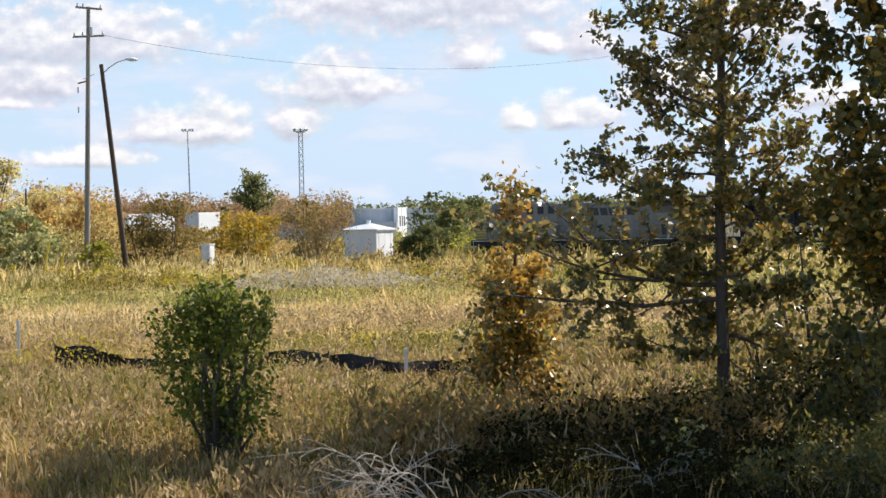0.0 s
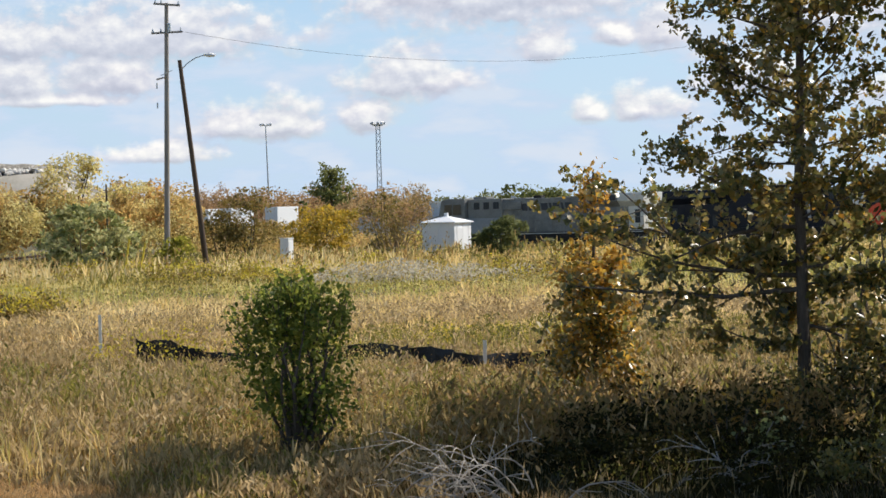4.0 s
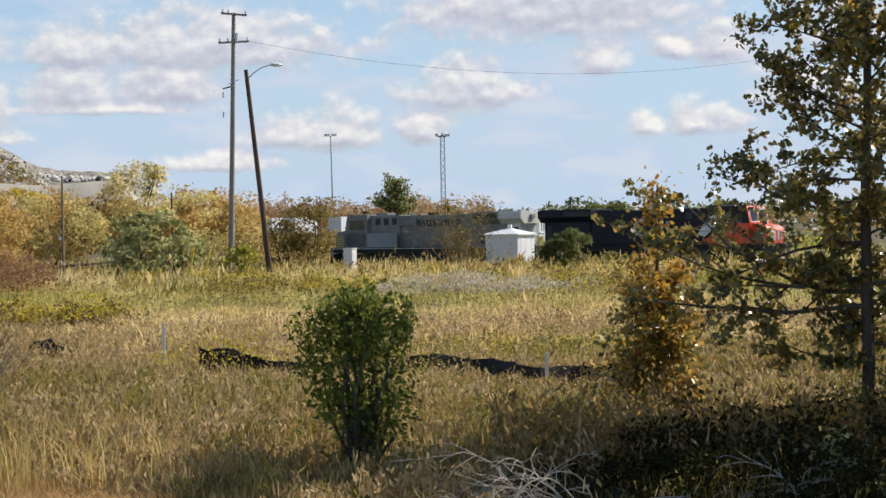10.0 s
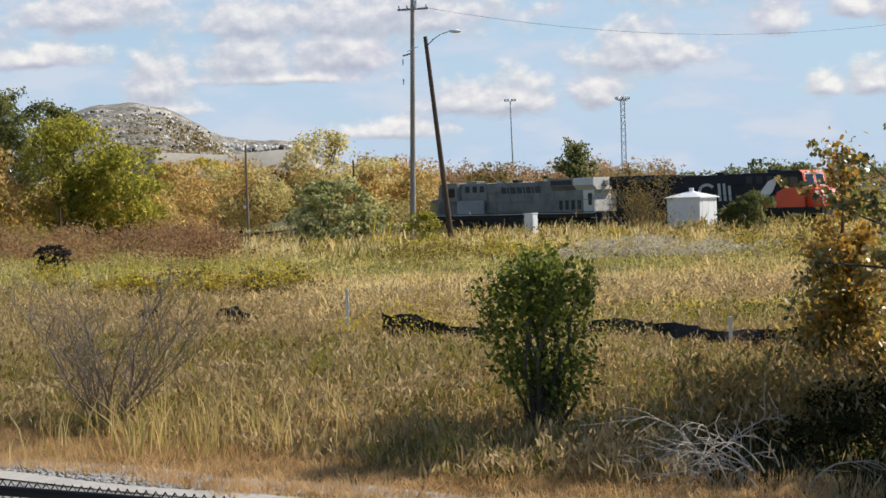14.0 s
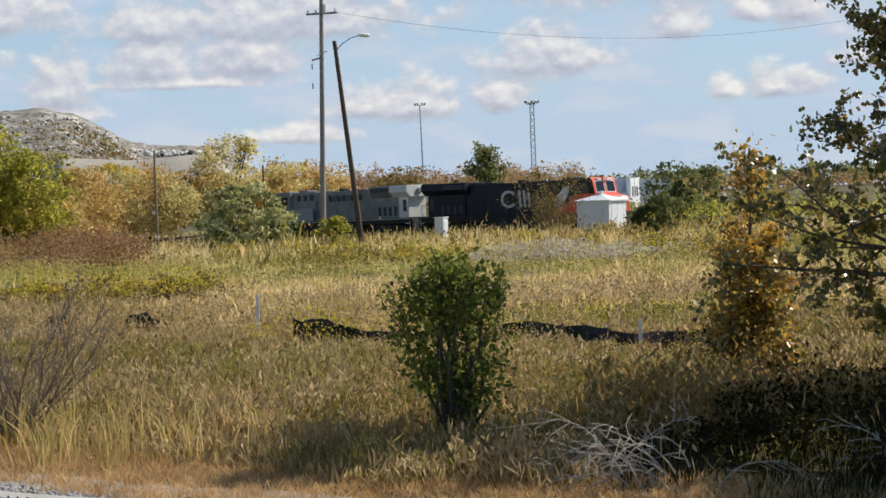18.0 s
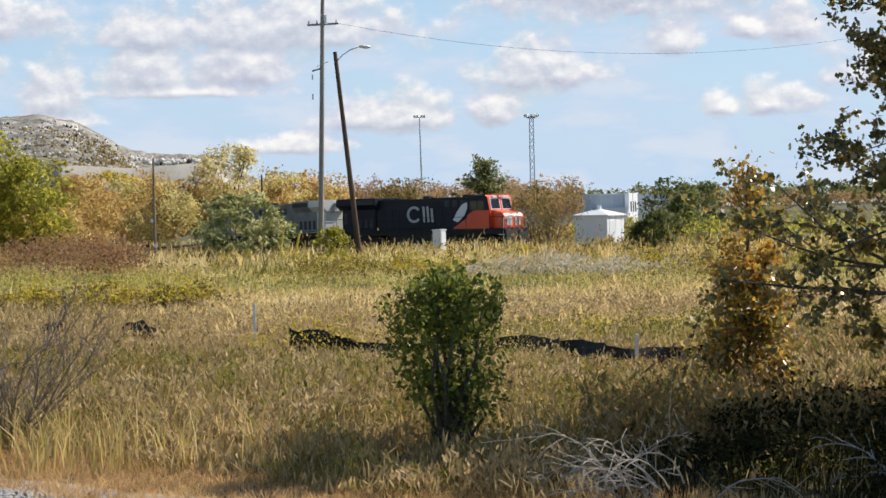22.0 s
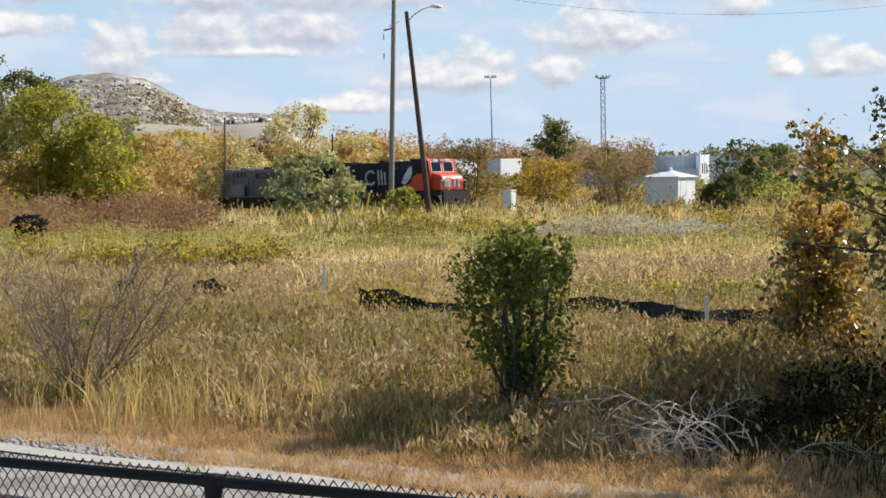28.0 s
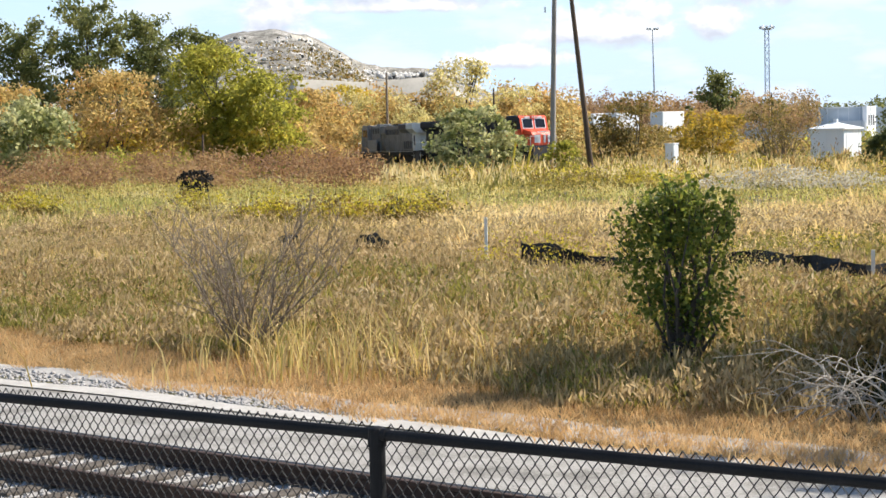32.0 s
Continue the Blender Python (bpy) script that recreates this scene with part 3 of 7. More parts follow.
def build_grass():
    sp = scatter(62000, 16, 40, 11, keep_straw)
    grass("dry_straw_verge", sp, 0.21, 0.02, M["straw"], "short sun-bleached orange straw grass beside the gravel", "straight", 1.3, seed=1, even=True, tuft=0.35)
    sp = scatter(80000, 19, 47, 12, keep_brown)
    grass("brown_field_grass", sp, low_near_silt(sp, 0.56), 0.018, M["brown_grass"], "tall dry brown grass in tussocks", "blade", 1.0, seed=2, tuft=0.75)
    # pale seed plumes over darker blades; the paler tone also stands for lit tips
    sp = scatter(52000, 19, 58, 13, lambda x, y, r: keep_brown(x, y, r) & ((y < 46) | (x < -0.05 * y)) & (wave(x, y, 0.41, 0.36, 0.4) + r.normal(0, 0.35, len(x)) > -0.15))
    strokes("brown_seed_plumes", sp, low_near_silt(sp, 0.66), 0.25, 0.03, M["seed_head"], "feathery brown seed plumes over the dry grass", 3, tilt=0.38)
    sp = scatter(34000, 19, 46, 14, keep_olive)
    grass("olive_weeds", sp, low_near_silt(sp, 0.56), 0.024, M["olive_grass"], "olive and yellow green weeds among dry grass", "straight", 0.8, seed=4, tuft=0.9)
    sp = scatter(30000, 19, 46, 23, keep_olive)
    strokes("olive_weed_tops", sp, low_near_silt(sp, 0.58), 0.16, 0.03, M["olive_grass"], "olive and yellow leafy tops of the weeds", 24, 0.9, 0.5)
    # fluffy seeding weeds, thick in drifts
    sp = scatter(34000, 21.5, 44, 21, lambda x, y, r: keep_brown(x, y, r) & (wave(x, y, 0.37, 0.31, 1.1) + r.normal(0, 0.25, len(x)) > 0.2))
    strokes("fluffy_weed_heads", sp, low_near_silt(sp, 0.72), 0.13, 0.045, M["weed_fluff"], "fluffy pale brown seed heads of autumn weeds", 61, 0.75, 0.6)
    # greener ground out on the open side of the field
    sp = scatter(20000, 33, 72, 25, lambda x, y, r: (x < -0.17 * y + r.normal(0, 1.2, len(x))) & tuftiness(x, y, r, 1.1, 0.7))
    grass("olive_meadow_grass", sp, low_near_silt(sp, 0.66), 0.035, M["olive_grass"], "olive green meadow grass on the open side", "straight", 0.6, seed=26, tuft=1.1)
    # knee-high leafy weeds, each a loose clump of its own
    r = np.random.default_rng(27)
    c = scatter(520, 22.5, 42, 28, lambda x, y, r: (n_of(x, y) > VERGE_OUT + 0.5) & ((x < 0.07 * y) | (y > 28)))
    i = r.integers(0, len(c), 9000)
    sp = c[i] + r.normal(0, 0.16, (9000, 2)) * r.uniform(0.5, 1.5, len(c))[i][:, None]
    strokes("leafy_weed_clumps", sp, low_near_silt(sp, 0.75), 0.15, 0.05, M["weed_green"], "knee-high olive leafy weeds in loose clumps", 29, 0.6, 0.7)
    sp = scatter(30000, 42, 64, 22, lambda x, y, r: ((x < -0.04 * y) | (y > 47)) & (wave(x, y, 0.21, 0.33, 2.6) + r.normal(0, 0.5, len(x)) > 0.1))
    strokes("rosy_weed_heads", sp, low_near_silt(sp, 0.72), 0.14, 0.06, M["weed_fluff"], "fluffy rosy brown seed heads in the meadow", 64, 1.2, 0.8)
    r = np.random.default_rng(44)
    a, d = np.radians(r.normal(-9.8, 2.6, 1500)), r.uniform(24.4, 28.8, 1500)
    sp = np.stack([d * np.sin(a), d * np.cos(a)], -1)
    grass("yellow_reeds", sp[tuftiness(sp[:, 0], sp[:, 1], r, 0.6, 0.97)], 0.85, 0.024, M["reed_yellow"], "yellowing broad reeds in the damp hollow", "blade", 0.8, seed=45, tuft=0.6)
    sp = scatter(40000, 45, 76, 15, lambda x, y, r: tuftiness(x, y, r, 0.9, 0.6))
    grass("tan_meadow_grass", sp, low_near_silt(sp, 0.60), 0.047, M["tan_grass"], "pale tan meadow grass in the sun", "spike", 0.8, seed=5, tuft=1.3)
    grass("green_meadow_grass", scatter(46000, 70, 128, 16, lambda x, y, r: tuftiness(x, y, r, 1.4, 0.6)), 0.62, 0.075, M["green_grass"], "yellow green meadow grass", "straight", 0.6, seed=6, tuft=1.8)
    grass("reed_band", scatter(17000, 104, 150, 17, lambda x, y, r: (x > -0.168 * y + r.normal(0, 1.0, len(x))) & tuftiness(x, y, r, 1.6, 0.75)), 1.1, 0.09, M["tan_grass"], "band of tall pale reeds before the railway", "spike", 0.4, seed=7, tuft=2.2)
    grass("far_green_weeds", scatter(11000, 96, 165, 18, lambda x, y, r: (x > -0.13 * y) & (wave(x, y, 0.13, 0.09, 0.7) > 0.25)), 1.2, 0.13, M["olive_grass"], "green weeds along the railway bank", "straight", 0.6, seed=8, tuft=2.0)
    r = np.random.default_rng(46)
    a, d = np.radians(r.uniform(-9.5, 3.0, 6000)), r.uniform(101, 118, 6000)
    sp = np.stack([d * np.sin(a), d * np.cos(a)], -1)
    grass("pale_reeds", sp[tuftiness(sp[:, 0], sp[:, 1], r, 1.6, 0.95)], 1.1, 0.09, M["pale_reed"], "pale plumed reeds at the field's far edge", "spike", 0.5, seed=47, tuft=1.8)
    # dark seed heads that stand over the pale reeds
    a, d = np.radians(r.uniform(-9.0, 7.0, 900)), r.uniform(104, 132, 900)
    sp = np.stack([d * np.sin(a), d * np.cos(a)], -1)
    strokes("dark_reed_heads", sp, 1.5, 0.4, 0.12, M["weed_brown"], "dark brown seed heads over the pale reeds", 67, 1.8, 0.3)
    # leafy weeds and seed heads, small flecks that stand in clumps among the blades
    for nm, n, d0, d1, h0, h1, size, mt, sd, lump in (("weed_flecks", 26000, 20, 45, 0.10, 0.56, 0.045, "weed_brown", 51, 0.8), ("green_weed_flecks", 13000, 42.5, 51, 0.1, 0.6, 0.09, "weed_green", 54, 1.4), ("tan_flecks", 12000, 50, 74, 0.3, 0.7, 0.08, "seed_head", 55, 1.6),
                                               ("meadow_flecks", 12000, 72, 102, 0.25, 0.8, 0.13, "weed_gold", 52, 2.6), ("olive_flecks", 8000, 74, 104, 0.1, 0.7, 0.15, "weed_green", 56, 3.4), ("far_meadow_flecks", 14000, 100, 150, 0.2, 1.0, 0.18, "weed_gold", 53, 2.6), ("far_green_flecks", 6500, 100, 150, 0.3, 1.3, 0.24, "weed_green", 57, 3.6)):
        sp = scatter(n, d0, d1, sd, lambda x, y, r: (n_of(x, y) > VERGE_OUT) & ((nm != 'green_weed_flecks') | (x > -0.02 * y)) & ((nm not in ('far_green_flecks', 'olive_flecks')) | (x > -0.12 * y) | (r.random(len(x)) < 0.3)) & tuftiness(x, y, r, lump, 0.97))
        r = np.random.default_rng(sd + 5)
        near, way, share = tufts(sp[:, 0], sp[:, 1], lump)
        z = ground_z(sp[:, 0], sp[:, 1]) + h0 + (h1 - h0) * r.random(n) ** 0.7 * (0.45 + 0.8 * share * np.exp(-(near / 0.5) ** 2))
        tagged(leaves(nm, np.stack([sp[:, 0], sp[:, 1], z], -1), size, M[mt], None, sd, aspect=0.45), "dry brown and golden weeds with small seed heads", "weeds", kind="stuff")
    grass("yard_grass", scatter(9000, 160, 330, 19), 0.7, 0.22, M["green_grass"], "rough grass beyond the railway", "tuft", 0.4, seed=9, tuft=3.0)


build_grass()


# ---- trees and shrubs ----
def limb(r, p, d, length, radius, steps=5, wander=0.25, rise=0.1):
    line = []
    p, d = Vector(p), Vector(d).normalized()
    for i in range(steps + 1):
        line.append((*p, radius * (1 - 0.8 * i / steps) + 0.002))
        d = (d + Vector((r.normal(0, wander), r.normal(0, wander), r.normal(0, wander) + rise)) * 0.5).normalized()
        p = p + d * (length / steps)
    return line


def shrub(name, x, y, w, h, count, leaf, material, label, seed, stems=7, clumps=16, low=0.15, bark="bark", group="", category="shrub", depth=None, tight=0.5, droop=0.0, vase=0.0, aspect=0.55, shoots=0):
    """Stems from one root, each ending in uneven clumps of leaves."""
    r = np.random.default_rng(seed)
    z = float(ground_z(x, y))
    top = root(name, pose(x, y, z), label, category, group)
    depth = depth or w
    lines, pts, outs = [], [], []
    cs = []
    for i in range(clumps):
        a, rad = r.uniform(0, 2 * np.pi), r.uniform(0.1, 1) ** 0.6
        f = low + (1 - low) * r.uniform(0.05, 0.93)
        mid = (1 - abs((f - 0.5) / 0.62) ** 2.4) * (1 - vase * (1 - f))
        cs.append(Vector((0.42 * w * rad * mid * math.cos(a), 0.42 * depth * rad * mid * math.sin(a), h * f)))
    for i, c in enumerate(cs):
        k = max(1, int(count / clumps * r.uniform(0.5, 1.5) * (1 - 0.6 * vase * (1 - c.z / h))))
        sp = 0.5 * tight * min(w, h) / max(1.0, clumps ** 0.33) * r.uniform(0.7, 1.3)
        if y > 60:
            # far crowns: leaves on the skin of many small domes
            v = r.normal(0, 1, (k, 3))
            v /= np.linalg.norm(v, axis=1)[:, None]
            v[:, 2] = np.where(v[:, 2] < -0.35, -v[:, 2], v[:, 2])
            lump = 1 + 0.22 * np.sin(v[:, 0] * 5 + i) * np.sin(v[:, 2] * 6 + 2 * i)
            q = v * (r.uniform(0.6, 1.05, k) * lump)[:, None] * np.array([1.5, 1.5, 1.15]) * sp + np.array(c)
            outs.append(v + r.normal(0, 0.6, (k, 3)) + np.array((0, 0, 0.25)))
        else:
            q = np.clip(r.normal(0, 1, (k, 3)), -1.7, 1.7) * np.array([sp, sp, sp * 0.75]) + np.array(c)
            outs.append(q - np.array(c) + 0.35 * (q - np.array((0, 0, 0.4 * h))))
        q[:, 2] -= droop * np.hypot(q[:, 0] - c.x, q[:, 1] - c.y)
        q[:, 2] = np.clip(q[:, 2], 0.03 * h, h * 1.05)
        pts.append(q)
    for i in range(stems):
        c = cs[i % len(cs)]
        b = Vector((r.normal(0, 0.04 * w), r.normal(0, 0.04 * w), -0.1))
        m = b.lerp(c, 0.5) + Vector((r.normal(0, 0.06 * w), r.normal(0, 0.06 * w), 0.08 * h))
        t = 0.012 * h + 0.004
        lines.append([(*b, t), (*b.lerp(m, 0.5), t * 0.85), (*m, t * 0.6), (*c, t * 0.25)])
    # thin leafy shoots that stand out over the crown
    for i in range(shoots):
        a, q = r.uniform(0, 2 * np.pi), r.uniform(0.1, 0.9)
        p = Vector((0.36 * w * q * math.cos(a), 0.36 * w * q * math.sin(a), h * (0.86 - 0.3 * q * q)))
        line = limb(r, p, (math.cos(a) * q, math.sin(a) * q, 1.3), h * r.uniform(0.1, 0.22), 0.007, 5, 0.2, 0.1)
        lines.append(line)
        for e in line[1:]:
            g = np.array(e[:3]) + r.normal(0, 0.035, (5, 3))
            pts.append(g)
            outs.append(g - np.array(p))
    for line in lines:
        v, f = tubes([line], 5)
        mesh_object("stem", v, f, M[bark], top)
    leaves("crown", np.concatenate(pts), leaf, material, top, seed + 1, aspect=aspect, out=np.concatenate(outs) if y > 60 else None, round_leaf=y < 40)
    return top


def tree(name, x, y, h, trunk_r, limbs, leaf, per, material, label, seed, bark="bark", wander=0.12, lean=(0, 0), spread=0.32, twigs=5, second=None, z=None, thin_top=1.0, low_share=None, lobed=False):
    """A tapered trunk; limbs: (height share, bearing, length, rise); each limb forks into twigs that carry leaves."""
    r = np.random.default_rng(seed)
    z = float(ground_z(x, y)) if z is None else z
    top = root(name, pose(x, y, z), label, "tree")
    lines, pts = [], []
    tr = []
    for i in range(9):
        f = i / 8
        tr.append((lean[0] * h * f + r.normal(0, 0.008 * h) * (i > 0), lean[1] * h * f + r.normal(0, 0.008 * h) * (i > 0), -0.15 + (h + 0.15) * f, trunk_r * (1 - 0.85 * f) + 0.006))
    lines.append(tr)
    ta = np.array(tr)
    for f, bear, length, rise in limbs:
        k = f * 8
        p = [float(np.interp(k, range(9), ta[:, j])) for j in range(4)]
        d = Vector((math.sin(bear), math.cos(bear), rise))
        main = limb(r, p[:3], d, length, min(p[3] * 0.5, 0.010 * length + 0.006), 6, wander, 0.12)
        lines.append(main)
        many = max(2, int(per * (1.5 if f < 0.26 else thin_top if f > 0.62 else 1.0)))
        for g in range(int((twigs + (f < 0.26)) * max(1.0, length / 2.0 if lobed else 1.0))):
            q = main[min(6, 1 + g % 6)]
            dd = Vector((r.normal(0, 1), r.normal(0, 1), r.normal(0.2, 0.6))) + d * 0.8
            tw = limb(r, q[:3], dd, length * r.uniform(0.25, 0.5), q[3] * 0.55, 4, 0.3, 0.05)
            lines.append(tw)
            for e in tw[1:]:
                c = np.array(e[:3])
                pts.append(c + r.normal(0, spread * 0.45, (many, 3)) * np.array([1, 1, 0.8]))
        pts.append(np.array(main[-1][:3]) + r.normal(0, spread * 0.5, (per * 2, 3)))
    v, f = tubes(lines, 6)
    mesh_object("trunk", v, f, M[bark], top, smooth=True)
    p = np.concatenate(pts)
    if second:
        # the second kind of leaf may be commoner low down
        cut = r.random(len(p)) < (second[0] if low_share is None else low_share + (second[0] - low_share) * smooth(0.3 * h, 0.62 * h, p[:, 2]))
        leaves("turning_leaves", p[cut], leaf, second[1], top, seed + 7, aspect=0.8 if lobed else 0.55, round_leaf=y < 40, lobed=lobed)
        p = p[~cut]
    leaves("crown", p, leaf, material, top, seed + 1, aspect=0.8 if lobed else 0.55, round_leaf=y < 40, lobed=lobed)
    return top


def around(r, n, f0, f1, l0, l1, rise=0.35, bias=None):
    out = []
    for i in range(n):
        f = f0 + (f1 - f0) * (i + r.uniform(0, 0.8)) / n
        b = i * 2.4 + r.uniform(-0.5, 0.5) if bias is None else bias + r.normal(0, 0.5)
        out.append((f, b, l0 + (l1 - l0) * (1 - (f - f0) / (f1 - f0)) * r.uniform(0.7, 1.15), rise * r.uniform(0.4, 1.4)))
    return out


def build_near_plants():
    r = np.random.default_rng(5)
    # green bush on its own in the brown grass
    shrub("green_bush", -0.1, 25.7, 2.12, 2.4, 4500, 0.078, M["leaf_green"], "green bush standing alone in dry brown grass", 21, 34, 84, 0.2, tight=0.7, vase=0.6, shoots=55)
    # the two broad-leaved trees that fill the edge of the view
    limbs = around(r, 36, 0.44, 0.99, 1.2, 1.35, 0.4) + around(r, 9, 0.3, 0.46, 1.3, 1.4, 0.2) + around(r, 4, 0.18, 0.3, 1.1, 1.1, 0.12) + [(0.22, radians(-91), 3.3, -0.12), (0.24, radians(-82), 3.0, -0.1), (0.26, radians(-96), 2.9, -0.06), (0.31, radians(-95), 2.4, -0.1), (0.34, radians(-88), 2.0, -0.06), (0.37, radians(-98), 1.7, 0.0), (0.25, radians(95), 1.9, 0.1), (0.14, radians(-94), 1.5, 0.0), (0.44, radians(-94), 1.5, 0.15), (0.50, radians(-92), 1.6, 0.25), (0.58, radians(-75), 1.5, 0.3), (0.65, radians(-105), 1.5, 0.3), (0.17, radians(80), 2.0, 0.05), (0.35, radians(85), 1.6, 0.2)]
    tree("oak_tree", 6.95, 27.4, 9.6, 0.095, limbs, 0.102, 11, M["leaf_oak"], "tall young oak with dark leaves turning brown", 31, wander=0.28, twigs=6, spread=0.16, second=(0.06, M["leaf_orange"]), lobed=True)
    limbs = around(r, 34, 0.27, 0.98, 1.5, 1.2, 0.45) + around(r, 5, 0.2, 0.45, 1.9, 1.5, 0.35)
    tree("leafy_tree", 9.35, 26.2, 8.6, 0.13, limbs, 0.14, 15, M["leaf_dark"], "dense dark leaved tree behind the shaded thicket", 37, wander=0.2, twigs=6, spread=0.26, second=(0.14, M["leaf_orange"]))
    # orange sapling, green low down, nearly bare at the tip
    limbs = around(r, 22, 0.1, 0.66, 0.55, 0.72, 0.4) + around(r, 6, 0.70, 0.97, 0.25, 0.3, 0.9)
    tree("orange_sapling", 4.42, 29.8, 3.75, 0.045, limbs, 0.088, 15, M["leaf_orange"], "slender sapling with orange and green autumn leaves", 41, spread=0.25, twigs=4, thin_top=0.2, second=(0.2, M["leaf_oak"]), low_share=0.5)
    # undergrowth below the trees: shade put into near-black leaves, lighter leaf_dark for sunlit bushes
    for i, (x, y, w, h, m) in enumerate([(7.3, 25.4, 2.4, 1.0, "leaf_dark"), (8.6, 24.4, 2.4, 1.0, "leaf_dark"), (3.9, 24.6, 1.7, 1.0, "leaf_shade"), (4.2, 25.4, 2.0, 0.8, "leaf_shade"), (5.3, 25.4, 2.0, 0.9, "leaf_shade"), (4.7, 24.2, 1.9, 0.95, "leaf_shade"),
                                          (6.4, 23.3, 2.0, 0.95, "leaf_shade"), (9.8, 27.6, 2.0, 1.4, "leaf_shade"), (3.5, 22.9, 1.7, 0.8, "leaf_shade"), (4.5, 22.4, 1.9, 0.9, "leaf_shade"), (5.6, 22.6, 2.0, 0.95, "leaf_shade"),
                                          (6.3, 24.4, 2.0, 0.85, "leaf_shade"), (7.3, 22.4, 2.0, 0.95, "leaf_dark"), (5.0, 21.4, 1.9, 0.75, "leaf_shade"), (6.2, 21.5, 1.9, 0.8, "leaf_dark"), (7.3, 21.0, 1.9, 0.7, "leaf_dark"),
                                          (4.7, 26.5, 2.1, 1.0, "leaf_shade"), (5.8, 26.5, 2.2, 1.0, "leaf_shade"), (6.8, 26.3, 2.0, 1.35, "leaf_dark"), (7.8, 27.0, 2.0, 1.6, "leaf_dark")]):
        shrub("undergrowth_bush", x, y, w * 1.15, h * 0.68, 1500, 0.06, M[m], "undergrowth bush below the trees, light and shade put into leaf colour", 60 + i, 11, 30, 0.05, group="undergrowth", tight=1.15)
    # a low seedling before the dark mass; its bright leaf colour stands for sunlight
    shrub("bright_seedling", 5.3, 22.6, 0.7, 0.75, 120, 0.085, M["leaf_sage"], "low seedling with bright yellow green leaves in place of sunlight", 118, 5, 12, 0.2, tight=0.8, vase=0.3)
    # orange leaves that also stand in for a sunlit patch amid the shade
    shrub("autumn_seedling", 5.55, 24.0, 0.8, 0.95, 150, 0.085, M["leaf_orange"], "low seedling with orange and green leaves", 119, 5, 12, 0.2, tight=0.8, vase=0.3)
    # ragged weeds in the same near-black leaf, coloured as if shaded
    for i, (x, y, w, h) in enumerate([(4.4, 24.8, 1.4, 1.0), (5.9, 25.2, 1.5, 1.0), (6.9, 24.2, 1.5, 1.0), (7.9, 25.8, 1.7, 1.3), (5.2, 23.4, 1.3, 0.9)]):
        shrub("ragged_weed_bush", x, y, w, h, 340, 0.075, M["leaf_shade"], "ragged tall weed bush, darkened as part of the shaded undergrowth", 120 + i, 12, 22, 0.1, group="ragged weeds", tight=1.0, vase=0.3)
    # unseen tree added out of view to cast shade on the undergrowth
    limbs = around(r, 26, 0.44, 0.98, 2.2, 2.2, 0.3)
    tree("leafy_tree", 11.7, 23.4, 9.4, 0.14, limbs, 0.24, 8, M["leaf_dark"], "unseen dark leaved tree added out of view to cast shade", 39, spread=0.42)
    # low weeds whose shade is put into the near-black leaf colour
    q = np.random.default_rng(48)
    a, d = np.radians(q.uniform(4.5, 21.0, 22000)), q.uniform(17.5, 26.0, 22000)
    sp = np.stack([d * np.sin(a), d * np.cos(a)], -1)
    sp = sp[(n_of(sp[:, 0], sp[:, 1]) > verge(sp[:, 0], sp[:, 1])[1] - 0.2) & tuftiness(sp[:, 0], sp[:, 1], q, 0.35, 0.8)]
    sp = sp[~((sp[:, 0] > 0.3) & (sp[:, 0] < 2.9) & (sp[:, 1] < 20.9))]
    grass("shaded_weeds", sp, 0.38, 0.014, M["leaf_shade"], "rank weeds below the trees, darkened in colour as shade", "blade", 0.6, seed=49)
    # middle-toned weeds that soften the edge of the shade painted in the undergrowth
    a, d = np.radians(q.uniform(3.6, 16.0, 6000)), 24.4 + 4.8 * q.random(6000) ** 1.4
    sp = np.stack([d * np.sin(a), d * np.cos(a)], -1)
    strokes("shade_edge_weeds", sp, 0.85, 0.15, 0.05, M["weed_brown"], "olive and brown weeds at the edge of the shade", 63, 0.6, 0.7)
    # stalks in a pale colour that stands for sun on the weeds
    a, d = np.radians(q.uniform(6.5, 15.0, 160)), q.uniform(18.8, 22.5, 160)
    grass("pale_weed_stalks", np.stack([d * np.sin(a), d * np.cos(a)], -1), 0.5, 0.012, M["seed_head"], "pale dry weed stalks, for sunlit stalks before the undergrowth", "plume", 0.35, seed=50)


build_near_plants()


def build_tall_shrubs():
    for i, (x, y, w, h, m, n) in enumerate([(7.9, 28.2, 2.2, 2.5, "leaf_oak", 600), (9.2, 27.4, 2.4, 2.8, "leaf_dark", 1500), (8.4, 25.4, 1.8, 1.9, "leaf_dark", 700), (9.6, 31.5, 2.8, 3.4, "leaf_oak", 700), (11.2, 30.5, 2.8, 4.4, "leaf_oak", 1800), (10.9, 27.0, 2.8, 4.6, "leaf_dark", 2600)]):
        shrub("tall_oak_shrub", x, y, w, h, n, 0.13, M[m], "tall half shaded oak scrub below the trees", 160 + i * 5, 9, 26, 0.12, group="oak scrub", tight=0.7)


build_tall_shrubs()


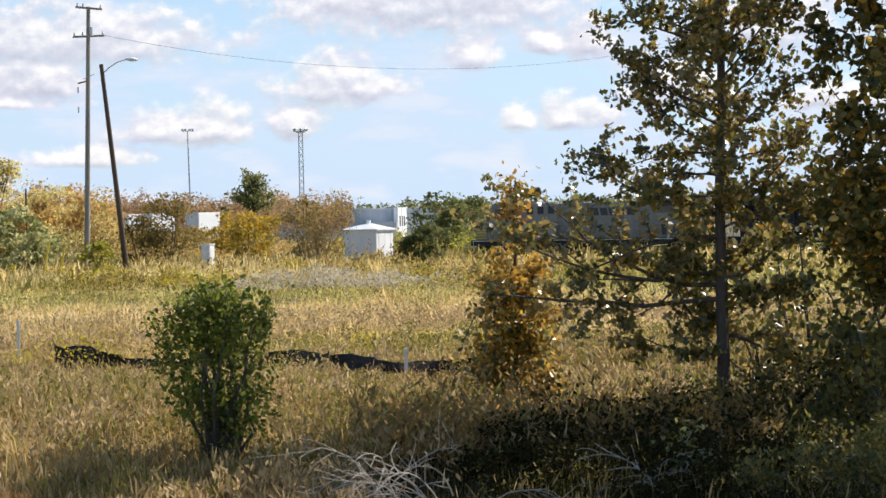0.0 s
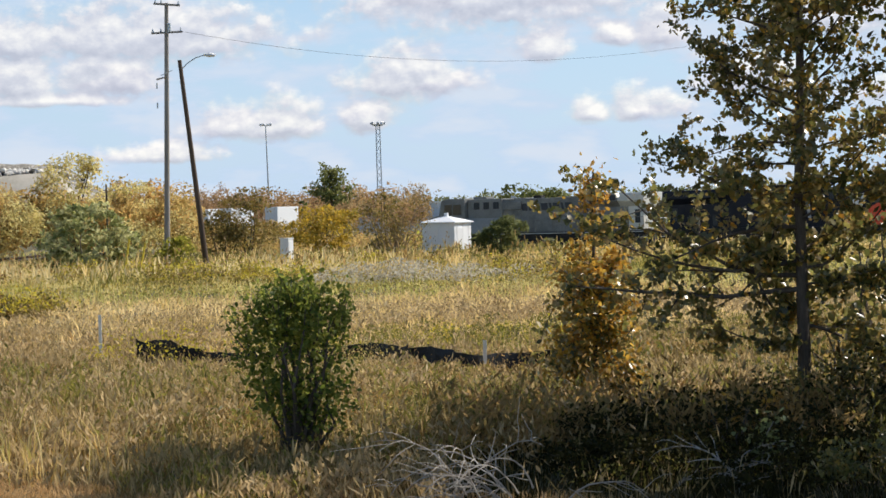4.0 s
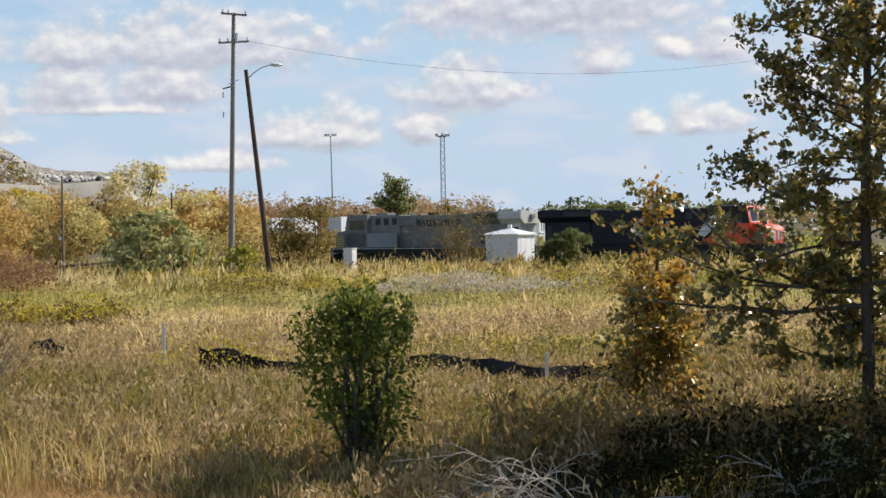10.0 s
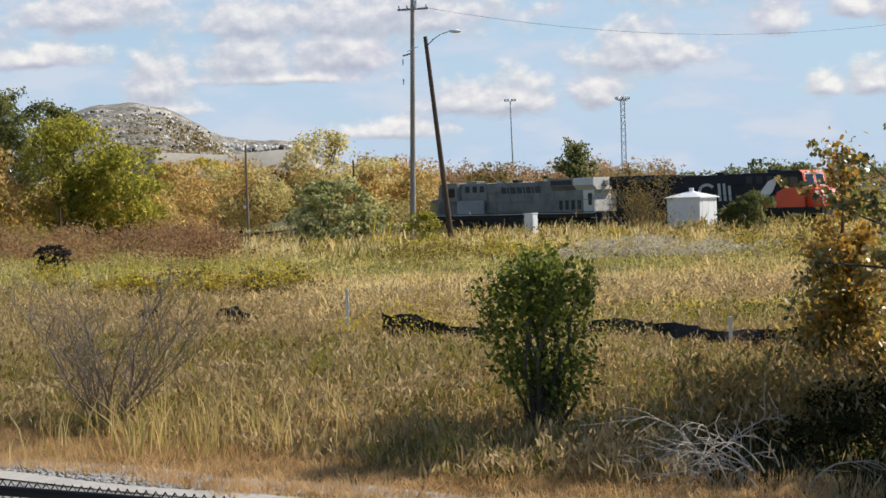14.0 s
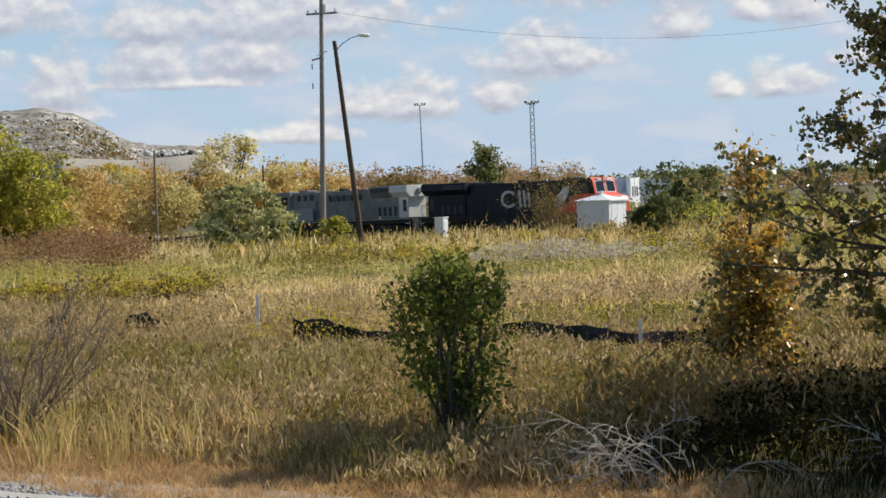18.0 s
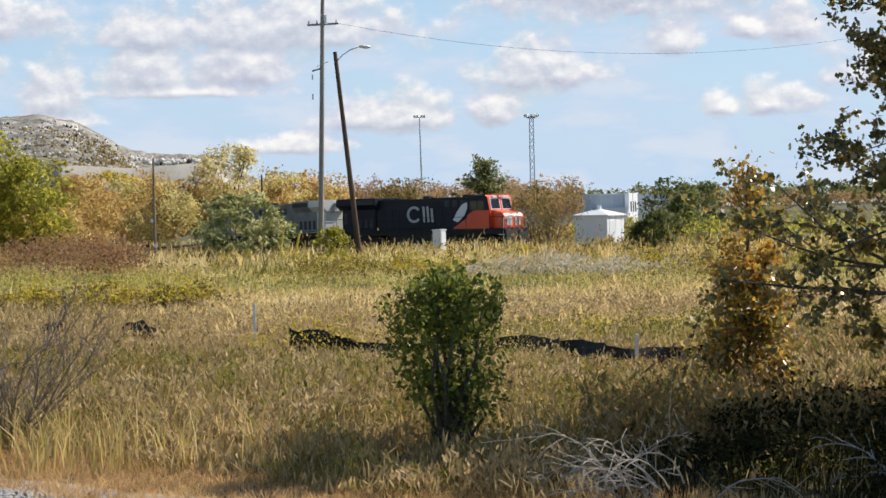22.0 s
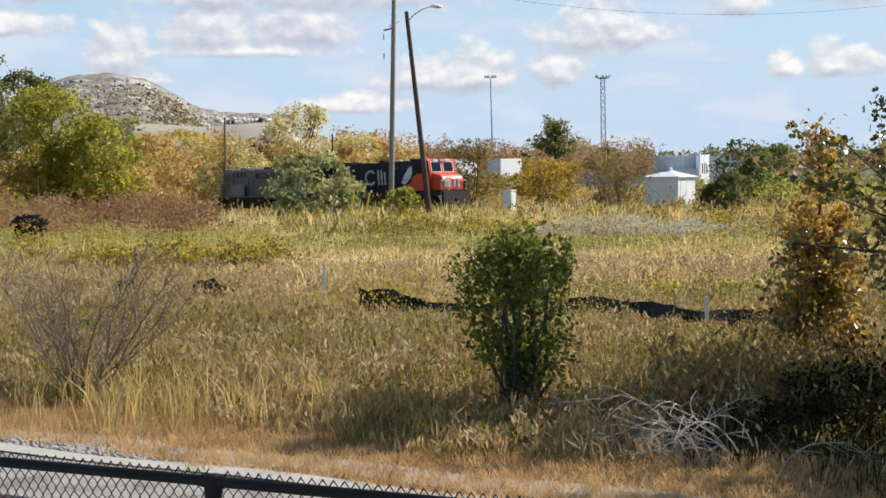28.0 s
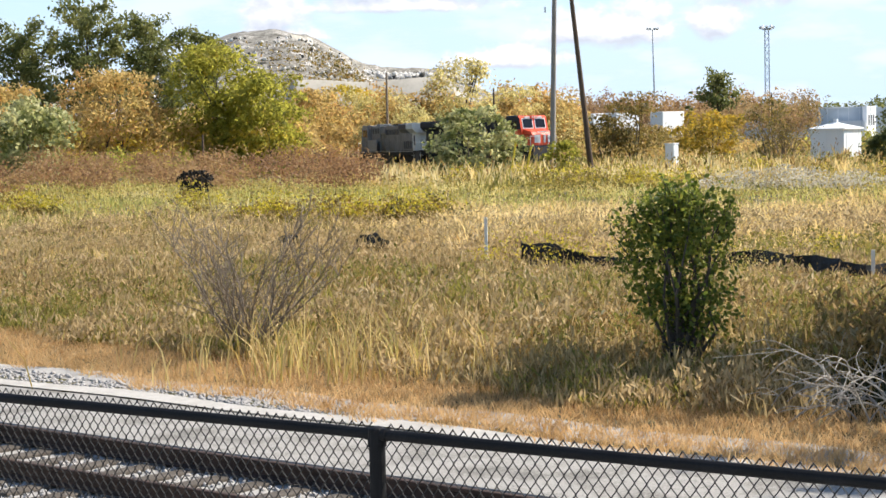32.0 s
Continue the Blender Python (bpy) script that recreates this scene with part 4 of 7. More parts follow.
def branch_heap(name, x, y, w, h, n, label, seed, material, thick=0.02, droop=1.0, category="branches", way=None):
    r = np.random.default_rng(seed)
    top = root(name, pose(x, y, float(ground_z(x, y))), label, category)
    for i in range(n):
        lines = []
        a = r.uniform(0, 2 * np.pi) if way is None else way + r.normal(0, 0.9)
        p = Vector((r.normal(0, 0.16 * w), r.normal(0, 0.16 * w), r.uniform(0.0, 0.35 * h)))
        if way is not None:
            p.x -= 0.38 * w * math.cos(way)
        d = Vector((math.cos(a), 0.6 * math.sin(a), r.uniform(0.7, 1.5) if way is None else r.uniform(0.9, 2.1)))
        ln = w * r.uniform(0.4, 0.75)
        main = []
        steps = 8
        q = p.copy()
        for k in range(steps + 1):
            main.append((*q, thick * r.uniform(0.85, 1.1) * (1 - 0.75 * k / steps) + 0.002))
            d = (d + Vector((r.normal(0, 0.12), r.normal(0, 0.12), -0.22 * droop + r.normal(0, 0.1)))).normalized()
            q = q + d * (ln / steps)
            q.z = max(q.z, 0.03)
        lines.append(main)
        for g in range(7):
            s = main[int(r.integers(1, steps))]
            dd = Vector(main[-1][:3]) - Vector(main[0][:3])
            dd = dd.normalized() + Vector((r.normal(0, 0.6), r.normal(0, 0.6), r.normal(0.1, 0.5)))
            lines.append(limb(r, s[:3], dd, ln * r.uniform(0.25, 0.5), s[3] * 0.6, 4, 0.35, -0.15 * droop))
        v, f = tubes(lines[:1], 6)
        br = mesh_object("branch", v, f, material, top)
        for tw in lines[1:]:
            v, f = tubes([tw], 5)
            mesh_object("twig", v, f, material, br)
    return top


def build_dead_wood():
    branch_heap("dead_branch_pile", 1.28, 20.8, 1.8, 1.1, 15, "pile of bleached dead branches on the verge", 81, M["dead_wood"], 0.0095, 1.2, way=math.pi)
    branch_heap("fallen_branches", 4.5, 21.8, 1.5, 0.6, 5, "bleached fallen branches in the shade", 82, M["dead_wood"], 0.012, 0.8)
    # leafless shrub
    r = np.random.default_rng(83)
    x, y = -6.3, 27.6
    top = root("bare_shrub", pose(x, y, float(ground_z(x, y))), "leafless grey brown shrub with fine twigs", "shrub")
    for i in range(20):
        a = r.uniform(0, 2 * np.pi)
        d = Vector((math.cos(a) * 0.65, math.sin(a) * 0.65, 1.0))
        main = limb(r, (r.normal(0, 0.1), r.normal(0, 0.1), -0.05), d, r.uniform(1.3, 2.45), 0.016, 7, 0.22, 0.08)
        lines = [main]
        for g in range(13):
            q = main[int(r.integers(2, 8))]
            dd = d.normalized() + Vector((r.normal(0, 0.6), r.normal(0, 0.6), r.normal(0.2, 0.4)))
            tw = limb(r, q[:3], dd, r.uniform(0.3, 0.7), 0.006, 4, 0.3, 0.05)
            lines.append(tw)
            for e in range(3):
                s = tw[1 + e]
                lines.append(limb(r, s[:3], dd + Vector((r.normal(0, 0.7), r.normal(0, 0.7), r.normal(0, 0.4))), r.uniform(0.12, 0.3), 0.003, 2, 0.3, 0.0))
        v, f = tubes(lines[:1], 5)
        br = mesh_object("branch", v, f, M["twig"], top)
        v, f = tubes(lines[1:], 4)
        mesh_object("fine_twig_spray", v, f, M["twig"], br)


build_dead_wood()


# ---- silt fence ----
def build_silt_fence():
    runs = (((-11.0, 52.2), (-10.0, 51.2)), ((-8.4, 49.6), (-7.3, 48.4)), ((-3.75, 44.5), (-2.0, 43.2), (1.2, 41.4), (3.25, 37.7), (5.15, 38.3)))
    r = np.random.default_rng(91)
    for line in runs:
        pts = []
        seg = [((Vector(b) - Vector(a)).length) for a, b in zip(line, line[1:])]
        for (a, b), ln in zip(zip(line, line[1:]), seg):
            k = int(ln / 0.22)
            for i in range(k):
                pts.append(Vector(a).lerp(Vector(b), i / k))
        vs, fs = [], []
        n = len(pts)
        for i, p in enumerate(pts):
            ragged = p.x < 0.8
            sag = (0.10 * math.sin(i * 0.19 + line[0][0]) + 0.09 * math.sin(i * 0.53) + r.normal(0, 0.06)) * (1.0 if ragged else 0.35)
            wob = (0.14 * math.sin(i * 0.33) + 0.06 * math.sin(i * 1.1)) * (1.0 if ragged else 0.4)
            z = float(ground_z(p.x, p.y))
            h = max(0.34, 0.46 + 0.05 * (p.x > 0.8) + sag * 0.6) if len(line) > 2 else 0.24 + 0.24 * math.sin(math.pi * min(1.0, (i + 0.4) / n)) + 0.04 * math.sin(i * 2.1)
            for s in (-0.012, 0.012):
                for f in (0.0, 0.4, 0.75, 1.0):
                    vs.append((p.x + wob * 0.4 + 0.05 * math.sin(i * 1.7 + f * 3) * f, p.y + s + wob + 0.1 * f * f * math.sin(i * 0.7), z + h * f))
        top = root("silt_fence", pose(0, 0, 0), "sagging black fabric silt fence on wooden stakes", "silt fence", "silt fences")
        for i0 in range(0, n - 1, 11):
            i1 = min(i0 + 11, n - 1)
            fs = []
            for i in range(i1 - i0):
                a, b = i * 8, (i + 1) * 8
                for k in range(3):
                    fs.append((a + k, b + k, b + k + 1, a + k + 1))
                    fs.append((a + 4 + k + 1, b + 4 + k + 1, b + 4 + k, a + 4 + k))
                fs.append((a + 3, b + 3, b + 7, a + 7))
            mesh_object("fabric_panel", vs[i0 * 8:(i1 + 1) * 8], fs, M["silt_cloth"], top)
            x, y, z = vs[i0 * 8 + 7]
            part("stake", box(x - 0.02, x + 0.02, y + 0.02, y + 0.06, z - 0.75, z + 0.02), M["pole_dark"], top)
    for x, y, h in ((-4.56, 44.7, 1.12), (3.4, 37.3, 0.78)):
        z = float(ground_z(x, y))
        bm = box(-0.034, 0.034, -0.02, 0.02, -0.2, h)
        st = part("wooden_stake", bm, M["stake_wood"], None, bevel=0.004)
        st.matrix_world = pose(x, y, z)
        tagged(st, "pale wooden survey stake in the grass", "stake", "survey stakes")


build_silt_fence()


# ---- near railway and platform fence ----
def build_near_railway():
    bed = bmesh.new()
    for (n0, z0), (n1, z1) in zip(((5.4, -0.32), (8.4, -0.30), (9.4, -0.20), (14.0, -0.20), (15.0, -0.03), (16.7, 0.02)), ((8.4, -0.30), (9.4, -0.20), (14.0, -0.20), (15.0, -0.03), (16.7, 0.02), (17.0, -0.05))):
        vs = []
        us = np.linspace(-45, 40, 86)
        a = [bed.verts.new(along(u, n0 + 0.12 * math.sin(u * 1.7), z0)) for u in us]
        b = [bed.verts.new(along(u, n1 + 0.12 * math.sin(u * 1.7), z1)) for u in us]
        for i in range(85):
            bed.faces.new((a[i], a[i + 1], b[i + 1], b[i]))
    bmesh.ops.remove_doubles(bed, verts=bed.verts[:], dist=0.002)
    tagged(part("track_bed", bed, M["ballast"], None), "bed of pale grey crushed stone under the rails", "gravel", kind="structure")
    # loose stones
    r = np.random.default_rng(101)
    n = 11000
    u, nn = r.uniform(-17, 4, n), r.uniform(9.6, 13.5, n)
    side = r.random(n) < 0.16
    u, nn = np.where(side, r.uniform(-28, -13, n), u), np.where(side, r.uniform(15.55, 15.7, n) + np.clip(-13 - u, 0, 8) * 0.0 + r.random(n) * 0.8, nn)
    nn = np.where(side, 15.6 + (nn - 15.6) * np.interp(u, (-26, -19, -13), (1.2, 0.7, 0.1)), nn)
    z = np.interp(nn, (9.4, 14.0, 15.0, 16.7), (-0.20, -0.20, -0.03, 0.02))
    s = r.uniform(0.02, 0.05, n)[:, None, None]
    octa = np.array([(1, 0, 0), (0, 1, 0), (-1, 0, 0), (0, -1, 0), (0, 0, 0.7), (0, 0, -0.7)])
    jit = r.uniform(0.6, 1.25, (n, 6, 1))
    a = r.uniform(0, 6.28, n)
    rot = np.zeros((n, 3, 3))
    rot[:, 0, 0], rot[:, 0, 1], rot[:, 1, 0], rot[:, 1, 1], rot[:, 2, 2] = np.cos(a), -np.sin(a), np.sin(a), np.cos(a), 1
    v = np.einsum("nij,nkj->nki", rot, octa[None] * jit * s)
    c = np.stack([UX * u - UY * nn, UY * u + UX * nn, z + 0.008], -1)
    v = v + c[:, None, :]
    f = np.array([(0, 1, 4), (1, 2, 4), (2, 3, 4), (3, 0, 4), (1, 0, 5), (2, 1, 5), (3, 2, 5), (0, 3, 5)])
    tris = (np.arange(n)[:, None, None] * 6 + f[None]).reshape(-1, 3)
    tagged(quad_mesh("track_stones", v.reshape(-1, 3), tris, M["stone"]), "loose pale crushed stones between the rails", "gravel", kind="stuff")
    # flat grey path between the rails and the verge
    pv = bmesh.new()
    us = np.linspace(-45, 40, 86)
    rows = [[pv.verts.new(along(u, n0 + k * math.sin(u * 1.3 + 1), z0)) for u in us] for n0, z0, k in ((13.42, -0.16, 0.0), (13.46, -0.05, 0.0), (15.2, 0.012, 0.05), (15.25, -0.06, 0.05))]
    for a, b in zip(rows, rows[1:]):
        for i in range(85):
            pv.faces.new((a[i], a[i + 1], b[i + 1], b[i]))
    bmesh.ops.recalc_face_normals(pv, faces=pv.faces[:])
    tagged(part("gravel_path", pv, M["paving"], None), "flat grey gravel path beside the rails", "path", kind="structure")
    # flat pale strip in place of the kerb line at the foot of the verge
    sv = bmesh.new()
    us = np.linspace(-45, -3, 60)
    a = [sv.verts.new(along(u, 15.28 + 0.05 * math.sin(u * 1.3 + 1), 0.016)) for u in us]
    b = [sv.verts.new(along(u, 15.62 + 0.10 * math.sin(u * 1.3 + 1), 0.030)) for u in us]
    for i in range(59):
        sv.faces.new((a[i], a[i + 1], b[i + 1], b[i]))
    tagged(part("pale_edge_strip", sv, M["pale_gravel"], None), "pale gravel strip along the track bed, in place of the kerb line", "gravel", kind="structure")
    # rails
    for n0 in (13.13, 11.72):
        rl = root("near_rail", pose(0, 0, 0), "rusty brown steel rail on crushed stone", "rail", "near rails")
        for nm, pr in (("foot", [(-0.07, 0), (0.07, 0), (0.07, 0.014), (0.012, 0.035), (-0.012, 0.035), (-0.07, 0.014)]), ("web", [(0.012, 0.035), (0.012, 0.125), (-0.012, 0.125), (-0.012, 0.035)]),
                       ("head", [(0.012, 0.125), (0.036, 0.135), (0.036, 0.168), (0.028, 0.175), (-0.028, 0.175), (-0.036, 0.168), (-0.036, 0.135), (-0.012, 0.125)])):
            bm = bmesh.new()
            a = [bm.verts.new(along(-45, n0 + x, -0.17 + z)) for x, z in pr]
            b = [bm.verts.new(along(40, n0 + x, -0.17 + z)) for x, z in pr]
            k = len(pr)
            for i in range(k):
                bm.faces.new((a[i], a[(i + 1) % k], b[(i + 1) % k], b[i]))
            bmesh.ops.recalc_face_normals(bm, faces=bm.faces[:])
            part(nm, bm, M["rail_rust"], rl)
        for u in (-11.2, -1.4):
            for s in (-1, 1):
                j = part("joint_bar", box(-0.45, 0.45, s * 0.028 - 0.012, s * 0.028 + 0.012, 0.04, 0.12), M["rail_rust"], rl)
                j.matrix_local = Matrix.Translation(along(u, n0, -0.17)) @ ALONG
    bm = box(-0.11, 0.11, -1.3, 1.3, -0.08, 0.07)
    bmesh.ops.bevel(bm, geom=bm.edges[:], offset=0.012, segments=1, affect="EDGES")
    tie = part("railway_tie", bm, M["tie_wood"], None)
    tagged(tie, "weathered dark wooden railway tie", "tie", "near ties")
    c = along(-20, 12.42, -0.235)
    tie.matrix_world = Matrix.Translation(c) @ ALONG
    for i in range(1, 44):
        copy_thing(tie, Matrix.Translation(along(-20 + 0.56 * i, 12.42, -0.235)) @ ALONG)
    # raised deck with the fence
    bm = bmesh.new()
    box(-12, 14, -9, 5.36, -0.3, 1.03, bm)
    dk = part("platform", bm, M["concrete"], None, bevel=0.02)
    dk.matrix_world = ALONG
    tagged(dk, "raised concrete platform edged by the fence", "platform", kind="structure")


build_near_railway()

FENCE_N, FENCE_Z, FENCE_TOP = 5.2, 1.03, 2.11


def build_fence():
    top = root("chain_link_fence", ALONG @ Matrix.Translation((-4.94, FENCE_N, FENCE_Z)) @ pose(0, 0, 0, 0, 0, 4.4) @ Matrix.Translation((4.94, 0, 0)), "black vinyl coated chain link fence with round top rail", "fence")
    h = FENCE_TOP - FENCE_Z
    posts = [-4.94 + 2.44 * k for k in range(-2, 5)]
    for u in posts:
        bm = rod((u, 0, -0.02), (u, 0, h - 0.03), 0.030, sides=16)
        ps = part("post", bm, M["black_vinyl"], top)
        bm = rod((u, 0, h - 0.065), (u, 0, h - 0.004), 0.035, 0.033, 16)
        bmesh.ops.create_uvsphere(bm, u_segments=14, v_segments=8, radius=0.033, matrix=Matrix.Translation((u, 0, h - 0.004)) @ Matrix.Diagonal((1, 1, 0.4, 1)))
        part("post_cap", bm, M["black_vinyl"], ps)
        bm = rod((u - 0.05, 0, h - 0.021), (u + 0.05, 0, h - 0.021), 0.0245, sides=14)
        part("rail_sleeve", bm, M["black_vinyl"], ps)
    for a, b in zip(posts, posts[1:]):
        part("top_rail", rod((a, 0, h - 0.021), (b, 0, h - 0.021), 0.021, sides=14), M["black_vinyl"], top)
        part("bottom_wire", rod((a, -0.02, 0.05), (b, -0.02, 0.05), 0.003, sides=6), M["black_vinyl"], top)
        # mesh: each wire zigzags from bottom to top, hooked into its neighbours
        step, rise = 0.0235, 0.062
        rows = int((h - 0.035) / (rise / 2))
        lines = []
        for i in range(int((b - a - 0.05) / step)):
            u0 = a + 0.035 + i * step
            line = []
            for j in range(rows + 1):
                side = ((j + i) % 2) * 2 - 1
                line.append((u0 + side * step * 0.5, 0.024 + 0.003 * side, h + 0.017 - (rows - j) * rise / 2, 0.0032))
            lines.append(line)
        v, f = tubes(lines, 3)
        mesh_object("wire_mesh", v, f, M["black_vinyl"], top)


build_fence()


# ---- far railway ----
def build_far_railway():
    us = np.arange(-125, 158, 3.0)
    bm = bmesh.new()
    prof = ((-3.4, -0.75), (-1.9, -0.2), (1.9, -0.2), (3.4, -0.75))
    rows = []
    for s in us:
        p, q = track_at(s), track_at(s + 1)
        d = (q - p).normalized()
        nrm = Vector((-d.y, d.x, 0))
        rows.append([bm.verts.new(p + nrm * o + Vector((0, 0, z))) for o, z in prof])
    for a, b in zip(rows, rows[1:]):
        for i in range(3):
            bm.faces.new((a[i], a[i + 1], b[i + 1], b[i]))
    bmesh.ops.recalc_face_normals(bm, faces=bm.faces[:])
    tagged(part("far_track_bed", bm, M["ballast"], None), "low stone embankment carrying the curved yard track", "gravel", kind="structure")
    for o in (-0.75, 0.75):
        lines = []
        bm = bmesh.new()
        prev = None
        for s in us:
            p, q = track_at(s), track_at(s + 1)
            d = (q - p).normalized()
            nrm = Vector((-d.y, d.x, 0))
            ring = [bm.verts.new(p + nrm * (o + x) + Vector((0, 0, z))) for x, z in ((-0.07, -0.175), (-0.036, 0), (0.036, 0), (0.07, -0.175))]
            if prev:
                for i in range(4):
                    bm.faces.new((prev[i], prev[(i + 1) % 4], ring[(i + 1) % 4], ring[i]))
            prev = ring
        bmesh.ops.recalc_face_normals(bm, faces=bm.faces[:])
        tagged(part("yard_rail", bm, M["rail_rust"], None), "worn steel rail of the curved yard track", "rail", "yard rails")


build_far_railway()


# ---- locomotives ----
def bar(parent, name, m, *b, bevel=0.02, label=""):
    return part(name, box(*b), M[m], parent, label, bevel)


def locomotive(name, label, cab, hood, hood_low, wing, tail, sill, nose_stripes=False, face=None):
    """Six-axle road diesel; cab and nose at +x, radiator wings at -x."""
    top = root(name, Matrix(), label, "locomotive", "locomotives")
    # frame and walkway
    bar(top, "underframe", "underframe", -10.6, 10.6, -1.45, 1.45, 1.25, 1.62)
    bar(top, "walkway", sill, -10.7, 10.7, -1.53, 1.53, 1.60, 1.74)
    for s in (-1, 1):
        bar(top, "sill_stripe", "loco_cream" if nose_stripes else "underframe", -10.6, 10.6, s * 1.532 - 0.006, s * 1.532 + 0.006, 1.63, 1.68, bevel=0.002)
    # fuel tank, air tanks
    part("fuel_tank", prism([(-3.2, 0.45), (3.2, 0.45), (3.4, 0.75), (3.4, 1.25), (-3.4, 1.25), (-3.4, 0.75)], -1.4, 1.4), M["underframe"], top, bevel=0.06)
    for s in (-1, 1):
        part("air_tank", rod((3.7, s * 1.2, 1.05), (5.2, s * 1.2, 1.05), 0.2, sides=14), M["underframe"], top)
    # trucks
    for tx in (-6.9, 6.9):
        tr = part("truck", prism([(tx - 2.7, 0.55), (tx - 2.4, 0.4), (tx + 2.4, 0.4), (tx + 2.7, 0.55), (tx + 2.5, 1.05), (tx + 0.9, 1.2), (tx - 0.9, 1.2), (tx - 2.5, 1.05)], -1.18, -0.98), M["underframe"], top, bevel=0.03)
        part("side_frame", prism([(tx - 2.7, 0.55), (tx - 2.4, 0.4), (tx + 2.4, 0.4), (tx + 2.7, 0.55), (tx + 2.5, 1.05), (tx + 0.9, 1.2), (tx - 0.9, 1.2), (tx - 2.5, 1.05)], 0.98, 1.18), M["underframe"], tr, bevel=0.03)
        part("bolster", box(tx - 0.5, tx + 0.5, -1.1, 1.1, 0.7, 1.25), M["underframe"], tr, bevel=0.03)
    # hood
    part("engine_hood", prism([(-5.6, 1.74), (6.4, 1.74), (6.4, 4.32), (6.2, 4.40), (-5.6, 4.40)], -0.92, 0.92), M[hood], top, bevel=0.05)
    part("alternator_box", prism([(3.0, 1.74), (6.38, 1.74), (6.38, 4.46), (3.0, 4.46)], -1.12, 1.12), M[hood], top, bevel=0.06)
    for s in (-1, 1):
        for i in range(9):
            x = -5.2 + i * 0.9
            bar(top, "hood_door", hood_low if i % 3 else hood, x, x + 0.82, s * 0.925 - 0.012, s * 0.925 + 0.012, 1.9, 3.55, bevel=0.008)
        for i in range(3):
            x = 3.3 + i * 0.95
            bar(top, "intake_grille", "grille", x, x + 0.55, s * 1.125 - 0.015, s * 1.125 + 0.015, 3.65, 4.2, bevel=0.006)
        bar(top, "blower_duct", hood, 1.2, 3.0, s * 0.92 - 0.16, s * 0.92 + 0.16, 3.55, 4.2, bevel=0.05)
    # radiator with overhanging wings
    part("radiator_body", prism([(-8.7, 1.74), (-5.6, 1.74), (-5.6, 3.9), (-8.7, 3.9)], -1.05, 1.05), M[wing], top, bevel=0.04)
    part("tail_body", prism([(-10.0, 1.74), (-8.7, 1.74), (-8.7, 3.9), (-10.0, 3.9)], -1.04, 1.04), M[tail], top, bevel=0.05)
    sec = [(-1.05, 3.55), (-1.5, 3.98), (-1.5, 4.45), (-1.38, 4.58), (1.38, 4.58), (1.5, 4.45), (1.5, 3.98), (1.05, 3.55)]
    for nm, x0, x1, mt in (("radiator_cap", -8.0, -5.2, wing), ("tail_cap", -10.35, -8.0, tail)):
        bm = bmesh.new()
        a = [bm.verts.new((x0, y, z)) for y, z in sec]
        b = [bm.verts.new((x1, y, z)) for y, z in sec]
        bm.faces.new(a)
        bm.faces.new(b)
        for i in range(8):
            bm.faces.new((a[i], a[(i + 1) % 8], b[(i + 1) % 8], b[i]))
        bmesh.ops.recalc_face_normals(bm, faces=bm.faces[:])
        part(nm, bm, M[mt], top, bevel=0.03)
    for s in (-1, 1):
        bar(top, "radiator_screen", "grille", -7.85, -5.35, s * 1.505 - 0.01, s * 1.505 + 0.01, 4.02, 4.42, bevel=0.005)
        for i in range(4):
            bar(top, "radiator_slot", "grille", -8.45 + i * 0.72, -8.05 + i * 0.72, s * 1.06 - 0.012, s * 1.06 + 0.012, 1.95, 2.75, bevel=0.008)
        bar(top, "tail_grille", "grille", -9.75, -9.3, s * 1.05 - 0.012, s * 1.05 + 0.012, 2.3, 3.3, bevel=0.008)
    bar(top, "rear_headlight_box", hood, -10.5, -10.3, -0.25, 0.25, 3.95, 4.3)
    # roof fittings
    part("exhaust_stack", box(-0.2, 0.5, -0.3, 0.3, 4.40, 4.62), M["underframe"], top, bevel=0.03)
    for i, x in enumerate((-4.6, -3.1, 1.6)):
        part("roof_hatch", box(x - 0.6, x + 0.6, -0.6, 0.6, 4.40, 4.47), M[hood], top, bevel=0.02)
    part("horn", rod((2.3, 0, 4.5), (2.8, 0, 4.55), 0.05, 0.11, 10), M["galvanised"], top)
    part("roof_air_unit", box(4.9, 6.2, -0.55, 0.55, 4.46, 4.66), M[wing], top, bevel=0.05)
    # cab
    c = part("cab", prism([(6.4, 1.74), (9.0, 1.74), (9.0, 3.3), (8.75, 4.35), (8.45, 4.56), (6.4, 4.56)], -1.53, 1.53), M[cab], top, bevel=0.07)
    for s in (-1, 1):
        bar(c, "side_window", "cab_glass", 6.75, 7.55, s * 1.535 - 0.015, s * 1.535 + 0.015, 3.28, 4.08, bevel=0.01)
        bar(c, "side_window", "cab_glass", 7.65, 8.4, s * 1.535 - 0.015, s * 1.535 + 0.015, 3.28, 4.08, bevel=0.01)
        ws = box(-0.02, 0.02, 0.18, 1.2, -0.42, 0.42)
        bmesh.ops.transform(ws, matrix=Matrix.Translation((8.925, 0 if s > 0 else -1.38, 3.83)) @ pose(0, 0, 0, 0, -13.4, 0), verts=ws.verts[:])
        part("windshield", ws, M["cab_glass"], c)
        fr = box(-0.012, 0.012, 0.10, 1.28, -0.5, 0.5)
        bmesh.ops.transform(fr, matrix=Matrix.Translation((8.918, 0 if s > 0 else -1.38, 3.83)) @ pose(0, 0, 0, 0, -13.4, 0), verts=fr.verts[:])
        part("windshield_frame", fr, M["loco_white" if not nose_stripes else "loco_grey"], c)
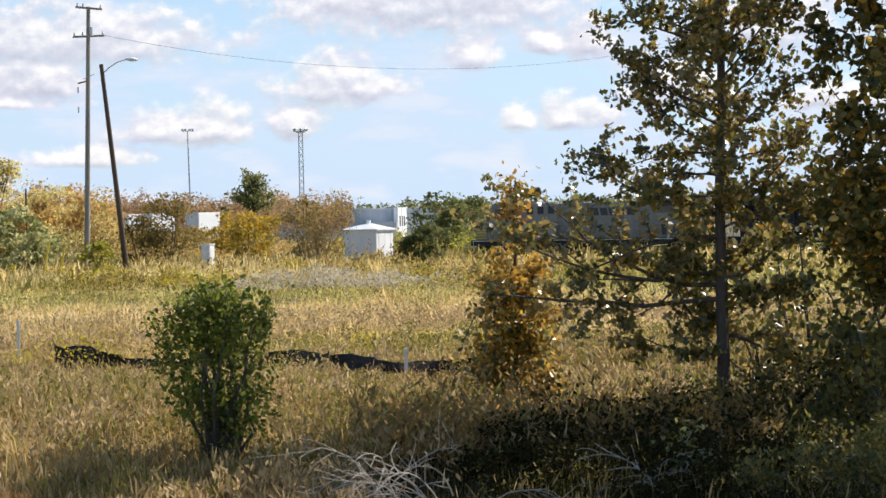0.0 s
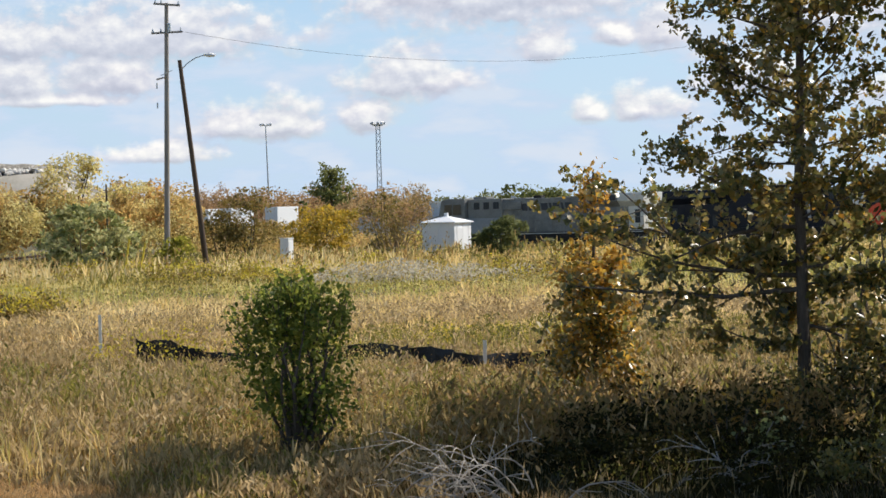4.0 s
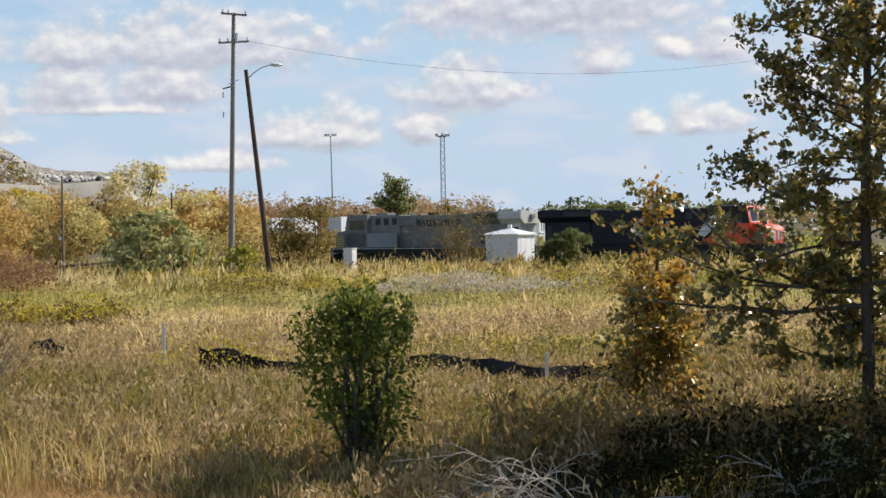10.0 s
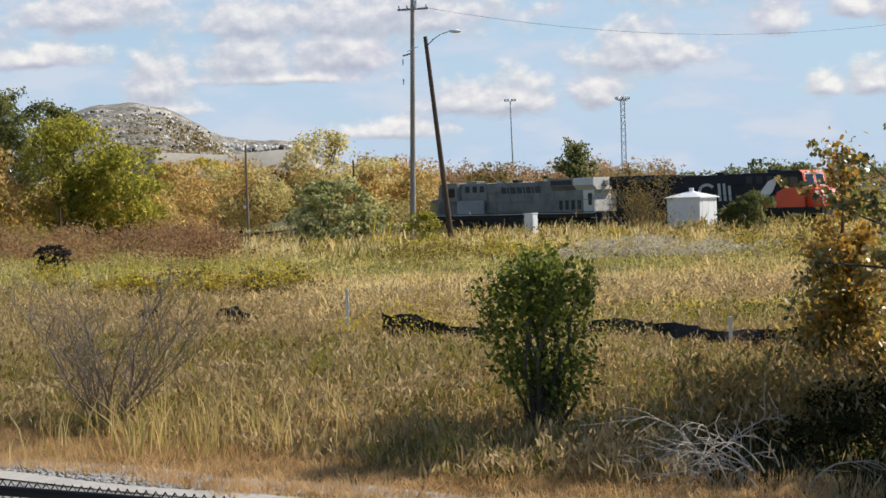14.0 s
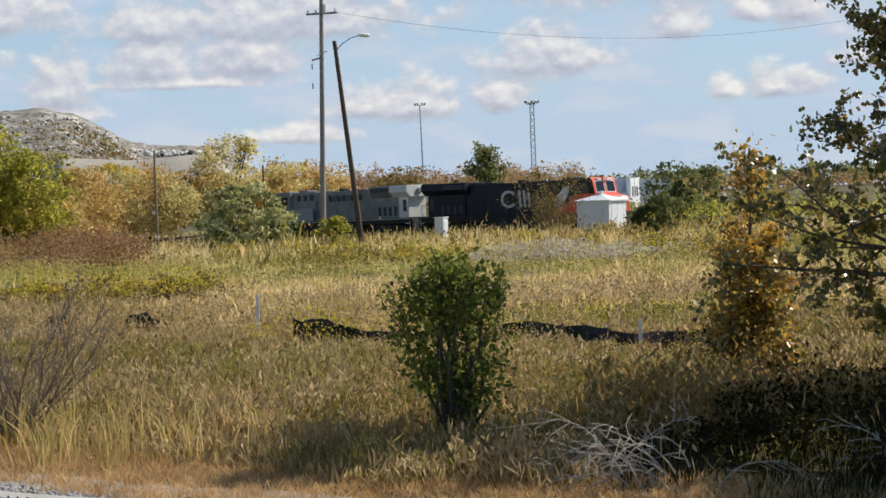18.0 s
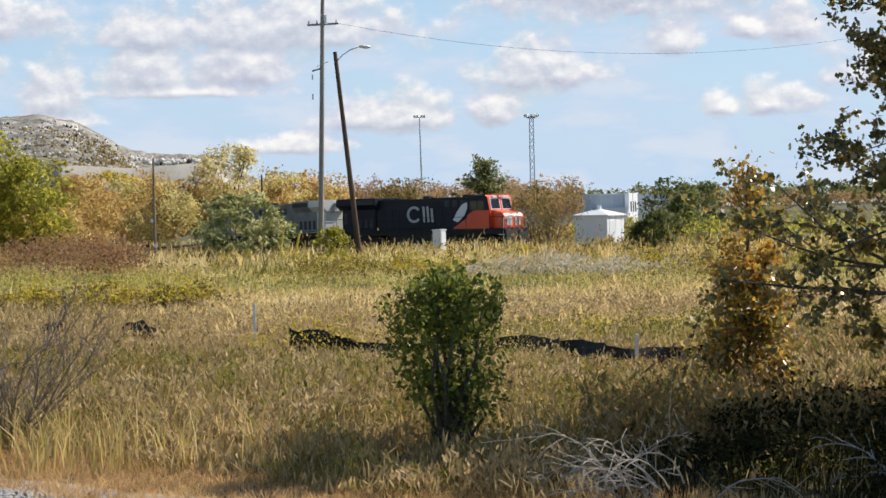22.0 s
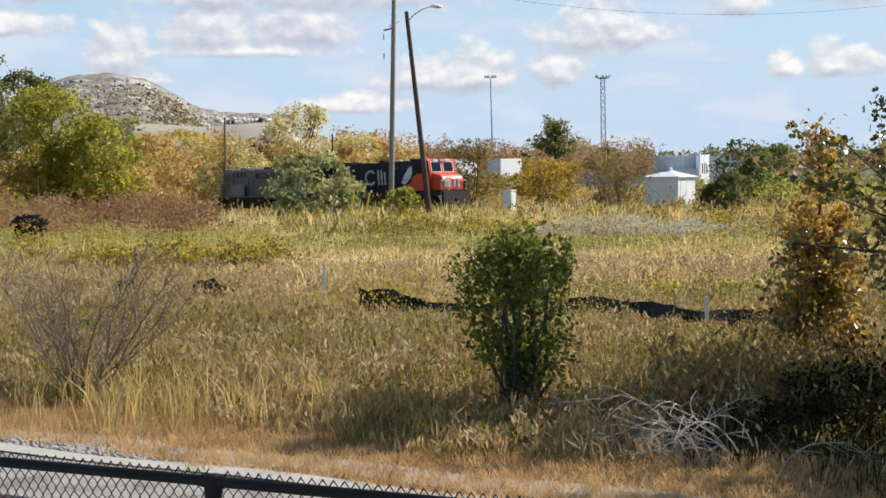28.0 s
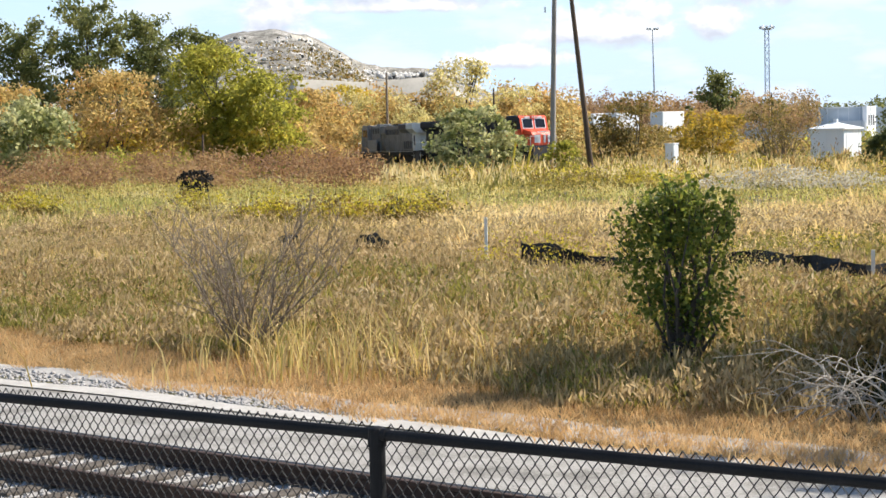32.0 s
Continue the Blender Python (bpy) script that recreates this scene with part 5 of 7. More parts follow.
    if face:
        fp = prism([(9.005, 1.8), (9.03, 1.8), (9.03, 3.3), (8.78, 4.36), (8.5, 4.575), (8.44, 4.575), (8.74, 4.35), (9.005, 3.3)], -1.5, 1.5)
        part("cab_face", fp, M[face], c, "bright red cab front")
    hl = part("headlight_box", box(8.5, 8.92, -0.3, 0.3, 4.28, 4.56), M[face or cab], c, bevel=0.04)
    for s in (-0.13, 0.13):
        part("headlight", rod((8.9, s, 4.42), (8.95, s, 4.42), 0.09, sides=14), M["lens"], hl)
    part("number_board", box(8.55, 8.86, 0.4, 0.95, 4.3, 4.5), M["loco_white"], c, bevel=0.02)
    part("number_board", box(8.55, 8.86, -0.95, -0.4, 4.3, 4.5), M["loco_white"], c, bevel=0.02)
    # nose
    n = part("nose", prism([(8.95, 1.74), (10.45, 1.74), (10.45, 2.75), (10.2, 3.05), (8.95, 3.32)], -1.2, 1.2), M[face or cab], top, bevel=0.08)
    part("nose_door", box(10.44, 10.475, -0.85, -0.2, 1.85, 2.85), M[face or cab], n, bevel=0.01)
    for i, y in enumerate((-0.42, 0.42)):
        part("ditch_light", rod((10.6, y * 2.2, 1.55), (10.72, y * 2.2, 1.55), 0.1, sides=12), M["lens"], n)
    # pilots with plough, couplers, steps
    for s in (-1, 1):
        part("pilot", prism([(s * 10.62, 0.35), (s * 10.62, 1.62), (s * 10.78, 1.62), (s * 10.98, 0.12), (s * 10.8, 0.12)] if s > 0 else [(-10.62, 0.35), (-10.8, 0.12), (-10.98, 0.12), (-10.78, 1.62), (-10.62, 1.62)], -1.4, 1.4), M["underframe"], top, bevel=0.02)
        part("coupler", box(min(s * 10.7, s * 11.2), max(s * 10.7, s * 11.2), -0.16, 0.16, 0.72, 1.02), M["underframe"], top, bevel=0.05)
        for k in (-1, 1):
            for j in range(3):
                part("step", box(min(s * 10.05, s * 10.6), max(s * 10.05, s * 10.6), k * 1.45 - 0.09, k * 1.45 + 0.09, 0.5 + 0.36 * j, 0.54 + 0.36 * j), M["loco_white" if j == 2 else "underframe"], top)
    # hand rails
    for s in (-1, 1):
        for x0, x1 in ((-10.3, 6.2), (9.1, 10.5)):
            hr = part("handrail", rod((x0, s * 1.5, 2.75), (x1, s * 1.5, 2.75), 0.02, sides=6), M["underframe" if not nose_stripes else "loco_grey"], top)
            for x in np.linspace(x0, x1, max(2, int((x1 - x0) / 1.65) + 1)):
                part("stanchion", rod((x, s * 1.5, 1.74), (x, s * 1.5, 2.77), 0.018, sides=6), M["underframe" if not nose_stripes else "loco_grey"], hr)
    for xx in (10.55, -10.55):
        for k in (-1, 1):
            part("end_rail", rod((xx, k * 0.5, 2.6), (xx, k * 1.45, 2.6), 0.02, sides=6), M["loco_white"], top)
            part("end_post", rod((xx, k * 1.45, 0.6), (xx, k * 1.45, 2.6), 0.02, sides=6), M["loco_white"], top)
            part("end_post", rod((xx, k * 0.5, 1.74), (xx, k * 0.5, 2.6), 0.02, sides=6), M["loco_white"], top)
    # wheels
    wheels = []
    for tx in (-6.9, 6.9):
        for dx in (-1.9, 0.0, 1.9):
            bm = bmesh.new()
            for s in (-1, 1):
                rod((0, s * 0.68, 0), (0, s * 0.81, 0), 0.53, 0.53, 22, bm)
                rod((0, s * 0.64, 0), (0, s * 0.68, 0), 0.56, 0.56, 22, bm)
                rod((0, s * 0.80, 0), (0, s * 0.86, 0), 0.18, 0.16, 12, bm)
                for a in range(5):
                    w = a * 2 * math.pi / 5
                    rod((0.34 * math.cos(w), s * 0.80, 0.34 * math.sin(w)), (0.34 * math.cos(w), s * 0.825, 0.34 * math.sin(w)), 0.07, 0.06, 8, bm)
            rod((0, -0.7, 0), (0, 0.7, 0), 0.1, 0.1, 10, bm)
            w = part("wheelset", bm, M["rail_rust"], top)
            w.location = (tx + dx, 0, 0.53)
            wheels.append(w)
    return top, wheels, n, c


def slab(parent, name, m, pts, y, t=0.012, label=""):
    """A flat shape (x, z) on the loco's flank."""
    return part(name, prism(pts, y - t, y + t), M[m], parent, label)


def arc(cx, cz, r, a0, a1, w, squash=1.0, n=14):
    o = [(cx + r * squash * math.cos(radians(a0 + (a1 - a0) * i / n)), cz + r * math.sin(radians(a0 + (a1 - a0) * i / n))) for i in range(n + 1)]
    q = [(cx + (r - w) * squash * math.cos(radians(a0 + (a1 - a0) * i / n)), cz + (r - w) * math.sin(radians(a0 + (a1 - a0) * i / n))) for i in range(n + 1)]
    return o + q[::-1]


def strip(parent, name, m, outline, y, t=0.012):
    """A bent band: outer and inner rim given one after the other."""
    n = len(outline) // 2
    bm = bmesh.new()
    for yy in (y - t, y + t):
        v = [bm.verts.new((x, yy, z)) for x, z in outline]
        for i in range(n - 1):
            bm.faces.new((v[i], v[i + 1], v[2 * n - 2 - i], v[2 * n - 1 - i]))
    return part(name, bm, M[m], parent)


# shorter than built, chosen to fit the camera's view
LOCO_LENGTH = 21.85


def shorten(top, wheels, k):
    """Draw a locomotive together to LOCO_LENGTH, fitted to the camera's view; wheels stay round."""
    for ob in top.children_recursive:
        if ob in wheels:
            ob.location.x *= k
        else:
            ob.data.transform(Matrix.Diagonal((k, 1, 1, 1)))


def build_train():
    # cream tail: pale paint that also carries sunlight on the rear end
    grey, gw, gn, gc = locomotive("grey_locomotive", "weathered grey diesel locomotive with pale radiator and yellow striped nose", "loco_grey", "loco_grey", "loco_grey", "loco_grey", "loco_cream", "underframe", True)
    for i in range(5):
        part("nose_stripe", box(10.46, 10.485, -1.1, 1.1, 1.8 + i * 0.22, 1.9 + i * 0.22), M["loco_yellow"], gn)
    for s in (-1, 1):
        for i in range(5):
            part("nose_stripe", box(9.5, 10.4, s * 1.205 - 0.01, s * 1.205 + 0.01, 1.8 + i * 0.22, 1.9 + i * 0.22), M["loco_yellow"], gn)
    for s in (-1, 1):
        slab(grey, "battery_box", "loco_pale", [(3.0, 1.76), (9.0, 1.76), (9.0, 2.95), (3.0, 2.95)], s * 1.5, 0.03, "paler grey side panel")
        x = -3.6
        for i, w in enumerate((0.62, 0.2, 0.55, 0.2, 0.6, 0.62, 0.2, 0.5)):
            slab(grey, "lettering_bar", "logo_dark", [(x, 3.45), (x + w, 3.45), (x + w + 0.12, 4.0), (x + 0.12, 4.0)], s * 0.945)
            x += w + 0.18
    cn, cw, nn, nc = locomotive("red_nosed_locomotive", "black diesel locomotive with bright red cab and nose", "loco_black", "loco_black", "loco_black", "loco_black", "loco_black", "loco_black", False, "loco_red")
    # white band and red cab flank behind it
    for s in (-1, 1):
        slab(cn, "red_panel", "loco_red", [(4.2, 1.76), (6.4, 1.76), (6.4, 2.9)], s * 1.135, 0.012)
        slab(nc, "red_flank", "loco_red", [(6.41, 1.76), (8.98, 1.76), (8.98, 3.28), (7.2, 3.28), (6.41, 2.9)], s * 1.545, 0.012)
        slab(cn, "white_patch", "loco_white", [(4.3, 2.5), (4.9, 2.3), (5.7, 2.9), (6.1, 3.6), (6.0, 4.0), (5.4, 3.8), (4.8, 3.2)], s * 1.15, 0.012, "white slanted patch")
        # plain emblem: an open oval band and three slanted blocks
        strip(cn, "emblem_band", "logo_white", arc(0.7 * s, 3.05, 0.72, 40 if s < 0 else 140, 320 if s < 0 else -140, 0.22, 1.25, 28), s * 0.955)
        for x in (0.35, 0.85, 1.35):
            slab(cn, "emblem_block", "logo_white", [(-(x + 0.12) * s, 2.35), (-(x + 0.38) * s, 2.35), (-(x + 0.26) * s, 3.73), (-x * s, 3.73)], s * 0.955)
    # pale emblem on the nose
    for y0, y1 in ((-0.95, -0.3), (0.05, 0.3), (0.5, 0.75)):
        part("nose_emblem", box(10.47, 10.49, y0, y1, 2.0, 2.75), M["logo_white"], nn, bevel=0.008)
    part("nose_number_bar", box(10.0, 10.3, -0.5, 0.5, 2.98, 3.06), M["loco_white"], nn)
    for top, wheels in ((grey, gw), (cn, cw)):
        shorten(top, wheels, LOCO_LENGTH / 22.3)
    return grey, gw, cn, cw


GREY_LOCO, GREY_WHEELS, RED_LOCO, RED_WHEELS = build_train()


def loco_pose(s, forward):
    """Pose of a locomotive whose middle is at s on the far track; forward: cab towards the way of travel."""
    a, b = track_at(s - 6.9), track_at(s + 6.9)
    d = (a - b) if forward else (b - a)
    return Matrix.Translation((a + b) / 2) @ pose(0, 0, 0, 0, -math.degrees(math.atan2(d.z, math.hypot(d.x, d.y))), math.degrees(math.atan2(d.y, d.x)))


# ---- poles, masts, wires ----
def build_poles():
    # tall pole with two crossarms
    base, tip = Vector((-8.25, 121.7, -0.5)), Vector((-7.76, 121.7, 16.5))
    p = root("utility_pole", Matrix.Translation(base), "tall weathered wooden utility pole with two crossarms", "utility pole")
    v, f = tubes([[(*((tip - base) * k), 0.19 - 0.07 * k) for k in np.linspace(0, 1, 7)]], 12)
    mesh_object("pole", v, f, M["pole_wood"], p, smooth=True)
    for hgt, half, tilt in ((16.9, 0.8, 0.0), (15.2, 0.95, 0.05)):
        c = (tip - base) * (hgt / 17.0)
        arm = part("crossarm", box(-half, half, -0.17, -0.06, -0.06, 0.06), M["pole_wood"], p, bevel=0.01)
        arm.matrix_local = Matrix.Translation(c) @ pose(0, 0, 0, 0, -3 if tilt else 4, 12)
        for x in (-half + 0.1, -0.35, half - 0.1):
            ins = part("insulator", rod((x, -0.115, 0.06), (x, -0.115, 0.26), 0.06, 0.035, 8), M["galvanised"], arm)
    part("transformer_can", rod((0.62, -0.12, 15.2), (0.62, -0.12, 15.75), 0.11, sides=12), M["galvanised"], p)
    bm = rod((0.05, -0.2, 12.6), (0.75, -0.25, 12.9), 0.02, sides=6)
    part("bracket", bm, M["galvanised"], p)
    part("bracket", rod((-0.25, -0.15, 12.35), (0.35, -0.15, 12.5), 0.05, sides=8), M["pole_wood"], p)
    for k, zz in enumerate((11.8, 10.6)):
        part("guard", box(-0.28, -0.2, -0.1, 0.0, zz, zz + 0.35), M["galvanised"], p)
    # leaning lamp pole
    base, tip = Vector((-5.55, 117.9, -0.6)), Vector((-6.86, 117.9, 12.7))
    q = root("street_lamp", Matrix.Translation(base), "leaning dark wooden pole with a curved street lamp arm", "street lamp")
    v, f = tubes([[(*((tip - base) * k), 0.18 - 0.06 * k) for k in np.linspace(0, 1, 7)]], 12)
    mesh_object("pole", v, f, M["pole_dark"], q, smooth=True)
    t = tip - base
    armline = [(t.x + 0.05, t.y, t.z - 0.6, 0.035), (t.x + 0.45, t.y, t.z - 0.2, 0.033), (t.x + 0.95, t.y, t.z + 0.12, 0.03), (t.x + 1.45, t.y, t.z + 0.26, 0.028)]
    v, f = tubes([armline], 8)
    mesh_object("lamp_arm", v, f, M["galvanised"], q, smooth=True)
    bm = bmesh.new()
    bmesh.ops.create_uvsphere(bm, u_segments=14, v_segments=8, radius=1.0, matrix=Matrix.Translation((t.x + 1.78, t.y, t.z + 0.27)) @ pose(0, 0, 0, 0, 4, 0) @ Matrix.Diagonal((0.38, 0.17, 0.12, 1)))
    part("lamp_head", bm, M["white_steel"], q)
    # small poles by the thicket
    for x, y, z, h, r0, m, lab in ((-34.7, 229.3, -1.2, 11.0, 0.17, "twig", "slim wooden pole with a white meter box"), (-22.6, 233.8, -1.2, 8.9, 0.14, "pole_dark", "short dark wooden pole behind the thicket"), (14.0, 331.0, -1.2, 9.0, 0.13, "pole_dark", "distant wooden pole beside the tree"), (-31.0, 125.0, -0.6, 3.7, 0.09, "pole_dark", "short dark post in the brush")):
        s = root("wooden_pole", pose(x, y, z), lab, "pole", "small poles")
        v, f = tubes([[(0, 0, h * k, r0 * (1 - 0.3 * k)) for k in (0, 0.5, 1)]], 8)
        mesh_object("pole", v, f, M[m], s, smooth=True)
        if "meter" in lab:
            part("meter_box", box(-0.45, -0.12, -0.2, -0.05, 3.6, 4.0), M["white_steel"], s, bevel=0.02)
            part("base_tag", box(-0.12, 0.12, -0.2, -0.13, 0.7, 1.1), M["white_steel"], s, bevel=0.01)
    # high lamp masts
    g = root("lattice_light_tower", pose(20.9, 519.6, -1.2), "grey lattice light tower with a ring of floodlights", "light tower")
    lines = []
    H, w0, w1 = 28.0, 0.62, 0.5
    for a in range(4):
        sx, sy = (1, 1, -1, -1)[a], (1, -1, -1, 1)[a]
        part("leg", rod((sx * w0, sy * w0, 0), (sx * w1, sy * w1, H), 0.13, 0.11, 6), M["mast_steel"], g)
    for i in range(16):
        z0, z1 = H * i / 16, H * (i + 1) / 16
        a, b = w0 + (w1 - w0) * i / 16, w0 + (w1 - w0) * (i + 1) / 16
        for s in (-1, 1):
            lines.append([(s * a, -a, z0, 0.08), (-s * b, -b, z1, 0.08)])
            lines.append([(-a, s * a, z0, 0.08), (-b, -s * b, z1, 0.08)])
            lines.append([(a, s * a, z0, 0.08), (b, -s * b, z1, 0.08)])
    v, f = tubes(lines, 4)
    mesh_object("bracing", v, f, M["mast_steel"], g)
    hd = part("head_ring", rod((0, 0, H - 0.2), (0, 0, H + 0.25), 1.3, 1.3, 14), M["mast_steel"], g)
    for i in range(8):
        a = i * math.pi / 4
        bm = box(-0.4, 0.4, -0.25, 0.25, -0.35, 0.35)
        fl = part("floodlight", bm, M["far_white" if i % 2 else "mast_steel"], hd, bevel=0.05)
        fl.matrix_local = Matrix.Translation((1.55 * math.cos(a), 1.55 * math.sin(a), H + 0.45)) @ pose(0, 0, 0, 0, 25, math.degrees(a))
    m2 = root("light_mast", pose(-8.45, 519.9, -1.2), "slender tapered steel light mast", "light mast")
    v, f = tubes([[(0.45 * (1 - k), 0, 28.6 * k, 0.3 - 0.17 * k) for k in np.linspace(0, 1, 5)]], 8)
    mesh_object("shaft", v, f, M["mast_steel"], m2, smooth=True)
    for x in (-1.3, -0.55, 0.55, 1.3):
        part("floodlight", box(x - 0.32, x + 0.32, -0.3, 0.3, 28.7, 29.2), M["far_white"], m2, bevel=0.06)
    part("head_bar", box(-1.5, 1.5, -0.1, 0.1, 28.55, 28.7), M["mast_steel"], m2)
    # wires
    def wire(a, b, sag, r0):
        a, b = Vector(a), Vector(b)
        line = [(*(a.lerp(b, k) - Vector((0, 0, sag * 4 * k * (1 - k)))), r0) for k in np.linspace(0, 1, 25)]
        v, f = tubes([line], 4)
        tagged(mesh_object("overhead_wire", v, f, M["wire"]), "thin dark overhead wire strung from the utility pole", "wire", "overhead wires")
    wire((-6.9, 121.6, 14.75), (44.0, 150.0, 18.4), 3.0, 0.011)


build_poles()


# ---- yard buildings and boxes ----
def build_yard():
    # white equipment hut
    ang = 32.0
    s = root("equipment_hut", pose(10.15, 138.0, -0.5, 0, 0, -ang), "white steel equipment hut with a low pyramid roof", "equipment hut")
    part("foundation", box(-1.35, 1.35, -1.35, 1.35, 0.0, 0.55), M["concrete"], s, bevel=0.02)
    w = part("wall", box(-1.27, 1.27, -1.27, 1.27, 0.5, 3.02), M["white_steel"], s, bevel=0.02)
    for k in (-0.84, 0.0, 0.84):
        part("seam", box(k - 0.02, k + 0.02, -1.285, -1.265, 0.55, 3.0), M["white_roof"], w)
        part("seam", box(1.265, 1.285, k - 0.02, k + 0.02, 0.55, 3.0), M["white_roof"], w)
    part("door", box(1.262, 1.295, -0.95, -0.1, 0.6, 2.7), M["white_roof"], w, bevel=0.01)
    bm = bmesh.new()
    b = [bm.verts.new((x * 1.42, y * 1.42, 3.0)) for x, y in ((-1, -1), (1, -1), (1, 1), (-1, 1))]
    c = [bm.verts.new((x * 1.42, y * 1.42, 3.08)) for x, y in ((-1, -1), (1, -1), (1, 1), (-1, 1))]
    t = bm.verts.new((0, 0, 3.52))
    bm.faces.new(b[::-1])
    for i in range(4):
        bm.faces.new((b[i], b[(i + 1) % 4], c[(i + 1) % 4], c[i]))
        bm.faces.new((c[i], c[(i + 1) % 4], t))
    rf = part("roof", bm, M["white_roof"], s)
    part("roof_vent", rod((0, 0, 3.42), (0, 0, 3.72), 0.16, sides=12), M["white_steel"], rf)
    # white relay cabinet
    b = root("relay_cabinet", pose(-0.9, 120.0, -0.45, 0, 0, -32), "small white metal relay cabinet in the weeds", "cabinet")
    part("body", box(-0.3, 0.3, -0.28, 0.28, 0.2, 2.36), M["white_steel"], b, bevel=0.02)
    part("lid", box(-0.34, 0.34, -0.32, 0.32, 2.36, 2.43), M["white_roof"], b, bevel=0.015)
    part("plinth", box(-0.33, 0.33, -0.31, 0.31, 0, 0.2), M["concrete"], b)
    part("door", box(0.298, 0.315, -0.22, 0.22, 0.35, 2.2), M["white_roof"], b)
    # yellow markers
    for x, y, h, tl in ((-10.05, 112.5, 2.35, 9), (-9.35, 114.0, 2.1, 12)):
        k = part("marker_post", rod((0, 0, -0.05), (0, 0, h), 0.06, sides=8), M["marker_yellow"], None)
        k.matrix_world = pose(x, y, float(ground_z(x, y)), 0, tl, 0)
        tagged(k, "leaning yellow plastic pipeline marker post", "marker post", "marker posts")
    # long warehouse
    wh = root("warehouse", pose(0, 0, -1.2), "long grey metal warehouse with a white end wall", "warehouse")
    part("wall", prism([(8.4, 0), (38.2, 0), (38.2, 6.7), (8.4, 6.7)], 424, 470), M["grey_panel"], wh)
    part("roof", box(8.1, 38.4, 423.7, 470.3, 6.7, 6.95), M["white_roof"], wh)
    e = part("end_wall", box(-0.5, 0.5, -2.2, 2.2, 0, 7.0), M["far_white"], wh, bevel=0.03)
    e.matrix_local = Matrix.Translation((38.0, 423.0, 0)) @ pose(0, 0, 0, 0, 0, -30)
    for i in range(3):
        part("window", box(0.48, 0.53, -1.5 + i * 1.1, -0.9 + i * 1.1, 3.0, 5.2), M["dark_opening"], e)
    part("office_wing", box(39.3, 47.0, 432, 450, 0, 6.8), M["grey_panel"], wh)
    part("lean_to", box(31.0, 36.5, 416, 424, 0, 4.0), M["far_white"], wh)
    for x in (35.8, 37.6):
        part("flagpole", rod((x, 415, 0), (x, 415, 7.6), 0.05, sides=6), M["mast_steel"], wh)
    for i in range(13):
        part("panel_rib", box(9.6 + i * 2.2, 9.72 + i * 2.2, 423.9, 424.05, 0.2, 6.8), M["white_roof"], wh)
    # white trailers in the yard
    tr = root("box_trailer", pose(-3.6, 300, -1.2, 0, 0, -40), "white box trailer parked in the yard", "trailer", "trailers")
    part("box", box(-1.25, 1.25, -1.3, 3.6, 1.2, 6.1), M["far_white"], tr, bevel=0.04)
    part("chassis", box(-1.1, 1.1, -1.2, 3.5, 0.8, 1.2), M["underframe"], tr)
    for y in (-0.4, 2.7):
        for x in (-0.95, 0.95):
            part("wheel", rod((x - 0.2, y, 0.5), (x + 0.2, y, 0.5), 0.5, sides=14), M["underframe"], tr)
    for x, y in ((-10.6, 306), (-14.4, 312)):
        copy_thing(tr, pose(x, y, -1.2, 0, 0, -44))


build_yard()


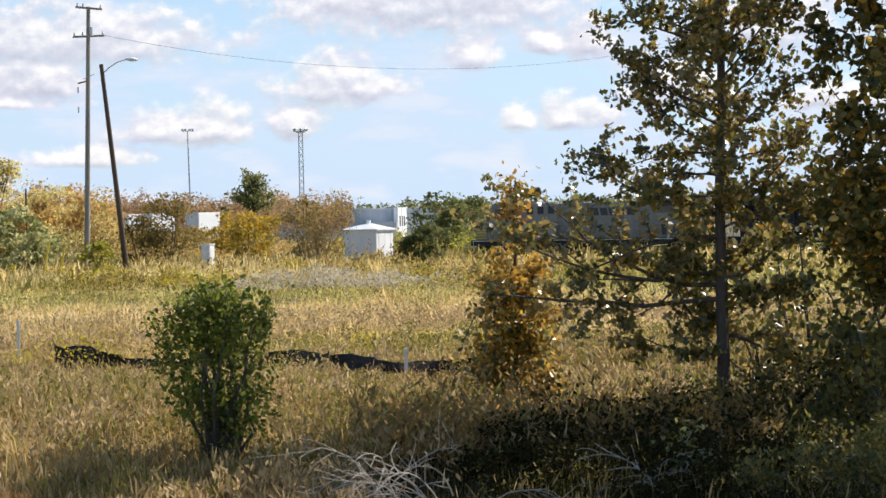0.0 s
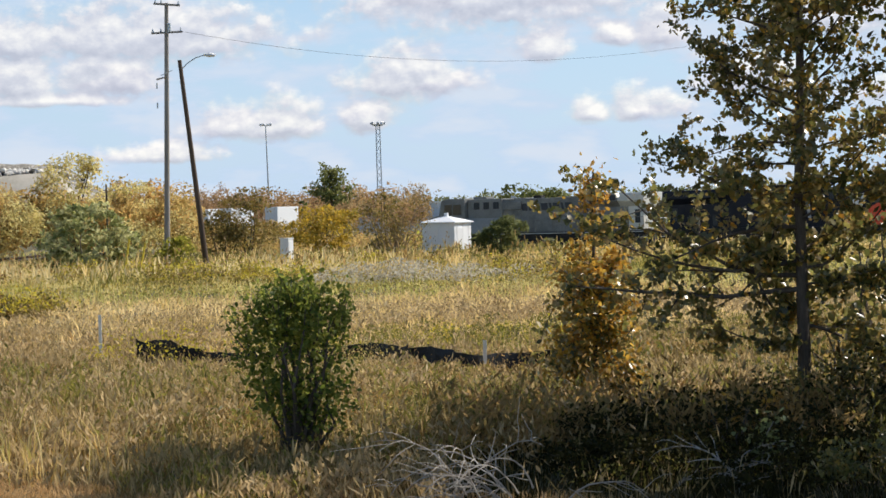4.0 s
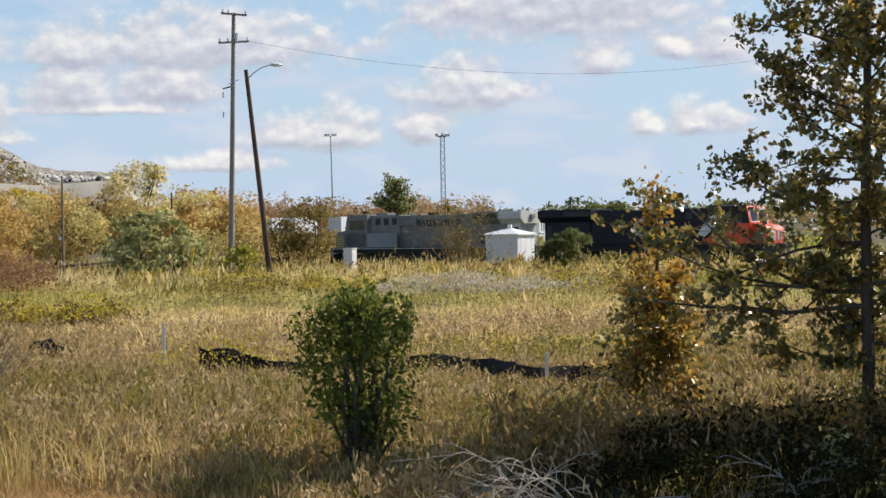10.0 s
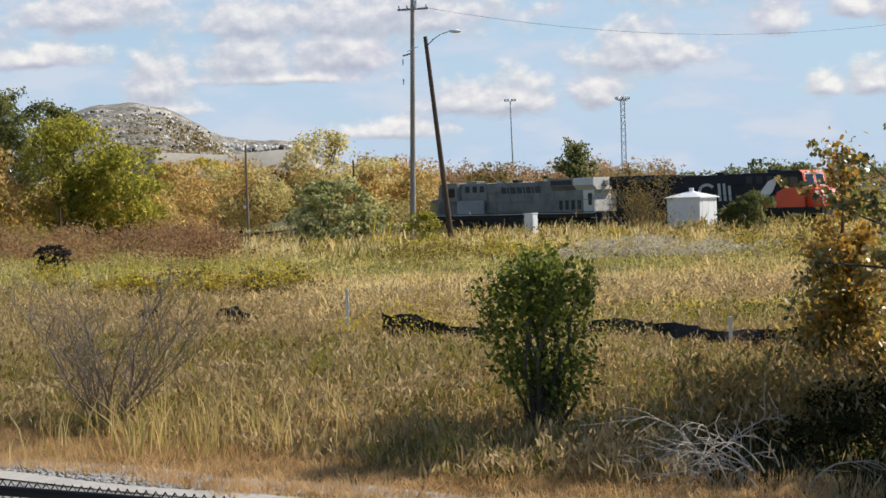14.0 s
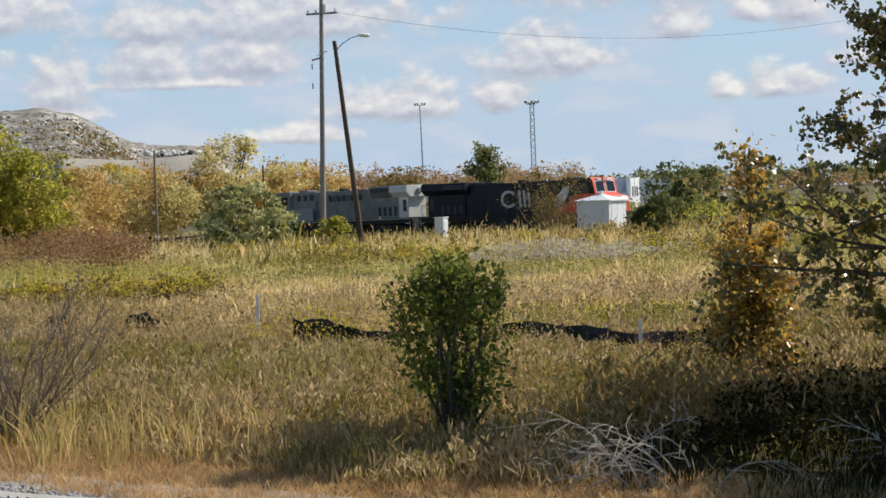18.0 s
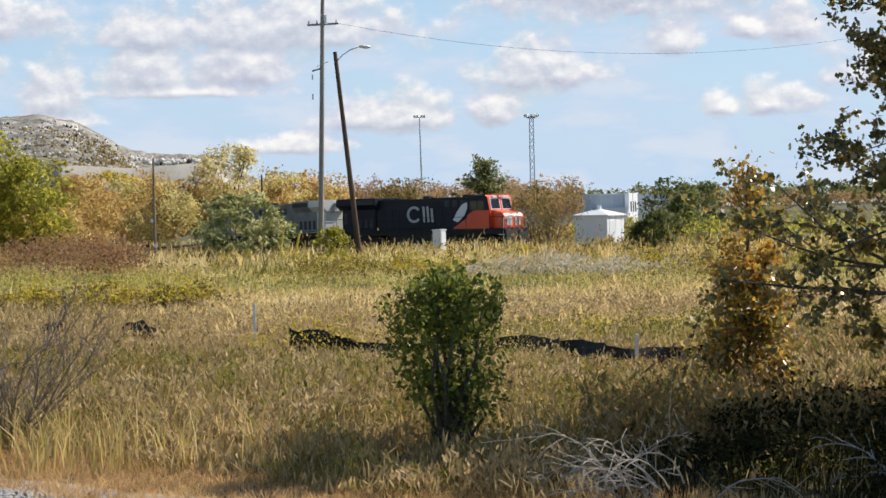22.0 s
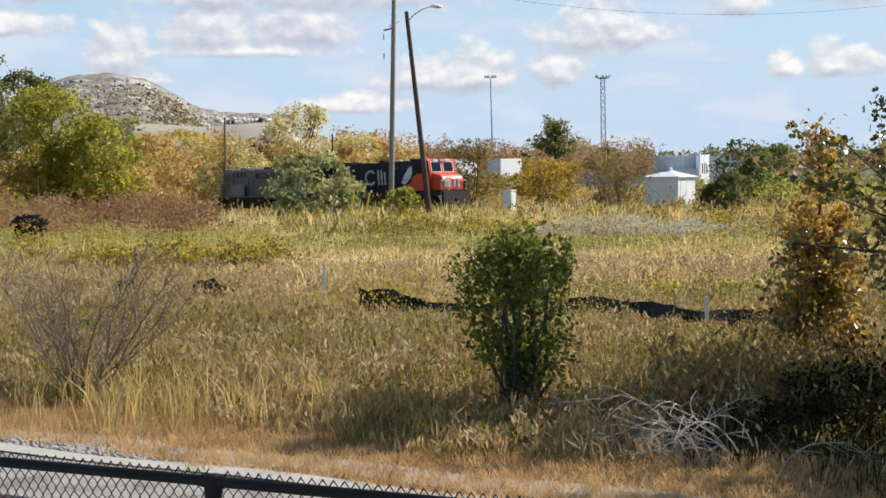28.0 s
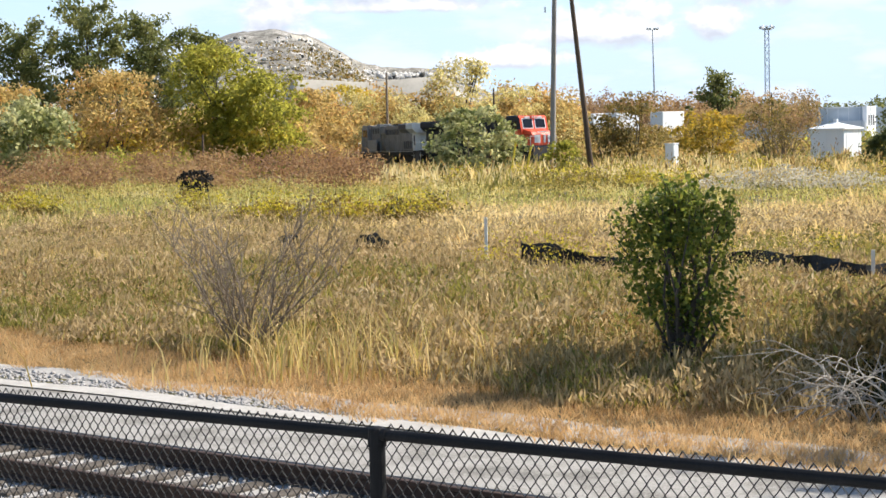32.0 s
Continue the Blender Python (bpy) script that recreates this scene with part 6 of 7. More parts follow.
# ---- rubble mound far off ----
def build_mound():
    az = np.radians(np.linspace(-26, 0.5, 150))
    ds = np.linspace(620, 900, 34)
    prof_a = np.radians([-26, -20, -17, -15.2, -14.4, -13.6, -12.8, -11.7, -10.9, -10.2, -9.6, -9.1, -8.7, -8.0, -7.2, -6.6, -6.0, -5.0, -3.0, 0.5])
    prof_e = [0.9, 1.1, 1.3, 1.75, 2.25, 2.62, 2.88, 2.93, 2.78, 2.42, 2.1, 1.9, 1.80, 1.77, 1.76, 1.62, 1.2, 0.6, 0.2, 0.1]
    vs = []
    r = np.random.default_rng(7)
    for j, d in enumerate(ds):
        f = j / 33
        up = 1 - abs((f - 0.5) / 0.5) ** 1.7
        for a in az:
            e = float(np.interp(a, prof_a, prof_e))
            hgt = 3.2 + 1.2 + 760 * math.tan(radians(e))
            if f < 0.5:
                # a pale shelf half way up the near side
                shelf = float(smooth(-9.8, -9.0, math.degrees(a)) * (1 - smooth(-6.2, -5.5, math.degrees(a))))
                up2 = up * (1 - 0.15 * shelf)
            else:
                up2 = up
            n = noise.noise(Vector((a * 90, d * 0.03, 0))) * 0.8 + noise.noise(Vector((a * 260, d * 0.09, 3))) * 0.6
            vs.append((d * math.sin(a), d * math.cos(a), -1.3 + hgt * up2 + n * up2))
    w = len(az)
    i = np.arange(33)[:, None] * w + np.arange(w - 1)[None, :]
    q = np.stack([i, i + 1, i + w + 1, i + w], -1).reshape(-1, 4)
    m = quad_mesh("rubble_mound", vs, q, M["rubble"])
    tagged(m, "great grey brown mound of rubble and earth", "mound", kind="structure")
    # broken slabs along the shelf and loose blocks down the face
    cube = np.array([(x, y, z) for x in (-1, 1) for y in (-1, 1) for z in (-1, 1)], float)
    V = np.array(vs).reshape(34, w, 3)
    f = np.array([(0, 1, 3, 2), (4, 6, 7, 5), (0, 4, 5, 1), (2, 3, 7, 6), (0, 2, 6, 4), (1, 5, 7, 3)])
    for name, mt, n, s0, s1, lab in (("rubble_slabs", "rubble_pale", 2200, 0.25, 1.0, "pale broken concrete slabs on the mound"), ("dark_rubble", "rubble_dark", 1100, 0.25, 0.8, "dark broken blocks and earth clods on the mound")):
        k = int(n * 0.7)
        ia = np.concatenate([r.integers(95, 112, k), np.clip(r.normal(76, 14, n - k), 36, 112).astype(int)])
        ib = np.concatenate([np.full(k, 15), r.integers(3, 13, n - k)])
        p = V[ib, ia] + r.normal(0, 1, (n, 3)) * np.array([1.6, 2.5, 0.1])
        p[:k, 2] += np.abs(r.normal(0, 0.55, k))
        p[k:, 2] -= 0.05
        sz = r.uniform(s0, s1, (n, 1, 1)) * r.uniform(0.5, 1.5, (n, 1, 3))
        sz[k:] *= 0.55
        ang = r.uniform(0, 6.28, n)
        rot = np.zeros((n, 3, 3))
        rot[:, 0, 0], rot[:, 0, 2], rot[:, 1, 1], rot[:, 2, 0], rot[:, 2, 2] = np.cos(ang), np.sin(ang), 1, -np.sin(ang), np.cos(ang)
        v = np.einsum("nij,nkj->nki", rot, cube[None] * sz) + p[:, None, :]
        q = (np.arange(n)[:, None, None] * 8 + f[None]).reshape(-1, 4)
        tagged(quad_mesh(name, v.reshape(-1, 3), q, M[mt]), lab, "rubble", kind="stuff")
    # a pale cliff-like patch near the summit
    m = 8
    cv, cf = [], []
    for a in range(m + 1):
        for b in range(5):
            az0, e0 = -11.35 + 0.075 * a + 0.02 * math.sin(a * 2.1 + b), 2.66 - 0.015 * a - (0.05 + 0.01 * math.sin(a * 1.7)) * b
            d = 731 - 3.2 * b - 0.6 * math.sin(a * 1.3)
            cv.append((d * math.sin(radians(az0)), d * math.cos(radians(az0)), 3.2 + d * math.tan(radians(e0))))
    cf = [(a * 5 + b, a * 5 + b + 1, a * 5 + b + 6, a * 5 + b + 5) for a in range(m) for b in range(4)]
    ob = mesh_object("mound_cliff", cv, cf, M["pale_earth"])
    sd = ob.modifiers.new("depth", "SOLIDIFY")
    sd.thickness, sd.offset = 3.0, 0.0
    tagged(ob, "pale earth cliff near the mound's summit", "cliff", kind="structure")
    # a smooth pale bank before the mound
    bv, bf = [], []
    for a in range(61):
        az0 = -11.9 + 5.9 * a / 60
        top = 0.5 + 0.92 * float(smooth(-11.9, -11.2, az0) * (1 - smooth(-6.9, -6.0, az0))) + 0.05 * math.sin(a * 0.17)
        for d, f in ((600, 0.0), (606, 0.55), (612, 1.0), (622, 1.0), (640, 0.0)):
            bv.append((d * math.sin(radians(az0)), d * math.cos(radians(az0)), -1.4 + (4.6 + d * math.tan(radians(top))) * f))
    for a in range(60):
        for b in range(4):
            bf.append((a * 5 + b, a * 5 + b + 5, a * 5 + b + 6, a * 5 + b + 1))
    tagged(mesh_object("earth_bank", bv, bf, M["pale_earth"], smooth=True), "smooth pale earth bank before the mound", "bank", kind="structure")
    # scrub on the lower slope
    n = 5000
    ia, ib = np.clip(r.normal(92, 7, n), 60, 110).astype(int), (r.random(n) ** 1.2 * 11).astype(int)
    p = V[ib, ia] + r.normal(0, 1, (n, 3)) * np.array([2.0, 4.0, 0.6]) + np.array([0, 0, 0.6])
    tagged(leaves("mound_scrub", p, 1.3, M["leaf_umber"], None, 77), "thin olive scrub on the mound's lower slope", "scrub", kind="stuff")


build_mound()


# ---- far plants ----
def ray_xy(az, d):
    return d * math.sin(radians(az)), d * math.cos(radians(az))


def build_far_plants():
    sd = 200
    # named shrubs along the railway: bearing, distance, width, height, leaves, leaf size, material
    items = (
        ("sage_bush", -6.1, 121, 6.4, 4.2, 3600, 0.26, "leaf_sage", "rounded pale sage green bush beside the yard track"),
        ("willow_bush", 5.75, 124, 3.8, 2.75, 2200, 0.36, "leaf_far", "feathery grey green bush beside the white hut"),
        ("low_green_shrub", -3.55, 117, 2.2, 2.2, 600, 0.22, "leaf_lime", "low green shrub at the foot of the utility pole"),
        ("dark_shrub", -2.35, 200, 5.0, 5.0, 1200, 0.28, "leaf_umber", "dark shrub behind the lamp pole"),
        ("olive_shrub", -1.5, 198, 6.6, 7.0, 1900, 0.28, "leaf_umber", "olive brown shrub behind the lamp pole"),
        ("yellow_shrub", 0.65, 205, 8.0, 5.4, 2200, 0.34, "leaf_yellow", "bright yellow autumn shrub"),
        ("olive_shrub", -0.9, 245, 6.0, 4.1, 900, 0.28, "leaf_rust", "olive shrub before the parked trailers"),
        ("olive_shrub", -2.6, 250, 9.0, 4.1, 1200, 0.28, "leaf_rust", "olive shrub before the parked trailers"),
        ("olive_shrub", 2.3, 168, 3.4, 5.9, 700, 0.26, "leaf_umber", "olive shrub with thinning leaves beside the hut"),
        ("round_green_tree", 6.3, 215, 7.2, 7.2, 2600, 0.36, "leaf_far", "rounded dark green tree beyond the railway"),
        ("round_green_tree", 7.0, 225, 6.6, 6.6, 1800, 0.36, "leaf_far", "rounded dark green tree beyond the railway"),
        ("pine_tree", 8.75, 230, 3.6, 8.0, 1400, 0.34, "leaf_far", "dark narrow evergreen beyond the railway"),
        ("pine_tree", 10.4, 240, 3.6, 7.4, 1400, 0.34, "leaf_far", "dark narrow evergreen beyond the railway"),
        ("green_round_bush", -18.9, 128, 6.8, 5.6, 3200, 0.30, "leaf_sage", "large rounded blue green bush at the field's edge"),
        ("lime_tree", -13.6, 192, 11.5, 12.2, 6500, 0.34, "leaf_lime", "broad yellow green tree in the thicket"),
        ("lime_tree", -12.1, 189, 11.0, 9.4, 6000, 0.34, "leaf_lime", "broad yellow green tree in the thicket"),
        ("rust_tree", -16.3, 190, 13.0, 9.8, 6400, 0.32, "leaf_rust", "rust coloured tree in the thicket"),
        ("rust_tree", -10.6, 212, 8.5, 8.6, 4200, 0.32, "leaf_rust", "rust coloured tree in the thicket"),
        ("rust_tree", -19.6, 200, 12.0, 9.0, 4600, 0.32, "leaf_rust", "rust coloured tree in the thicket"),
        ("pale_tree", -6.5, 252, 11.0, 13.2, 4600, 0.34, "leaf_pale", "pale leaved tree with thinning crown in the thicket"),
        ("pale_tree", -8.9, 262, 12.0, 9.6, 4200, 0.34, "leaf_pale", "pale leaved tree with thinning crown in the thicket"),
        ("pale_tree", -4.9, 255, 8.0, 9.4, 2600, 0.32, "leaf_pale", "pale leaved tree with thinning crown in the thicket"),
        ("golden_tree", -9.6, 272, 9.0, 10.6, 3600, 0.34, "leaf_gold", "golden leaved tree in the thicket"),
        ("rust_tree", -5.6, 262, 8.0, 7.4, 2600, 0.34, "leaf_rust", "rust coloured tree in the thicket"),
    )
    for i, (nm, az, d, w, h, cnt, lf, mt, lab) in enumerate(items):
        x, y = ray_xy(az, d)
        cat = "tree" if "tree" in nm else "shrub"
        shrub(nm, x, y, w, h, int(cnt * 1.2), lf * 1.25, M[mt], lab, sd + i * 3, 8, 80 if cnt > 4000 else 54 if cnt > 1900 else 30, 0.04, category=cat, tight=0.92, aspect=0.2 if nm == "willow_bush" else 0.55)
    # bare bush before the hut
    x, y = ray_xy(2.75, 131)
    r = np.random.default_rng(333)
    tp = root("bare_thorn_bush", pose(x, y, float(ground_z(x, y))), "half bare grey thorn bush beside the white hut", "shrub")
    lines, pts = [], []
    for i in range(20):
        a = r.uniform(0, 6.28)
        d = Vector((math.cos(a) * 0.7, math.sin(a) * 0.7, 1))
        mn = limb(r, (0, 0, 0), d, r.uniform(2.6, 4.2), 0.05, 6, 0.25, 0.06)
        lines.append(mn)
        for g in range(5):
            q = mn[int(r.integers(2, 7))]
            tw = limb(r, q[:3], d + Vector((r.normal(0, 0.8), r.normal(0, 0.8), r.normal(0, 0.5))), r.uniform(0.6, 1.4), 0.022, 3, 0.3, 0)
            lines.append(tw)
            pts.append(np.array(tw[-1][:3]) + r.normal(0, 0.28, (22, 3)))
    for i in range(20):
        v, f = tubes(lines[i * 6:i * 6 + 1], 5)
        st = mesh_object("stem", v, f, M["twig"], tp)
        for tw in lines[i * 6 + 1:i * 6 + 6]:
            v, f = tubes([tw], 4)
            mesh_object("twig", v, f, M["twig"], st)
    leaves("crown", np.concatenate(pts), 0.15, M["leaf_umber"], tp, 334)
    # oak crowns over the thicket
    r = np.random.default_rng(17)
    for az, d, h, tr in ((-17.1, 232, 18.6, 0.35), (-15.4, 236, 16.6, 0.32), (-18.9, 238, 15.5, 0.3), (-13.9, 255, 16.6, 0.18)):
        x, y = ray_xy(az, d)
        tree("tall_grey_tree", x, y, h, tr, around(r, 24, 0.3, 0.97, 4.2 if tr > 0.2 else 2.0, 5.6 if tr > 0.2 else 1.4, 0.5), 0.5, 14, M["leaf_far"], "tall open crowned tree above the thicket", 400 + int(-az * 10), spread=0.95, twigs=5)
    x, y = ray_xy(0.9, 331)
    tree("round_crowned_tree", x, y, 12.8, 0.36, around(r, 12, 0.50, 0.66, 3.2, 4.0, 0.25) + around(r, 13, 0.66, 0.94, 1.7, 3.2, 0.3), 0.55, 5, M["leaf_far"], "round crowned green tree above the yard", 431, spread=0.7, twigs=4)
    x, y = ray_xy(0.17, 335)
    shrub("pine_tree", x, y, 2.6, 10.6, 900, 0.4, M["leaf_far"], "dark narrow evergreen beyond the railway", 437, 4, 14, 0.1, category="tree")
    # woods and brush that cannot be counted
    def mass(name, n, az0, az1, d0, d1, h0, h1, leaf, mt, label, seed, wide=7.0):
        """Many crowns side by side, each an uneven dome of leaves, joined."""
        r = np.random.default_rng(seed)
        mid = (d0 + d1) / 2
        k = max(6, int(radians(az1 - az0) * mid * (d1 - d0) / (wide * wide * 0.55)))
        az, d = np.radians(r.uniform(az0, az1, k)), r.uniform(d0, d1, k)
        cx, cy, ch = d * np.sin(az), d * np.cos(az), r.uniform(h0, h1, k)
        cr = wide * r.uniform(0.3, 0.62, k)
        # each crown is a heap of smaller domes
        m = 12
        w = r.normal(0, 1, (k, m, 3))
        w /= np.linalg.norm(w, axis=2)[:, :, None]
        w[:, :, 2] = np.where(w[:, :, 2] < -0.3, -w[:, :, 2], w[:, :, 2])
        sub = r.uniform(0.26, 0.5, (k, m))
        i, j = r.integers(0, k, n), r.integers(0, m, n)
        v = r.normal(0, 1, (n, 3))
        v /= np.linalg.norm(v, axis=1)[:, None]
        c = w[i, j] * 0.72 + v * (sub[i, j] * r.uniform(0.7, 1.05, n))[:, None]
        x, y = cx[i] + c[:, 0] * cr[i], cy[i] + c[:, 1] * cr[i]
        z = ground_z(x, y) + np.maximum(ch[i] * (0.48 + 0.52 * c[:, 2]), 0.1)
        ob = leaves(name, np.stack([x, y, z], -1), leaf * r.uniform(0.75, 1.25, n), M[mt], None, seed, out=v + r.normal(0, 0.6, (n, 3)) + np.array([0, 0, 0.25]))
        tagged(ob, label, "woods", kind="stuff")
    mass("thicket", 54000, -23, -11.2, 188, 250, 4.0, 8.0, 0.45, "leaf_rust", "dense autumn thicket of rust and tan brush", 501, 5.5)
    mass("thicket_far", 42000, -11.6, -3.4, 246, 290, 6.0, 10.6, 0.50, "leaf_rust", "dense autumn thicket of rust and tan brush", 501)
    mass("thicket_green", 16000, -23, -11.2, 186, 230, 2.0, 5.6, 0.40, "leaf_gold", "golden green brush in the thicket", 502, 5.0)
    mass("thicket_pale", 22000, -9.4, -3.2, 240, 275, 4.0, 8.0, 0.34, "leaf_pale", "pale tan brush in the thicket", 507, 6.0)
    mass("red_brush_band", 34000, -22, -9.2, 97, 135, 0.8, 2.5, 0.16, "red_brush", "low red brown brush along the field's edge", 503, 3.4)
    mass("olive_brush_band", 12000, -22, -14.4, 150, 180, 1.2, 2.6, 0.22, "leaf_lime", "olive brush before the thicket", 510, 3.0)
    mass("yard_trees", 42000, -4.6, 3.6, 345, 400, 6.0, 11.0, 0.5, "leaf_far_rust", "distant row of rust coloured trees behind the yard", 504, 7.0)
    mass("far_woods", 30000, -14, 24, 900, 1000, 10.0, 14.5, 1.9, "leaf_far", "distant wooded skyline", 505, 16.0)
    mass("far_rust_woods", 18000, -14, 24, 860, 900, 7.0, 11.0, 1.2, "leaf_far_rust", "distant autumn trees on the skyline", 506, 14.0)
    mass("yard_brush", 18000, -3.4, 9.0, 215, 275, 1.2, 2.9, 0.32, "leaf_rust", "rough olive and rust brush between the yard tracks", 508, 5.0)
    mass("trailer_brush", 16000, -3.7, 1.4, 228, 280, 3.3, 4.5, 0.30, "leaf_umber", "olive brown brush before the parked trailers", 512, 4.5)
    mass("yard_green_brush", 5000, 3.5, 14.0, 190, 262, 1.8, 4.0, 0.4, "leaf_lime", "green brush beyond the railway", 509, 5.0)
    # dark boxy clump, built as a dense shrub
    x, y = ray_xy(-14.2, 94)
    shrub("dark_heap", x, y, 1.9, 1.35, 1500, 0.16, M["stump"], "dark boxy clump at the field's edge, built as a shrub", 511, 9, 34, 0.03, category="brush heap", tight=0.9, bark="stump")


build_far_plants()


def clump_mass(name, spots, n, spread, h0, h1, leaf, mt, label, seed):
    """Low uneven clumps of flecks round the given spots."""
    r = np.random.default_rng(seed)
    c = np.array(spots)
    size = r.uniform(0.45, 1.2, len(c))
    i = r.integers(0, len(c), n)
    x = c[i, 0] + r.normal(0, spread, n) * size[i]
    y = c[i, 1] + r.normal(0, spread, n) * size[i]
    far = np.hypot(x - c[i, 0], y - c[i, 1]) / (spread * size[i])
    z = ground_z(x, y) + h0 + (h1 * size[i] - h0) * r.random(n) * np.clip(1.15 - 0.3 * far, 0.1, 1)
    tagged(leaves(name, np.stack([x, y, z], -1), leaf, M[mt], None, seed), label, "weeds", kind="stuff")


def build_flowers():
    r = np.random.default_rng(71)
    spots = []
    for az0, az1, d0, d1, n in ((-4.4, 1.0, 92, 102, 17), (-13.0, -7.2, 66, 69, 17), (-20, -14, 76, 82, 8), (1.5, 7.5, 108, 114, 9), (-7, -3, 104, 110, 4), (5, 9, 88, 96, 5)):
        a, d = np.radians(r.uniform(az0, az1, n)), r.uniform(d0, d1, n)
        spots += list(np.stack([d * np.sin(a), d * np.cos(a)], -1))
    clump_mass("goldenrod_leaves", spots, 17000, 0.55, 0.05, 1.0, 0.15, "leaf_umber", "dark olive leaves of the goldenrod clumps", 72)
    clump_mass("goldenrod_patch", spots, 6500, 0.5, 0.4, 1.15, 0.14, "goldenrod", "yellow goldenrod clumps in the meadow", 75)
    a, d = np.radians(r.normal(3.4, 1.3, 12)), r.normal(90, 2.0, 12)
    clump_mass("pale_aster_patch", np.stack([d * np.sin(a), d * np.cos(a)], -1), 9000, 0.8, 0.2, 1.05, 0.13, "aster", "patch of grey white seeding asters", 73)
    a, d = np.radians(r.uniform(-6, 9, 26)), r.uniform(43, 47, 26)
    clump_mass("yellow_weeds", np.stack([d * np.sin(a), d * np.cos(a)], -1), 3000, 0.4, 0.2, 0.85, 0.075, "goldenrod", "yellow weeds behind the silt fence", 74)
    # low brown clumps that stand for dark gaps and break up the brown grass
    a, d = np.radians(r.uniform(-20, 4.5, 170)), r.uniform(24.5, 43, 170)
    sp = np.stack([d * np.sin(a), d * np.cos(a)], -1)
    clump_mass("dark_weed_clumps", sp[n_of(sp[:, 0], sp[:, 1]) > VERGE_OUT + 1.2], 16000, 0.42, 0.02, 0.5, 0.06, "weed_brown", "low dark brown weeds in place of gaps in the dry grass", 76)
    # olive and straw yellow patches in the brown grass
    a, d = np.radians(r.uniform(-20, 9, 110)), r.uniform(22, 42, 110)
    sp = np.stack([d * np.sin(a), d * np.cos(a)], -1)
    sp = sp[n_of(sp[:, 0], sp[:, 1]) > VERGE_OUT + 0.6]
    clump_mass("olive_weed_clumps", sp[::2], 9000, 0.5, 0.08, 0.68, 0.055, "olive_grass", "olive and yellow weeds in the dry grass", 78)
    clump_mass("straw_weed_clumps", sp[1::2], 6000, 0.5, 0.25, 0.75, 0.05, "reed_yellow", "straw coloured seeding weeds in the dry grass", 79)


build_flowers()


# ---- clouds ----
CLOUD_R = 3800.0


